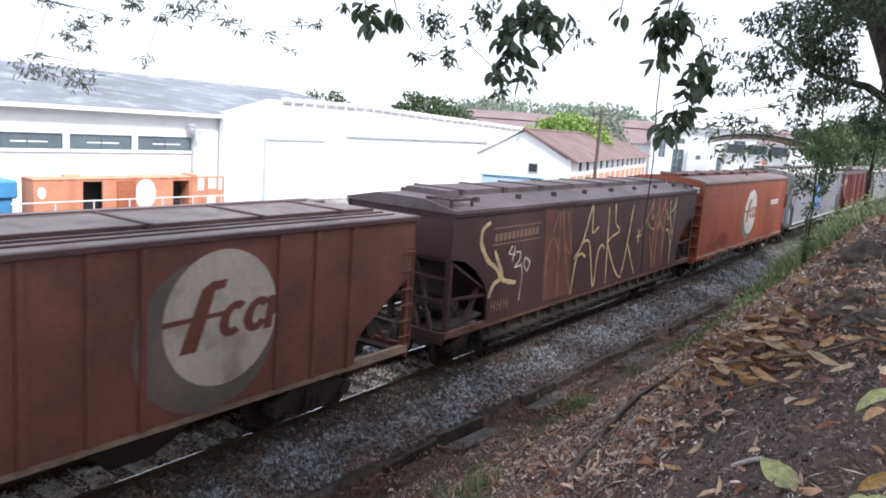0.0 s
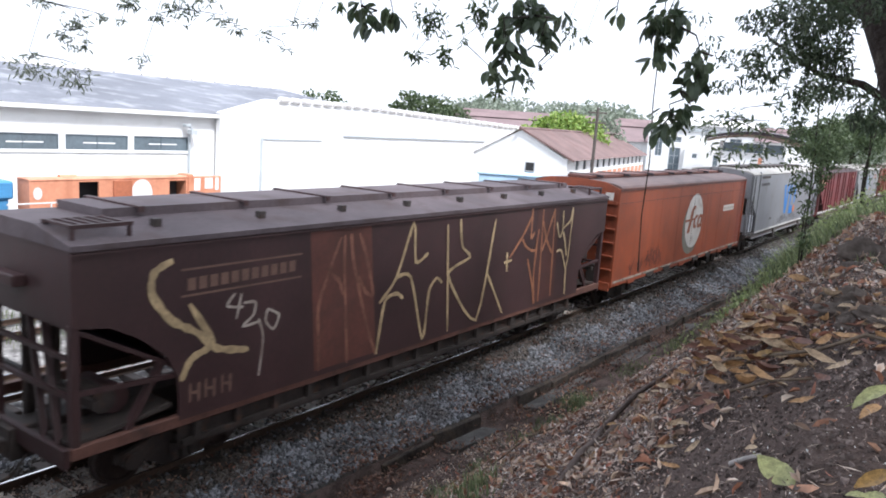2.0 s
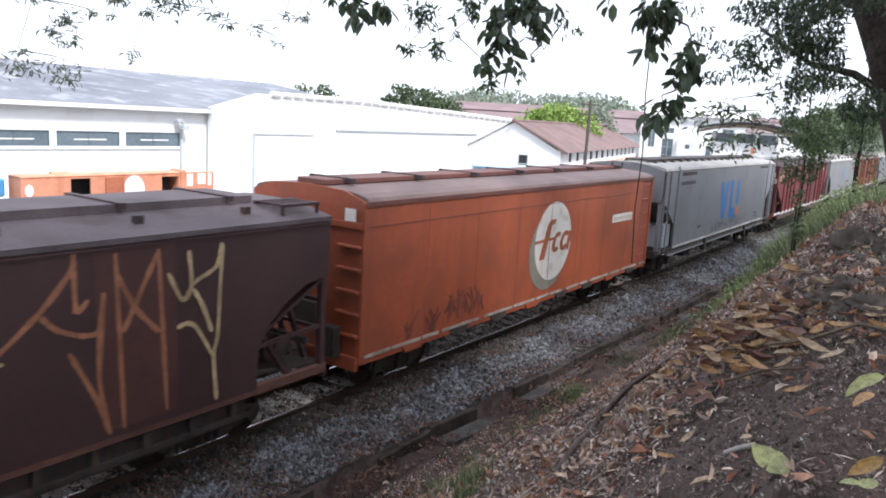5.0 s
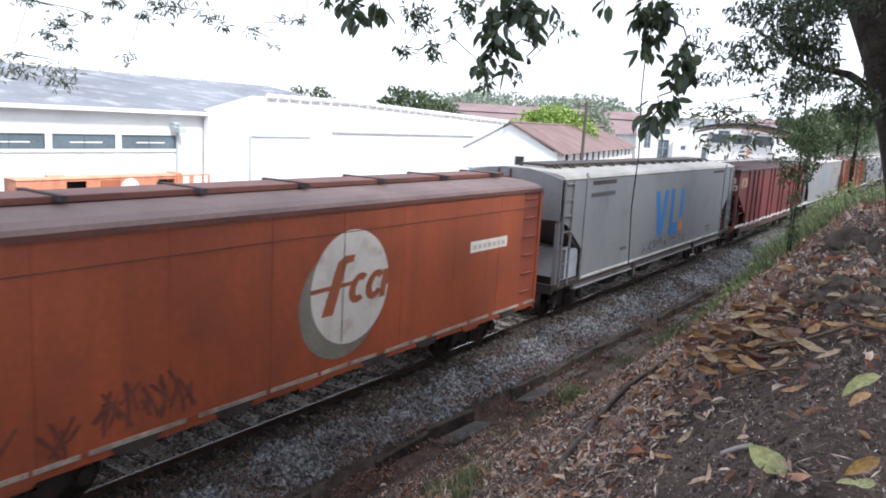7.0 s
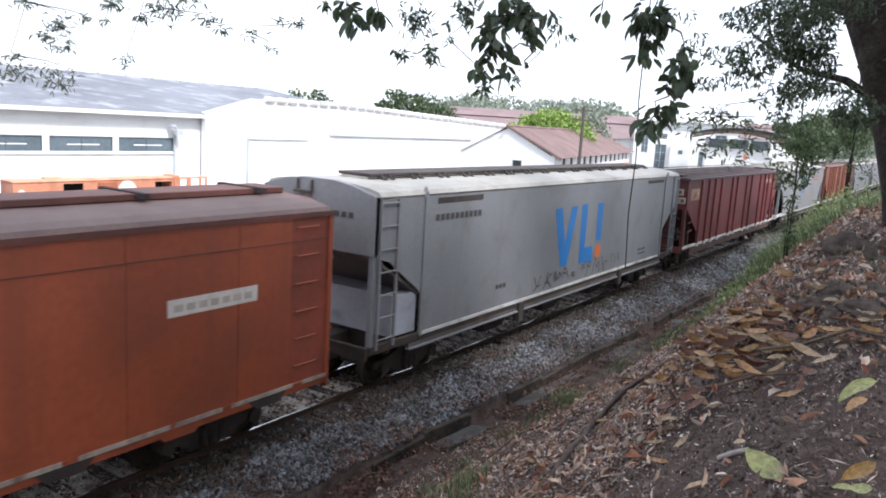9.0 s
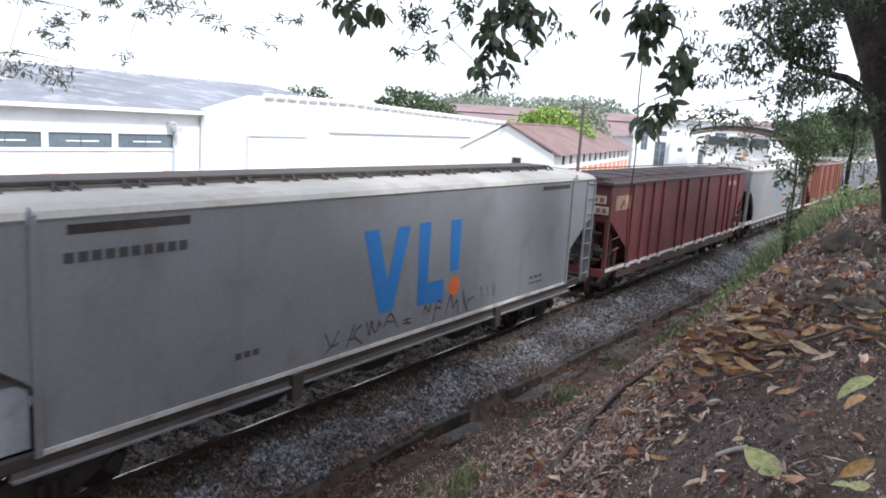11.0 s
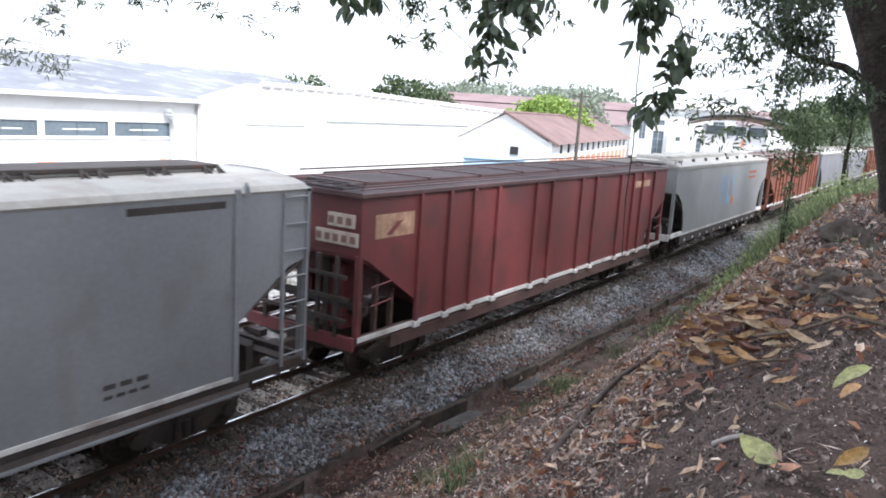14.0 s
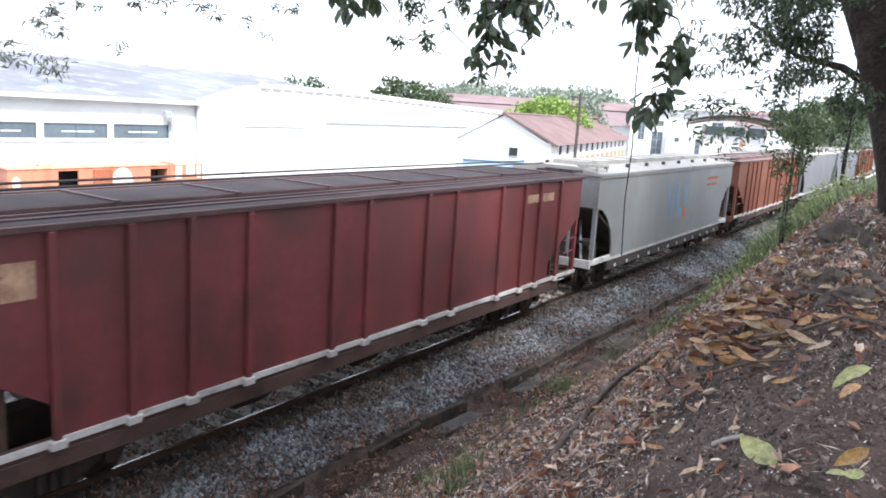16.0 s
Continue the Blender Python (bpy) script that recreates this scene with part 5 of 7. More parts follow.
# ---- buildings across the yard ----
def wall_with_windows(name, x0, x1, y, z1, holes, thick=0.3):
    """A wall along x with openings through it, as one closed shell."""
    xs = sorted({x0, x1, *[h[0] for h in holes], *[h[1] for h in holes]})
    zs = sorted({-0.3, z1, *[h[2] for h in holes], *[h[3] for h in holes]})
    def full(i, j):
        if not (0 <= i < len(xs) - 1 and 0 <= j < len(zs) - 1):
            return False
        cx, cz = (xs[i] + xs[i + 1]) / 2, (zs[j] + zs[j + 1]) / 2
        return not any(h[0] < cx < h[1] and h[2] < cz < h[3] for h in holes)
    b, seen = Build(), {}
    def at(i, j, k):
        if (i, j, k) not in seen:
            seen[i, j, k] = len(b.v)
            b.v.append((xs[i], y + thick * k, zs[j]))
        return seen[i, j, k]
    for i in range(len(xs) - 1):
        for j in range(len(zs) - 1):
            if full(i, j):
                for k in (0, 1):
                    b.f.append((at(i, j, k), at(i + 1, j, k), at(i + 1, j + 1, k), at(i, j + 1, k)))
                for (di, dj), (p, q) in (((-1, 0), ((i, j), (i, j + 1))), ((1, 0), ((i + 1, j), (i + 1, j + 1))), ((0, -1), ((i, j), (i + 1, j))), ((0, 1), ((i, j + 1), (i + 1, j + 1)))):
                    if not full(i + di, j + dj):
                        b.f.append((at(*p, 0), at(*q, 0), at(*q, 1), at(*p, 1)))
    return b


def window(parent, x0, x1, y, z0, z1, panes, rows=1, frame_mat="frame_grey"):
    f = Build().box(x0, x1, y + 0.02, y + 0.1, z0, z0 + 0.05).box(x0, x1, y + 0.02, y + 0.1, z1 - 0.05, z1)
    for i in range(panes + 1):
        x = x0 + (x1 - x0 - 0.05) * i / panes
        f.box(x, x + 0.05, y + 0.022, y + 0.098, z0 + 0.05, z1 - 0.05)
    for j in range(1, rows):
        z = z0 + (z1 - z0) * j / rows
        f.box(x0, x1, y + 0.024, y + 0.096, z - 0.02, z + 0.02)
    wdw = part("window", f, M[frame_mat], parent)
    for i in range(panes):
        a = x0 + (x1 - x0) * i / panes
        part("pane", Build().box(a + 0.03, a + (x1 - x0) / panes, y + 0.06, y + 0.07, z0 + 0.03, z1 - 0.03), M["glass"], wdw)
    return wdw


def long_warehouse():
    """White warehouse with a strip of windows and a grey roof."""
    Y = 36.0
    ob = thing("warehouse", "long white warehouse with ribbon windows and grey roof", "warehouse")
    wins = [(-2.23 + 3.62 * i, 1.06 + 3.62 * i, 2.83, 3.57) for i in range(8)]
    part("wall", wall_with_windows("wall", -30, 29.2, Y, 4.9, wins), M["render"], ob)
    for a, b, c, d in wins:
        window(ob, a, b, Y, c, d, 2, 1, "glass")
        part("louvre", Build().box(a + 0.9, b - 0.7, Y + 0.04, Y + 0.059, c + 0.3, c + 0.36), M["render"], ob)
        part("sill", Build().box(a - 0.15, b + 0.15, Y - 0.08, Y, c - 0.16, c - 0.04), M["render"], ob, bevel=0.02)
    def at(u, v):
        return (u, Y - 0.5 + 16.5 * v, 4.95 + 2.35 * v + 0.05 * math.cos(u * 8.0))
    part("roof", Build().sheet(spread((-30, 48, 0.39)), [0, 0.25, 0.5, 0.75, 1.0], at), M["slate"], ob, "grey corrugated roof with paler sheets", smooth=True)
    part("roof_back", Build().sheet([-30, 48], [0, 1], lambda u, v: (u, Y + 16 + 16 * v, 7.3 - 2.4 * v)), M["slate"], ob)
    part("fascia", Build().box(-30, 28.3, Y - 0.52, Y - 0.46, 4.72, 4.92), M["render"], ob)
    part("gable_wall", Build().box(-30.3, -30, Y, Y + 32, -0.3, 4.9), M["render"], ob)
    for i in range(26):
        x = -10 + i * 2.2
        part("ridge_cap", Build().rod((x, Y + 16, 7.32), (x + 2.0, Y + 16, 7.3), 0.16, 8), M["tile_white"], ob)
    part("downpipe", Build().rod((26.4, Y - 0.12, -0.2), (26.4, Y - 0.12, 3.9), 0.07, 8), M["frame_grey"], ob, "grey downpipe")
    part("floodlight", Build().box(26.2, 26.6, Y - 0.6, Y - 0.2, 3.75, 4.0).rod((26.4, Y - 0.4, 4.0), (26.1, Y - 0.3, 4.3), 0.06, 6).box(25.9, 26.25, Y - 0.5, Y - 0.2, 4.15, 4.3), M["frame_grey"], ob, "grey wall floodlight", bevel=0.02)


def gabled_shed():
    """White shed whose low gable faces the yard."""
    Y = 35.4
    ob = thing("gabled_shed", "broad white gabled shed with tile-edged roof", "shed")
    part("wall", Build().prism([(28.5, -0.3), (70, -0.3), (70, 4.95), (62.4, 5.2), (51.5, 5.6), (42, 5.95), (31.6, 6.0), (28.1, 5.05), (28.1, -0.3)], Y, Y + 0.4), M["render"], ob)
    part("roof", Build().prism([(31.9, 5.93), (42, 5.88), (51.5, 5.53), (70, 4.88), (70, 4.7), (31.9, 5.7)], Y + 0.4, Y + 1.2), M["tile_white"], ob)
    for i in range(34):
        x = 32.4 + i * 0.95
        z = 6.02 - max(0.0, x - 40) * 0.033
        part("verge_tile", Build().rod((x, Y - 0.05, z + 0.02), (x + 0.75, Y - 0.05, z - 0.01), 0.17, 8), M["tile_white"], ob, bevel=0.0)
    part("ledge", Build().box(38.2, 56, Y - 0.14, Y, 3.95, 4.05), M["frame_grey"], ob)
    part("big_door", Build().box(31.05, 31.2, Y - 0.08, Y, -0.2, 3.6).box(31.05, 36.2, Y - 0.08, Y, 3.6, 3.68), M["frame_grey"], ob, "grey door frame")


def red_roof_house():
    """Low white building with a clay-tile roof and orange wainscot."""
    ob = thing("station_house", "low white building with clay-tile roof and orange base", "house", at=(47.6, 23.2, 0), turn=12.2)
    L, Wd, eave, ridge = 34.0, 6.9, 3.5, 5.3
    wins = [(2.5 + 2.4 * i, 3.4 + 2.4 * i, 2.6, 3.3) for i in range(13)]
    part("wall", wall_with_windows("wall", 0, L, 0.0, eave, wins), M["render"], ob)
    for a, b, c, d in wins:
        window(ob, a, b, 0.05, c, d, 2, 1, "dark")
    part("gable_wall", Build().prism([(0.31, -0.3), (Wd, -0.3), (Wd, eave), (Wd / 2, ridge - 0.1), (0.31, eave)], 0, 0.3, "x"), M["render"], ob)
    part("gable_wall", Build().prism([(0.31, -0.3), (Wd, -0.3), (Wd, eave), (Wd / 2, ridge - 0.1), (0.31, eave)], L - 0.3, L, "x"), M["render"], ob)
    part("back_wall", Build().box(0.3, L - 0.3, Wd - 0.3, Wd, -0.3, eave), M["render"], ob)
    vent = Build().box(-0.03, -0.005, 2.35, 2.95, 1.75, 3.0)
    part("gable_window", vent, M["dark"], ob, "dark narrow gable window")
    part("window_frame", Build().box(-0.05, -0.0305, 2.3, 2.35, 1.7, 3.05).box(-0.05, -0.0305, 2.95, 3.0, 1.7, 3.05).box(-0.05, -0.0305, 2.35, 2.95, 2.35, 2.42), M["frame_grey"], ob)
    part("wainscot", Build().box(0, L, -0.04, -0.003, -0.2, 2.3), M["loco_orange"], ob, "orange painted wall base")
    for i in range(14):
        part("pilaster", Build().box(1.6 + 2.4 * i, 1.9 + 2.4 * i, -0.09, -0.041, -0.2, 2.4), M["render"], ob)
    for s, y0, y1 in ((0, -0.5, Wd / 2), (1, Wd + 0.1, Wd / 2)):
        def at(u, v, y0=y0, y1=y1):
            return (u, y0 + (y1 - y0) * v, eave - 0.18 + (ridge - eave + 0.18) * v + 0.04 * abs(math.sin(u * 5.2)))
        part("roof", Build().sheet(spread((-0.12, L + 0.4, 0.15)), [0, 0.2, 0.4, 0.6, 0.8, 1.0], at), M["tile_red"], ob, "weathered clay-tile roof", smooth=True)
    part("verge_board", Build().bar((-0.15, -0.5, eave - 0.2), (-0.15, Wd / 2, ridge - 0.02), 0.06, 0.14), M["tile_red"], ob)
    part("ridge", Build().rod((-0.4, Wd / 2, ridge + 0.02), (L + 0.4, Wd / 2, ridge + 0.02), 0.12, 8), M["tile_red"], ob)


def far_halls():
    """Long red roofs beyond the yard."""
    for x0, y0, L, z, tilt in ((92, 72, 48, 6.9, -60), (128, 92, 80, 8.3, -60)):
        ob = thing("factory_hall", "long far hall with dull red roof", "factory", "far halls", (x0, y0, 0), tilt)
        part("wall", Build().box(0, L, 0, 22, -0.3, z - 2.3), M["render"], ob)
        part("roof", Build().prism([(-0.6, z - 2.4), (11, z), (22.6, z - 2.4)], -0.5, L + 0.5, "x"), M["tile_far"], ob, "dull red roof")
        part("roof_vent", Build().prism([(9.6, z - 0.1), (11, z + 0.6), (12.4, z - 0.1)], 4, L - 4, "x"), M["tile_far"], ob)


def white_villa():
    """White two-storey office with dark windows."""
    ob = thing("office_building", "white two-storey office with tall dark windows", "office building", at=(98, 35.5, 0), turn=-72)
    holes = [(0.1, 0.95, 3.0, 5.8), (1.9, 3.3, 1.0, 4.2), (1.7, 3.3, 4.9, 5.6), (7.4, 8.6, 1.6, 3.6), (9.2, 10.6, 1.6, 3.2), (9.2, 10.6, 4.6, 5.8)]
    part("wall", wall_with_windows("wall", -0.9, 12, 0, 7.2, holes), M["render"], ob)
    for a, c, d, e in holes:
        window(ob, a, c, 0.08, d, e, 2, 3)
    part("side_wall", Build().box(-0.9, -0.6, 0.3, 12, -0.3, 7.2), M["render"], ob)
    part("side_wall", Build().box(11.7, 12, 0.3, 12, -0.3, 7.2), M["render"], ob)
    part("back_wall", Build().box(-0.9, 12, 12, 12.3, -0.3, 7.2), M["render"], ob)
    part("roof", Build().prism([(-0.5, 7.2), (6, 8.2), (12.8, 7.2)], -0.5, 12.5, "x"), M["tile_white"], ob)
    part("porch", Build().prism([(3.8, -0.3), (6.2, -0.3), (6.2, 4.2), (5.0, 5.2), (3.8, 4.2)], -1.4, -0.01), M["render"], ob)
    part("porch_window", Build().box(4.8, 5.35, -1.42, -1.403, 3.1, 3.6), M["glass"], ob)
    part("cornice", Build().box(-1.1, 12.2, -0.25, -0.01, 6.4, 6.6), M["frame_grey"], ob)


def signal_cabin():
    """Raised cabin with a broad dark roof and ochre fascia."""
    ob = thing("signal_cabin", "raised signal cabin with dark hipped roof and ochre fascia", "signal cabin", at=(91.5, 25.2, 0), turn=-72)
    part("base", Build().box(0, 7, 0, 4.2, -0.2, 3.0), M["render"], ob, bevel=0.03)
    for a in (0.0, 2.3, 4.6, 6.75):
        part("post", Build().box(a, a + 0.25, 0, 0.25, 3.0, 5.4), M["render"], ob)
        part("post", Build().box(a, a + 0.25, 3.95, 4.2, 3.0, 5.4), M["render"], ob)
    part("glazing", Build().box(0.1, 6.9, 0.1, 4.1, 4.3, 5.35), M["glass"], ob, "dark cabin glazing")
    part("parapet", Build().box(0.05, 6.95, 0.05, 4.15, 3.0, 4.3), M["render"], ob)
    def bow(u, z):
        return z + 0.75 * (1 - ((u - 3.5) / 5.0) ** 2)
    us = [-1.5 + 10.0 * k / 12 for k in range(13)]
    part("fascia", Build().prism([(u, bow(u, 5.35)) for u in us] + [(u, bow(u, 5.62)) for u in us[::-1]], -1.2, 5.4), M["buff"], ob, "ochre fascia under the bowed roof")
    part("roof", Build().prism([(u * 1.04 - 0.14, bow(u, 5.63)) for u in us] + [(u * 1.04 - 0.14, bow(u, 5.95)) for u in us[::-1]], -1.4, 5.6), M["roof_dark"], ob, "dark bowed roof")
    part("roof_edge", Build().prism([(u * 1.05 - 0.17, bow(u, 5.955)) for u in us] + [(u * 1.05 - 0.17, bow(u, 6.02)) for u in us[::-1]], -1.45, 5.65), M["frame_grey"], ob, "pale metal roof edge")
    for a in (4.2,):
        part("orange_door", Build().box(a, a + 0.4, -0.03, -0.003, 3.1, 3.8), M["loco_orange"], ob, "orange painted leaf")


def orange_locomotive():
    """A stored orange locomotive body with open doors behind a handrail."""
    Y = 21.0
    ob = thing("locomotive", "stored orange shunting locomotive with open side doors", "locomotive", at=(10.35, Y, 0))
    z1 = 3.0
    doors = [(1.4, 2.0, 1.1, 2.93), (4.38, 5.0, 1.1, 2.9)]
    b = Build()
    part("body_side", wall_with_windows("side", 0, 5.05, 0.0, z1, [(a, c, d, e) for a, c, d, e in doors], 0.06), M["loco_orange"], ob)
    part("body_back", Build().box(0, 5.05, 0.6, 0.66, 0.6, z1).box(0, 0.06, 0.06, 0.6, 0.6, z1).box(4.99, 5.05, 0.06, 0.6, 0.6, z1), M["loco_orange"], ob)
    # near-black sheet that stands for the unlit inside behind the open doors
    part("inside", Build().box(0.1, 4.95, 0.45, 0.55, 0.7, z1 - 0.05), M["dark"], ob)
    part("roof", Build().prism([(-0.04, z1), (0.7, z1), (0.6, z1 + 0.05), (0.08, z1 + 0.05)], -0.03, 5.08, "x"), M["loco_orange"], ob, bevel=0.02)
    part("roof_hood", Build().rod((1.0, 0.35, z1 + 0.02), (1.5, 0.35, z1 + 0.02), 0.1, 10), M["loco_orange"], ob)
    part("cab", Build().box(5.08, 5.3, 0.0, 0.6, 0.6, 3.1).box(5.31, 6.49, 0.1, 0.18, 0.6, 3.02), M["loco_orange"], ob, bevel=0.03)
    for a, c, d, e in ((5.38, 5.62, 2.55, 2.95), (5.8, 6.12, 2.6, 2.96), (6.22, 6.36, 2.55, 2.96), (5.75, 6.1, 1.9, 2.35)):
        part("cab_window", Build().box(a, c, 0.085, 0.099, d, e), M["render"], ob)
    part("open_door", Build().box(2.44, 3.04, -0.07, -0.02, 1.0, 2.95), M["door_rust"], ob, "rust-red open door leaf", bevel=0.01)
    part("white_disc", Build().prism(disc(3.4, 2.52, 0.36, 0.46), -0.012, -0.003), M["tile_white"], ob, "white painted disc")
    part("white_disc", Build().prism(disc(0.22, 2.64, 0.12, 0.17), -0.012, -0.003), M["tile_white"], ob, "small white disc")
    part("deck", Build().box(-0.9, 6.9, -0.7, 2.4, 0.75, 0.95), M["under"], ob, bevel=0.02)
    part("plinth", Build().box(0.3, 5.6, 0.1, 1.9, -0.2, 0.75), M["under"], ob)
    rail_b = Build()
    for z in (2.12, 2.46):
        rail_b.rod((-0.9, -0.66, z), (6.9, -0.66, z), 0.022)
    part("handrail", rail_b, M["tile_white"], ob, "pale tubular handrail")
    for i in range(8):
        part("stanchion", Build().rod((-0.85 + i * 1.1, -0.66, 0.95), (-0.85 + i * 1.1, -0.66, 2.48), 0.022), M["tile_white"], ob)


def yard_things():
    ob = thing("blue_skip", "blue steel skip with a rimmed lid", "skip", at=(7.6, 21.5, 0))
    part("tub", Build().prism([(0.2, 0.2), (2.3, 0.2), (2.45, 2.45), (0.0, 2.45)], 0, 1.6), M["blue_tank"], ob, bevel=0.03)
    part("lid", Build().box(-0.08, 2.55, -0.08, 1.68, 2.45, 2.95), M["blue_tank"], ob, bevel=0.05)
    part("skid", Build().box(0.3, 2.2, 0.2, 1.4, -0.15, 0.2), M["under"], ob)
    ob = thing("site_cabin", "pale blue cabin with a small window", "cabin", at=(35.2, 22.4, 0), turn=-59)
    part("body", Build().box(0, 3.3, 0, 2.4, -0.1, 2.7), M["pale_blue"], ob, bevel=0.05)
    part("roof", Build().box(-0.1, 3.4, -0.1, 2.5, 2.71, 2.82), M["pale_blue"], ob, bevel=0.03)
    part("cabin_window", Build().box(0.9, 1.5, -0.02, -0.003, 1.7, 2.4), M["glass"], ob)
    part("cabin_door", Build().box(2.2, 2.95, -0.03, -0.003, 0.0, 2.1), M["blue_tank"], ob)


def utility_pole(x, y, h, lean=0.0, r=0.12, arms=True):
    ob = thing("utility_pole", "weathered timber utility pole with crossarms", "utility pole", "poles", (x, y, 0))
    part("shaft", Build().rod((0, 0, -0.4), (lean, 0, h), r, 8, r * 0.75), M["pole"], ob)
    if arms:
        for z in (h - 0.3, h - 0.9):
            part("crossarm", Build().bar((lean - 0.45, 0.4, z), (lean + 0.45, -0.4, z), 0.09, 0.1), M["pole"], ob)
    return ob


long_warehouse()
gabled_shed()
red_roof_house()
far_halls()
white_villa()
signal_cabin()
orange_locomotive()
yard_things()
utility_pole(43.6, 19.6, 6.85, 0.12)

# ---- leaves, trees and litter ----
LEAF_V = np.array([(0, 0, 0), (0.3, 0.19, 0.05), (0.32, 0, -0.01), (0.3, -0.19, 0.05), (0.68, 0.17, 0.05), (0.7, 0, 0.0), (0.68, -0.17, 0.05), (1.0, 0, -0.03)])
LEAF_F = np.array([(0, 2, 1), (0, 3, 2), (1, 2, 5), (1, 5, 4), (2, 3, 6), (2, 6, 5), (4, 5, 7), (5, 6, 7)])
CHIP_V = np.array([(0, 0, 0), (0.5, 0.3, 0.04), (0.5, -0.3, 0.04), (1, 0, 0)])
CHIP_F = np.array([(0, 2, 1), (1, 2, 3)])


def turns(rng, n, yaw, pitch, roll):
    """Rotation matrices from angle arrays."""
    cy, sy, cp, sp, cr, sr = np.cos(yaw), np.sin(yaw), np.cos(pitch), np.sin(pitch), np.cos(roll), np.sin(roll)
    R = np.empty((n, 3, 3))
    R[:, 0, 0], R[:, 0, 1], R[:, 0, 2] = cy * cp, cy * sp * sr - sy * cr, cy * sp * cr + sy * sr
    R[:, 1, 0], R[:, 1, 1], R[:, 1, 2] = sy * cp, sy * sp * sr + cy * cr, sy * sp * cr - cy * sr
    R[:, 2, 0], R[:, 2, 1], R[:, 2, 2] = -sp, cp * sr, cp * cr
    return R


def leaves(rng, at, size, curl=1.0, lay=None, hang=None, plain=False, thin=1.0, tilt=None):
    """Vertices and faces of many leaves at points; lay: how flat they lie; hang: how far they droop."""
    V, Fc = (CHIP_V, CHIP_F) if plain else (LEAF_V, LEAF_F)
    n = len(at)
    yaw = rng.uniform(0, 2 * np.pi, n)
    if hang is not None:
        pitch, roll = rng.normal(hang, 0.45, n), rng.uniform(-1.0, 1.0, n)
    elif lay is not None:
        pitch, roll = rng.normal(0, lay, n), rng.normal(0, lay, n)
    else:
        pitch, roll = rng.uniform(-1.2, 1.2, n), rng.uniform(-1.5, 1.5, n)
    R = turns(rng, n, yaw, pitch, roll)
    if tilt is not None:
        R = np.einsum("nij,njk->nik", tilt, R)
    shape = V[None] * np.array([1, thin, 1.0]) * np.ones((n, 1, 1))
    bend = rng.uniform(-0.5, 1.0, n)[:, None] * curl
    shape = shape.copy()
    shape[:, :, 2] = shape[:, :, 2] * (1 + 2 * curl * rng.uniform(-0.5, 1, n)[:, None]) + bend * 0.28 * (shape[:, :, 0] - 0.5) ** 2
    size = np.broadcast_to(size, (n,))
    verts = np.einsum("nij,nkj->nki", R, shape * size[:, None, None]) + at[:, None]
    faces = Fc[None] + (np.arange(n) * len(V))[:, None, None]
    return verts.reshape(-1, 3), faces.reshape(-1, 3)


def clump_points(rng, centre, radii, n, shell=0.6):
    d = rng.normal(size=(n, 3))
    d /= np.linalg.norm(d, axis=1)[:, None]
    return np.array(centre) + d * (rng.uniform(0, 1, n) ** (1 / 3))[:, None] ** shell * np.array(radii)


def crown(name, parent, clumps, size, material, seed, hang=None, plain=False, thin=1.0):
    """A crown of leaves: clumps of (centre, radii, count)."""
    rng = np.random.default_rng(seed)
    pts = np.concatenate([clump_points(rng, c, r, n) for c, r, n in clumps])
    v, f = leaves(rng, pts, rng.uniform(0.7, 1.2, len(pts)) * size, 0.6, hang=hang, plain=plain, thin=thin)
    ob = soup(name, v, f, material)
    ob.parent = parent
    return ob


def scatter_clumps(seed, centre, radii, count, small, leaves_each):
    """Small clumps filling an uneven crown."""
    rng = np.random.default_rng(seed)
    out = []
    for p in clump_points(rng, centre, radii, count, 0.9):
        k = rng.uniform(0.6, 1.3)
        out.append((tuple(p), (small * k, small * k, small * k * 0.7), max(4, int(leaves_each * k))))
    return out


def far_tree(x, y, h, spread_r, seed, material="leaf_far", leaf=0.5, count=26, each=70):
    ob = thing("tree", "broad green tree with a full crown" if material != "leaf_lime" else "bright lime-green tree by the red roof", "tree", "trees beyond the yard", (x, y, 0))
    b = Build().tube([(0, 0, -0.3), (0.1, 0, h * 0.3), (0.0, 0.1, h * 0.6)], [0.3, 0.22, 0.12], 8)
    for k in range(5):
        a = k * 1.3 + seed
        b.tube([(0, 0, h * 0.4), (math.cos(a) * spread_r * 0.4, math.sin(a) * spread_r * 0.4, h * 0.6), (math.cos(a) * spread_r * 0.7, math.sin(a) * spread_r * 0.7, h * 0.75)], [0.13, 0.08, 0.03], 6)
    part("trunk", b, M["bark"], ob)
    crown("crown", ob, scatter_clumps(seed, (0, 0, h * 0.72), (spread_r, spread_r, h * 0.28), count, spread_r * 0.26, each), leaf, M[material], seed, plain=True, thin=1.3)
    return ob

far_tree(50.7, 49.4, 7.6, 3.0, 1, "leaf_fine", 0.35, 30, 70)
far_tree(60, 45.5, 8.0, 3.2, 2, "leaf_fine", 0.35, 40, 90)
far_tree(66, 46, 7.2, 2.8, 3, "leaf_fine", 0.35, 34, 80)
far_tree(128, 16.2, 10.2, 5.2, 6, "leaf_fine", 0.55, 60, 90)
far_tree(136, 21.0, 9.4, 5.0, 7, "leaf_fine", 0.55, 46, 80)
far_tree(121, 18.4, 7.6, 3.6, 9, "leaf_fine", 0.5, 40, 70)
far_tree(66.3, 32.9, 6.6, 3.9, 4, "leaf_lime", 0.34, 90, 80)
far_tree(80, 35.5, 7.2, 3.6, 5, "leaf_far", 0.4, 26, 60)


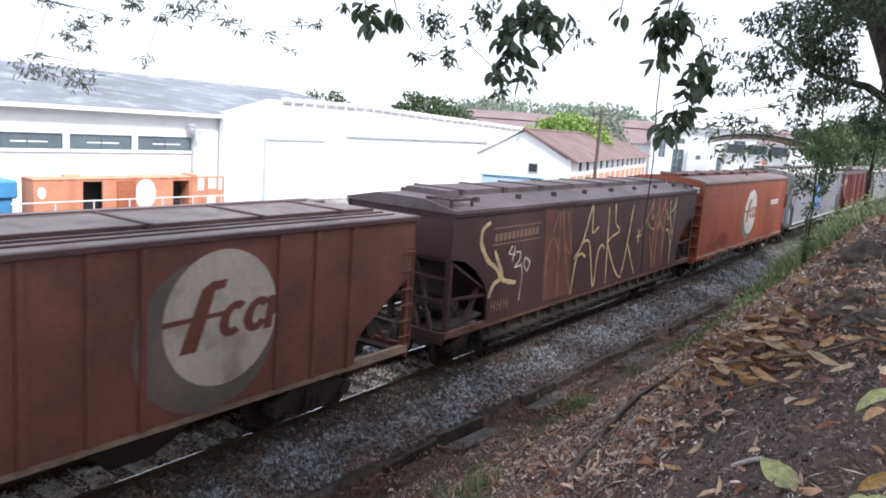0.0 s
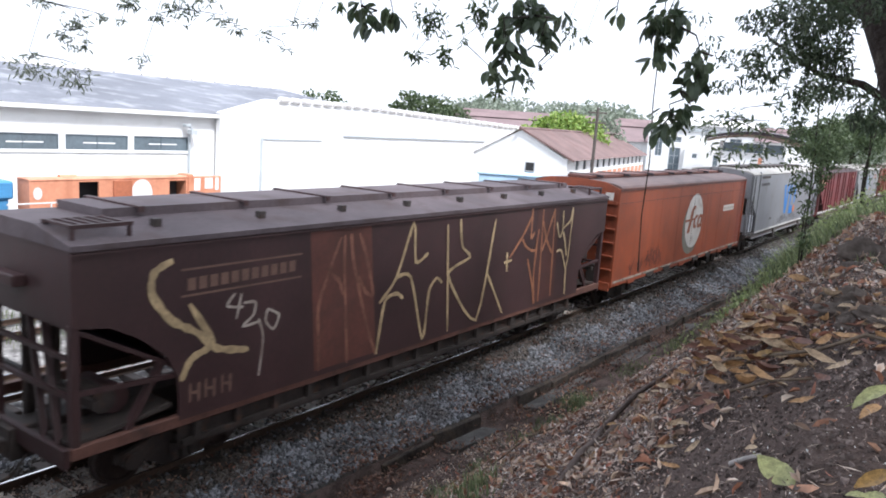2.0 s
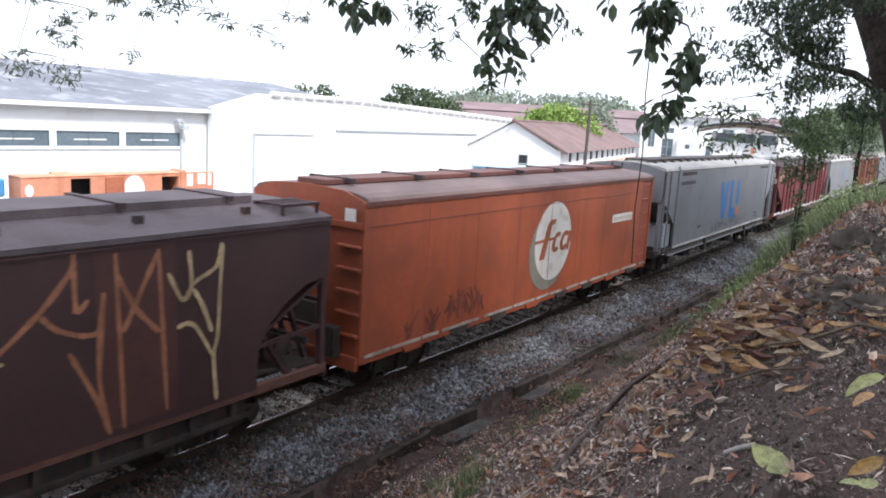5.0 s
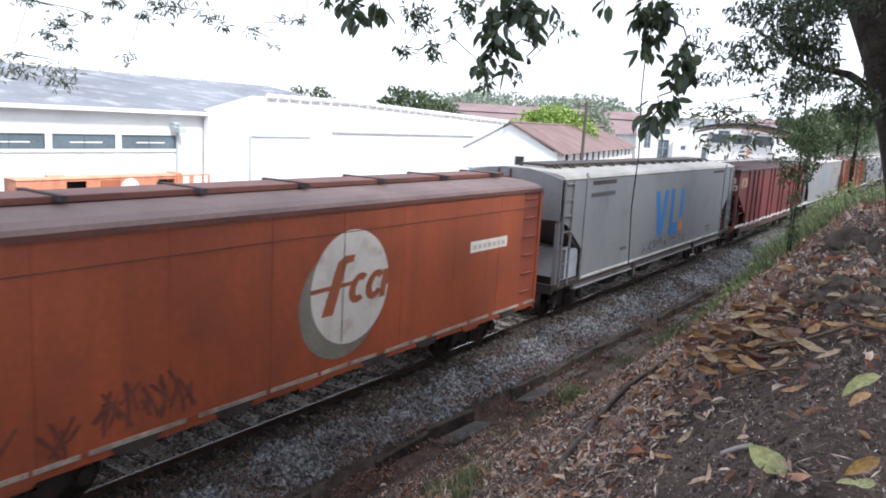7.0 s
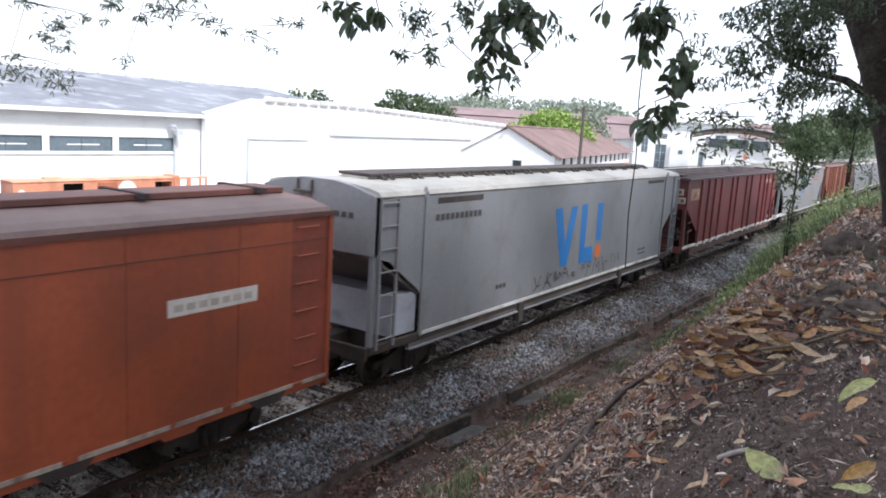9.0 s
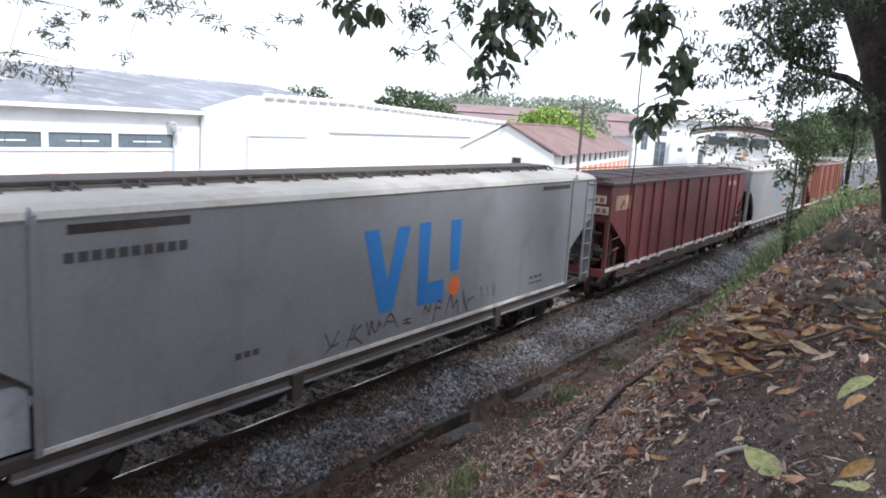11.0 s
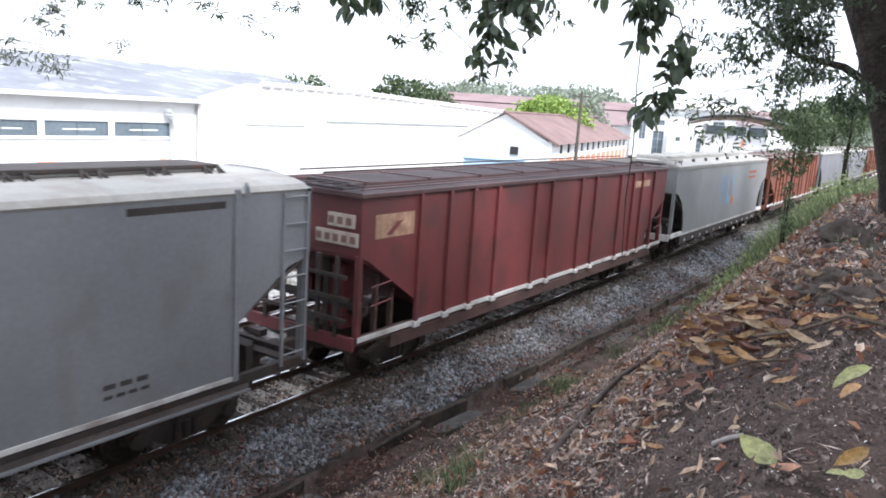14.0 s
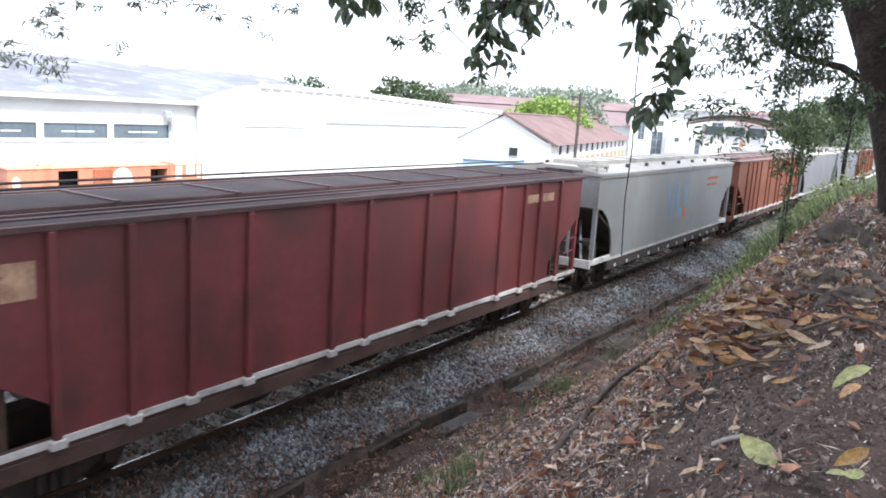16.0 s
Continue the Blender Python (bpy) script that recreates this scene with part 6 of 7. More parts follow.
def far_wood():
    """The wooded rise behind the halls."""
    rng = np.random.default_rng(8)
    pts = []
    for i in range(90):
        a = radians(rng.uniform(53, 92))
        r = rng.uniform(190, 260)
        pts.append(clump_points(rng, (r * math.sin(a), r * math.cos(a), rng.uniform(3, 12.0 - 0.2 * max(0.0, math.degrees(a) - 60))), (9, 9, 3.2), 460))
    pts = np.concatenate(pts)
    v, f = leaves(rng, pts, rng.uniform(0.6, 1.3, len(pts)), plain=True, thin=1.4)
    tagged(soup("far_woods", v, f, M["leaf_far"]), "wooded rise behind the far halls, haze in its pale leaf colour", "woods", kind="stuff")


far_wood()


def seen_from(az, el, r):
    """A place r metres from the bank's lookout, by compass angle and height angle."""
    a, e = radians(az), radians(el)
    return Vector((r * math.sin(a) * math.cos(e), r * math.cos(a) * math.cos(e), EYE.z + r * math.sin(e)))


CANOPY = [(77.8, 8.3, 1.6, 1.3, 210), (80.2, 7.4, 1.6, 2.0, 560), (80.6, 5.2, 1.5, 1.4, 330), (77.0, 5.7, 1.5, 1.3, 190), (75.2, 5.7, 1.7, 0.7, 70), (76.4, 4.2, 1.6, 0.6, 70),
          (76.0, 8.3, 1.3, 0.7, 90), (80.4, 3.7, 1.9, 0.5, 110), (79.3, 2.6, 0.4, 2.0, 100), (78.9, 6.6, 1.2, 1.2, 210), (83.7, 2.4, 1.4, 1.1, 190), (82.6, 3.9, 1.2, 0.4, 40),
          (82.2, 9.0, 1.6, 0.9, 200), (79.2, 8.8, 2.2, 1.0, 300), (73.0, 6.7, 0.8, 0.6, 20), (72.0, 8.3, 0.8, 0.6, 16), (74.0, 3.9, 0.8, 0.4, 22)]


def big_tree():
    """The large tree at the bank's top whose crown hangs over the line."""
    ob = thing("tree", "large dark-barked tree with broad leaves on the bank", "tree", "trees on the bank", (10.1, 0.5, 4.2))
    b = Build().tube([(0.1, -0.05, -0.6), (0.02, -0.1, 0.1), (-0.04, -0.02, 0.6), (-0.1, 0.13, 1.2), (-0.2, 0.38, 2.1), (-0.3, 0.67, 2.9), (-0.4, 0.85, 4.2), (-0.3, 0.85, 6.5)], [0.36, 0.27, 0.25, 0.25, 0.28, 0.31, 0.27, 0.2], 16)
    b.tube([(-0.2, 0.5, 1.9), (-0.1, 0.1, 2.5), (0.1, -0.5, 3.4), (0.4, -1.2, 5.0)], [0.2, 0.17, 0.14, 0.1], 9)
    b.tube([(-0.2, 0.05, 2.0), (-0.3, 0.7, 2.6), (-0.5, 1.8, 3.1), (-1.5, 2.8, 3.6)], [0.16, 0.12, 0.08, 0.04], 8)
    b.tube([(-0.25, 0.0, 3.4), (-2.0, 0.6, 4.3), (-5.0, 1.2, 4.8), (-8.5, 1.6, 4.6)], [0.16, 0.12, 0.08, 0.03], 8)
    b.tube([(-0.25, 0.0, 4.2), (-2.5, -1.6, 5.6), (-5.5, -2.6, 6.4), (-9.5, -2.9, 7.0)], [0.16, 0.12, 0.09, 0.05], 8)
    b.tube([(-0.15, 0.2, 1.5), (-0.2, 0.75, 1.85), (-0.4, 1.2, 1.95), (-0.7, 1.7, 2.3)], [0.06, 0.045, 0.03, 0.015], 7)
    for k in range(5):
        a = k * 1.25 + 0.3
        b.tube([(0.1, -0.05, 0.05), (0.5 * math.cos(a), 0.45 * math.sin(a), -0.22), (1.0 * math.cos(a), 0.9 * math.sin(a), -0.6)], [0.2, 0.12, 0.05], 7)
    part("trunk", b, M["bark"], ob, "dark rough trunk with limbs and roots", smooth=True)
    base = Vector((10.1, 0.5, 4.2))
    rng = np.random.default_rng(21)
    # the part of the crown that shows
    show = []
    for az, el, w, h, n in CANOPY:
        r = rng.uniform(7.2, 9.2)
        show.append((tuple(seen_from(az, el, r) - base), (w / 57.3 * r * 1.1, w / 57.3 * r * 1.1, h / 57.3 * r * 1.1), int(n * 1.95)))
    for az, el, r, s, n in ((86, 11, 8, 0.6, 260), (88, 6, 8.5, 0.5, 160), (75, 14, 7, 0.5, 120), (84, 14, 7.5, 0.7, 330), (79, 13, 7, 0.7, 260)):
        show.append((tuple(seen_from(az, el, r) - base), (s, s, s * 0.75), n))
    crown("crown", ob, show, 0.066, M["leaf_near"], 22, hang=0.7, thin=0.8)
    # unseen high crown overhead and behind, added to shade the bank and near line
    high = scatter_clumps(23, (-14.5, -2.8, 9.6), (16.5, 5.3, 3.4), 450, 1.15, 38)
    high += scatter_clumps(26, (-0.5, -7.2, 9.6), (9, 2.4, 2.6), 120, 1.05, 38)
    high += scatter_clumps(25, (-0.8, -5.0, 7.2), (4.2, 2.6, 1.8), 220, 0.9, 34)
    part_ob = crown("shade_crown", ob, high, 0.42, M["leaf_near"], 24, plain=True, thin=1.3)
    return ob


big_tree()
# unseen trees added along the bank's back to shade the line further on
for x, y, k, n in ((14.5, -4.0, 80, 22), (20.5, -3.8, 81, 40), (27, -3.8, 82, 56), (34, -4.0, 83, 56)):
    far_tree(x, y, 22, 4.6, k, "leaf_near", 0.4, n, 60)


def hanging_branch(name, label, clusters, r, leaf, material, seed, thin=1.0, hang=0.9, more=1.0):
    """Twigs let down from the crown overhead, each with a cluster of leaves: (az, el, half width, half height, leaves)."""
    ob = thing(name, label, "branch", "hanging branches")
    rng = np.random.default_rng(seed)
    at, done = [], []
    for az, el, w, h, n in clusters:
        k = r * rng.uniform(0.93, 1.07)
        c, w, h = seen_from(az, el, k), w / 57.3 * k, h / 57.3 * k
        side = Vector((math.cos(radians(az)), -math.sin(radians(az)), 0))
        tip = c - Vector((0, 0, h)) + side * w * rng.uniform(-0.4, 0.4)
        top = c + Vector((0, 0, h)) + side * w * rng.uniform(-0.4, 0.4)
        near = [q for q in done if q[1] > el + 0.4 and abs(q[0] - az) < 3.8]
        high = min(near, key=lambda q: abs(q[0] - az) + q[1] - el)[2] if near else top + Vector((rng.uniform(-0.2, 0.2), -0.55 * top.y, 9.6 - top.z * 0.5))
        done.append((az, el, c))
        t = leaf * 0.035
        twig = Build().tube([high, top + (high - top) * 0.4 + side * 0.05, top, c, tip], [t * 2, t * 1.5, t, t * 0.8, t * 0.4], 5)
        for j in range(max(1, int(n / 12))):
            q = c + side * w * rng.uniform(-1, 1) + Vector((0, 0, h * rng.uniform(-0.9, 0.6)))
            twig.tube([top + (tip - top) * rng.uniform(0.1, 0.7), (q + c) / 2 + Vector((0, 0, h * 0.2)), q], [t * 0.7, t * 0.6, t * 0.3], 4)
        part("twig", twig, M["bark"], ob)
        n = max(1, int(n * more))
        u, v, d = rng.normal(0, 0.5, n).clip(-1, 1), rng.normal(0, 0.5, n).clip(-1.1, 1.1), rng.normal(0, 0.4, n)
        for a, b, e in zip(u, v, d):
            at.append(tuple(c + side * w * a + Vector((0, 0, h * b)) + Vector((math.sin(radians(az)), math.cos(radians(az)), 0)) * w * e))
    v, f = leaves(rng, np.array(at), rng.uniform(0.7, 1.25, len(at)) * leaf, 0.6, hang=hang, thin=thin)
    soup("foliage", v, f, M[material]).parent = ob


# broad dark leaves close by
hanging_branch("hanging_branch", "dark broad-leaved branch hanging in front",
               [(60.4, 8.1, 2.5, 1.2, 64), (58.8, 6.0, 1.0, 1.8, 26), (58.1, 4.1, 0.7, 0.7, 9), (61.3, 6.9, 0.7, 1.0, 12), (59.9, 3.8, 0.2, 0.7, 4), (61.3, 4.6, 0.2, 0.2, 1)], 4.0, 0.092, "leaf_near", 31, 1.25, 0.9, 1.35)
hanging_branch("hanging_branch", "dark leaf cluster hanging from above", [(48.1, 7.9, 0.7, 0.5, 9), (48.6, 6.9, 0.7, 0.6, 9), (50.4, 7.7, 0.6, 0.8, 8), (66.5, 8.7, 0.4, 0.4, 3)], 4.0, 0.095, "leaf_near", 32, 1.25, 0.9, 1.2)
hanging_branch("hanging_branch", "long dark leafy twig hanging low",
               [(69.9, 8.2, 1.5, 1.5, 46), (69.7, 5.9, 0.8, 0.9, 12), (72.4, 6.1, 0.4, 0.4, 5), (72.5, 4.5, 0.9, 1.2, 18), (71.4, 3.4, 0.4, 0.4, 4), (71.0, 1.7, 1.4, 0.7, 14), (70.4, 0.6, 1.1, 0.8, 10), (71.9, 2.2, 0.5, 0.4, 4)], 4.2, 0.092, "leaf_near", 33, 1.25, 0.9, 1.3)
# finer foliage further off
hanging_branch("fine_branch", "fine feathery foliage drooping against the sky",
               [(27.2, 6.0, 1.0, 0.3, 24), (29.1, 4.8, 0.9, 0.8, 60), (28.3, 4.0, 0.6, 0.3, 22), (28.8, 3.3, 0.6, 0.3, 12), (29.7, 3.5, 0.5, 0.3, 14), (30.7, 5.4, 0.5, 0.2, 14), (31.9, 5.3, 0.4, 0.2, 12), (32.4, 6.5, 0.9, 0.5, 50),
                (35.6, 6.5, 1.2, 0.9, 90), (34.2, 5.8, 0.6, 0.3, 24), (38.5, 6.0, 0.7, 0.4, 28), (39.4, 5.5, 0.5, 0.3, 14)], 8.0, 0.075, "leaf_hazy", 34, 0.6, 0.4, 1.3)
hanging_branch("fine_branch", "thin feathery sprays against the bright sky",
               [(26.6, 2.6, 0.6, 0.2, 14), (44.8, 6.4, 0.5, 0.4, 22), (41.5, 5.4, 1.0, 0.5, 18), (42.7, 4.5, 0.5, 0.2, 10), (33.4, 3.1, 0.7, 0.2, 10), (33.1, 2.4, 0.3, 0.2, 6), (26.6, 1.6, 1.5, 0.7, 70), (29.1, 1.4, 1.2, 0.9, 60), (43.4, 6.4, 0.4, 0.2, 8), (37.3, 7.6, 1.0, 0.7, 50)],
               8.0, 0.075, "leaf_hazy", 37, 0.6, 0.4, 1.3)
hanging_branch("fine_branch", "small-leaved twigs hanging against the sky",
               [(53.1, 7.2, 1.2, 1.2, 110), (46.6, 7.7, 0.3, 0.4, 14), (52.2, 4.8, 0.8, 0.4, 34), (54.4, 4.9, 0.6, 0.8, 50), (56.7, 7.9, 0.9, 1.2, 70), (55.6, 6.0, 0.2, 0.3, 10), (55.5, 7.1, 0.2, 0.3, 10), (58.4, 2.6, 0.7, 0.5, 40), (63.3, 7.1, 0.7, 0.8, 30), (64.5, 6.7, 0.4, 0.2, 12), (60.7, 3.5, 0.5, 0.5, 14)],
               8.0, 0.08, "leaf_fine", 35, 0.8, 0.6, 1.2)
hanging_branch("fine_branch", "light green sprays beside the thin tree",
               [(77.9, 2.9, 0.7, 0.5, 24), (75.1, 1.6, 1.8, 0.8, 80), (73.6, 0.9, 1.2, 0.9, 60), (76.9, -0.5, 1.8, 1.2, 110), (74.7, -0.7, 1.2, 0.6, 50), (77.1, 1.1, 1.8, 0.6, 60)], 13.0, 0.13, "leaf_fine", 36, 0.8, 0.4, 0.8)


def slim_tree(x, y, h, seed, label, clumps, r=0.06, lean=(0.2, 0.1)):
    z = bank_z(x, y) - 0.1
    ob = thing("sapling", label, "tree", "trees on the bank", (x, y, z))
    b = Build().tube([(0, 0, 0), (lean[0] * 0.3, lean[1] * 0.2, h * 0.35), (lean[0] * 0.5, lean[1], h * 0.7), (lean[0], lean[1], h)], [r, r * 0.85, r * 0.6, r * 0.25], 8)
    b.tube([(0.08, 0.05, 0), (0.2, 0.1, h * 0.3), (0.12 + lean[0], lean[1] - 0.25, h * 0.6)], [r * 0.7, r * 0.55, r * 0.25], 7)
    b.tube([(lean[0] * 0.4, lean[1] * 0.6, h * 0.5), (lean[0] + 0.4, lean[1] - 0.3, h * 0.72), (lean[0] + 0.7, lean[1] - 0.5, h * 0.95)], [r * 0.5, r * 0.35, r * 0.15], 6)
    part("trunk", b, M["bark"], ob, smooth=True)
    crown("crown", ob, clumps, 0.1, M["leaf_fine"], seed, hang=0.6)
    return ob


def crown_from(x, y, clusters, r, more=1.0):
    """Leaf clumps of a slim tree, from angles and sizes seen from the lookout."""
    z = bank_z(x, y) - 0.1
    return [(tuple(seen_from(az, el, r) - Vector((x, y, z))), (w / 57.3 * r, w / 57.3 * r, h / 57.3 * r), int(n * more)) for az, el, w, h, n in clusters]


slim_tree(17.0, 2.78, 5.6, 41, "thin forked young tree on the grassy bank",
          crown_from(17.0, 2.78, [(79.4, 1.9, 1.2, 1.4, 110), (80.0, -0.3, 1.6, 1.5, 170), (81.1, 1.3, 0.8, 1.2, 70), (80.2, 3.6, 1.0, 1.2, 90), (79.8, -2.4, 0.5, 0.8, 50), (81.4, -0.9, 0.9, 1.3, 130), (80.8, -2.3, 0.8, 0.8, 80), (80.6, -4.2, 0.45, 0.9, 45), (80.7, -6.2, 0.4, 0.9, 40)], 17.0, 2.0), 0.024)
slim_tree(26.4, 2.85, 7.0, 42, "slim tree beside the far line",
          crown_from(26.4, 2.85, [(83.3, 1.3, 1.6, 1.2, 140), (82.5, -0.2, 1.4, 1.0, 110), (83.8, 2.3, 1.4, 1.2, 130), (84.2, -0.1, 1.2, 1.0, 100), (82.6, 3.4, 1.3, 1.0, 120), (85.5, 1.0, 1.4, 1.6, 160), (83.6, 0.0, 1.2, 1.0, 150), (84.4, -1.4, 1.0, 0.8, 110), (81.8, -0.6, 0.9, 0.7, 80)], 26.5, 1.5), 0.045)


def hanging_vine():
    ob = thing("hanging_vine", "thin bare vine hanging from the tree above", "vine")
    top, low = seen_from(69.5, 26, 6.4), seen_from(69.85, -9.8, 6.0)
    pts = [top.lerp(low, i / 9) + Vector((0.015 * math.sin(i * 1.7), 0.015 * math.cos(i * 2.3), 0)) for i in range(10)]
    part("stem", Build().tube(pts, [0.0045] * 10, 6), M["bark"], ob)
    for i in (4, 5):
        part("knot", Build().rod(pts[i] - Vector((0, 0, 0.03)), pts[i] + Vector((0, 0, 0.03)), 0.01, 6), M["bark"], ob)


hanging_vine()


def bank_points(rng, n, xr, yr, keep=None):
    x, y = rng.uniform(*xr, n), rng.uniform(*yr, n)
    if keep is not None:
        k = np.array([keep(a, b) > rng.uniform() for a, b in zip(x, y)])
        x, y = x[k], y[k]
    return np.array([(a, b, bank_z(a, b)) for a, b in zip(x, y)])


def slope_turns(p):
    """Rotations that lay things flat on the bank at points p."""
    e = 0.12
    nx = np.array([(bank_z(x - e, y) - bank_z(x + e, y)) / (2 * e) for x, y, _ in p])
    ny = np.array([(bank_z(x, y - e) - bank_z(x, y + e)) / (2 * e) for x, y, _ in p])
    z = np.stack([nx, ny, np.ones(len(p))], -1)
    z /= np.linalg.norm(z, axis=1)[:, None]
    x = np.cross(np.array([0, 1.0, 0]), z)
    x /= np.linalg.norm(x, axis=1)[:, None]
    return np.stack([x, np.cross(z, x), z], -1)


def litter_share(x, y):
    """Where dry leaves gather: thick on the slope and round the tree, thin on the trodden top."""
    s = 0.07 + 0.93 * ease((y - 0.9) / 1.0)
    s = max(s, ease((x - 4.9) / 1.2))
    s *= 0.35 + 0.9 * ease(0.5 + 1.6 * rough_at(x, y, 0.8, 11.0))
    s *= 1 - 0.6 * ease(1.6 - math.hypot((x - 8.8) / 2.2, (y - 0.7) / 0.9))
    return min(1.0, s) * (1 - 0.2 * ease((y - 5.3) / 1.0))


STONE_V = np.array([(1, 0, 0), (-1, 0, 0), (0, 1, 0), (0, -1, 0), (0, 0, 1), (0, 0, -1)], float)
STONE_F = np.array([(0, 2, 4), (2, 1, 4), (1, 3, 4), (3, 0, 4), (2, 0, 5), (1, 2, 5), (3, 1, 5), (0, 3, 5)])


def build_litter():
    rng = np.random.default_rng(51)
    p = bank_points(rng, 40000, (0.5, 16), (-1.0, 6.9), litter_share)
    t = slope_turns(p)
    p[:, 2] += rng.uniform(0.005, 0.05, len(p))
    v, f = leaves(rng, p, 0.035 + 0.1 * rng.uniform(0, 1, len(p)) ** 1.8, 2.4, lay=0.55, thin=0.75, tilt=t)
    tagged(soup("dry_leaves", v, f, M["leaf_dry"]), "thick litter of large dry brown leaves on the bank", "leaf litter", kind="stuff")
    p = bank_points(rng, 120000, (1.5, 12), (-0.8, 6.9), lambda x, y: 0.32 + 0.68 * litter_share(x, y))
    t = slope_turns(p)
    p[:, 2] += rng.uniform(0.0, 0.03, len(p))
    v, f = leaves(rng, p, rng.uniform(0.01, 0.055, len(p)) * rng.uniform(0.5, 1.2, len(p)) * np.array([0.4 + 0.6 * ease((b - 0.8) / 0.9 + max(0, a - 4.8)) for a, b, _ in p]), 2.5, lay=0.75, plain=True, thin=0.8, tilt=t)
    tagged(soup("leaf_scraps", v, f, M["leaf_scrap"]), "crumbled leaf scraps and bark chips on dark soil", "leaf litter", kind="stuff")
    # the same litter along the bank on the lookout's other side
    more = np.random.default_rng(56)
    p = bank_points(more, 22000, (-7, 0.5), (-1.0, 6.6), litter_share)
    t = slope_turns(p)
    p[:, 2] += more.uniform(0.0, 0.03, len(p))
    v, f = leaves(more, p, 0.035 + 0.09 * more.uniform(0, 1, len(p)) ** 1.8, 2.0, lay=0.4, plain=True, thin=0.8, tilt=t)
    tagged(soup("dry_leaves", v, f, M["leaf_dry"]), "litter of dry brown leaves along the bank", "leaf litter", kind="stuff")
    # straw, leaf stalks and twig bits
    p = bank_points(rng, 60000, (1.0, 13), (-0.6, 6.8), lambda x, y: 0.25 + 0.75 * litter_share(x, y))
    t = slope_turns(p)
    p[:, 2] += rng.uniform(0.005, 0.05, len(p))
    v, f = leaves(rng, p, (0.025 + 0.16 * rng.uniform(0, 1, len(p)) ** 2.5) * (0.6 + 0.4 * np.array([ease((b - 0.8) / 0.8) for b in p[:, 1]])), 0.5, lay=0.35, plain=True, thin=0.13, tilt=t)
    tagged(soup("straw_litter", v, f, M["straw"]), "dry straw and twig bits among the leaves", "leaf litter", kind="stuff")
    # crumbs of soil, bark and small stones on the trodden top and the slope
    p = bank_points(rng, 60000, (1.5, 9), (-0.6, 4.5), lambda x, y: 0.95 - 0.5 * ease((y - 1.0) / 2.0) - 0.3 * ease((x - 5) / 3))
    n = len(p)
    size = 0.003 + 0.011 * rng.uniform(0, 1, n) ** 3 * (1 + 0.12 * p[:, 0])
    shape = STONE_V[None] * rng.uniform(0.5, 1.4, (n, 6, 1)) * size[:, None, None]
    v = np.einsum("nij,nkj->nki", turns(rng, n, *rng.uniform(0, 6.28, (3, n))), shape) + p[:, None] + np.array([0, 0, 0.003])
    f = STONE_F[None] + (np.arange(n) * 6)[:, None, None]
    tagged(soup("soil_crumbs", v.reshape(-1, 3), f.reshape(-1, 3), M["crumb"]), "loose crumbs of soil and bark on the trodden bank", "soil", kind="stuff")
    # small leaves blown into the drain, over the ballast shoulder and against the rail
    n = 46000
    x = 2 + 30 * rng.uniform(0, 1, n) ** 1.4
    lane = rng.uniform(size=n)
    off = np.where(lane < 0.28, rng.uniform(-0.62, -0.02, n), np.where(lane < 0.62, np.abs(rng.normal(0, 0.28, n)) + 0.02, np.where(lane < 0.84, rng.uniform(0.1, 1.35, n), rng.normal(1.8, 0.5, n))))
    y = np.array([ditch_y(a) for a in x]) + off
    patch = np.array([0.5 + 1.3 * rough_at(a, b, 0.9, 19.0) for a, b in zip(x, y)])
    z = np.where(off < 0, -0.63 - 0.15 * off + rng.uniform(0, 0.05, n), np.array([-0.14 - 0.26 * ease((abs(b - TRACK_Y) - 0.95) / 1.15) for b in y]) + 0.035)
    keep = patch > rng.uniform(0, 1, n)
    p = np.stack([x, y, z], -1)[keep]
    v, f = leaves(rng, p, 0.025 + 0.09 * rng.uniform(0, 1, len(p)) ** 1.5, 2.0, lay=0.6, thin=0.8)
    tagged(soup("drain_leaves", v, f, M["leaf_wet"]), "small brown leaves gathered in the drain and ballast", "leaf litter", kind="stuff")


build_litter()


def build_track_litter():
    """Leaf scraps and grain blown between the rails, light put into their pale colour."""
    rng = np.random.default_rng(58)
    n = 26000
    x = 2 + 40 * rng.uniform(0, 1, n) ** 1.4
    off = rng.uniform(-0.49, 0.49, n)
    patch = np.array([0.55 + 1.1 * rough_at(a, b, 1.1, 23.0) for a, b in zip(x, off)])
    keep = patch > rng.uniform(0, 1, n)
    p = np.stack([x, TRACK_Y + off, -0.118 + rng.uniform(0.0, 0.035, n)], -1)[keep]
    v, f = leaves(rng, p, 0.02 + 0.07 * rng.uniform(0, 1, len(p)) ** 1.6, 1.6, lay=0.5, plain=True, thin=0.8)
    tagged(soup("track_litter", v, f, M["lit_scrap"]), "leaf scraps between the rails, light in their pale colour", "leaf litter", kind="stuff")


build_track_litter()


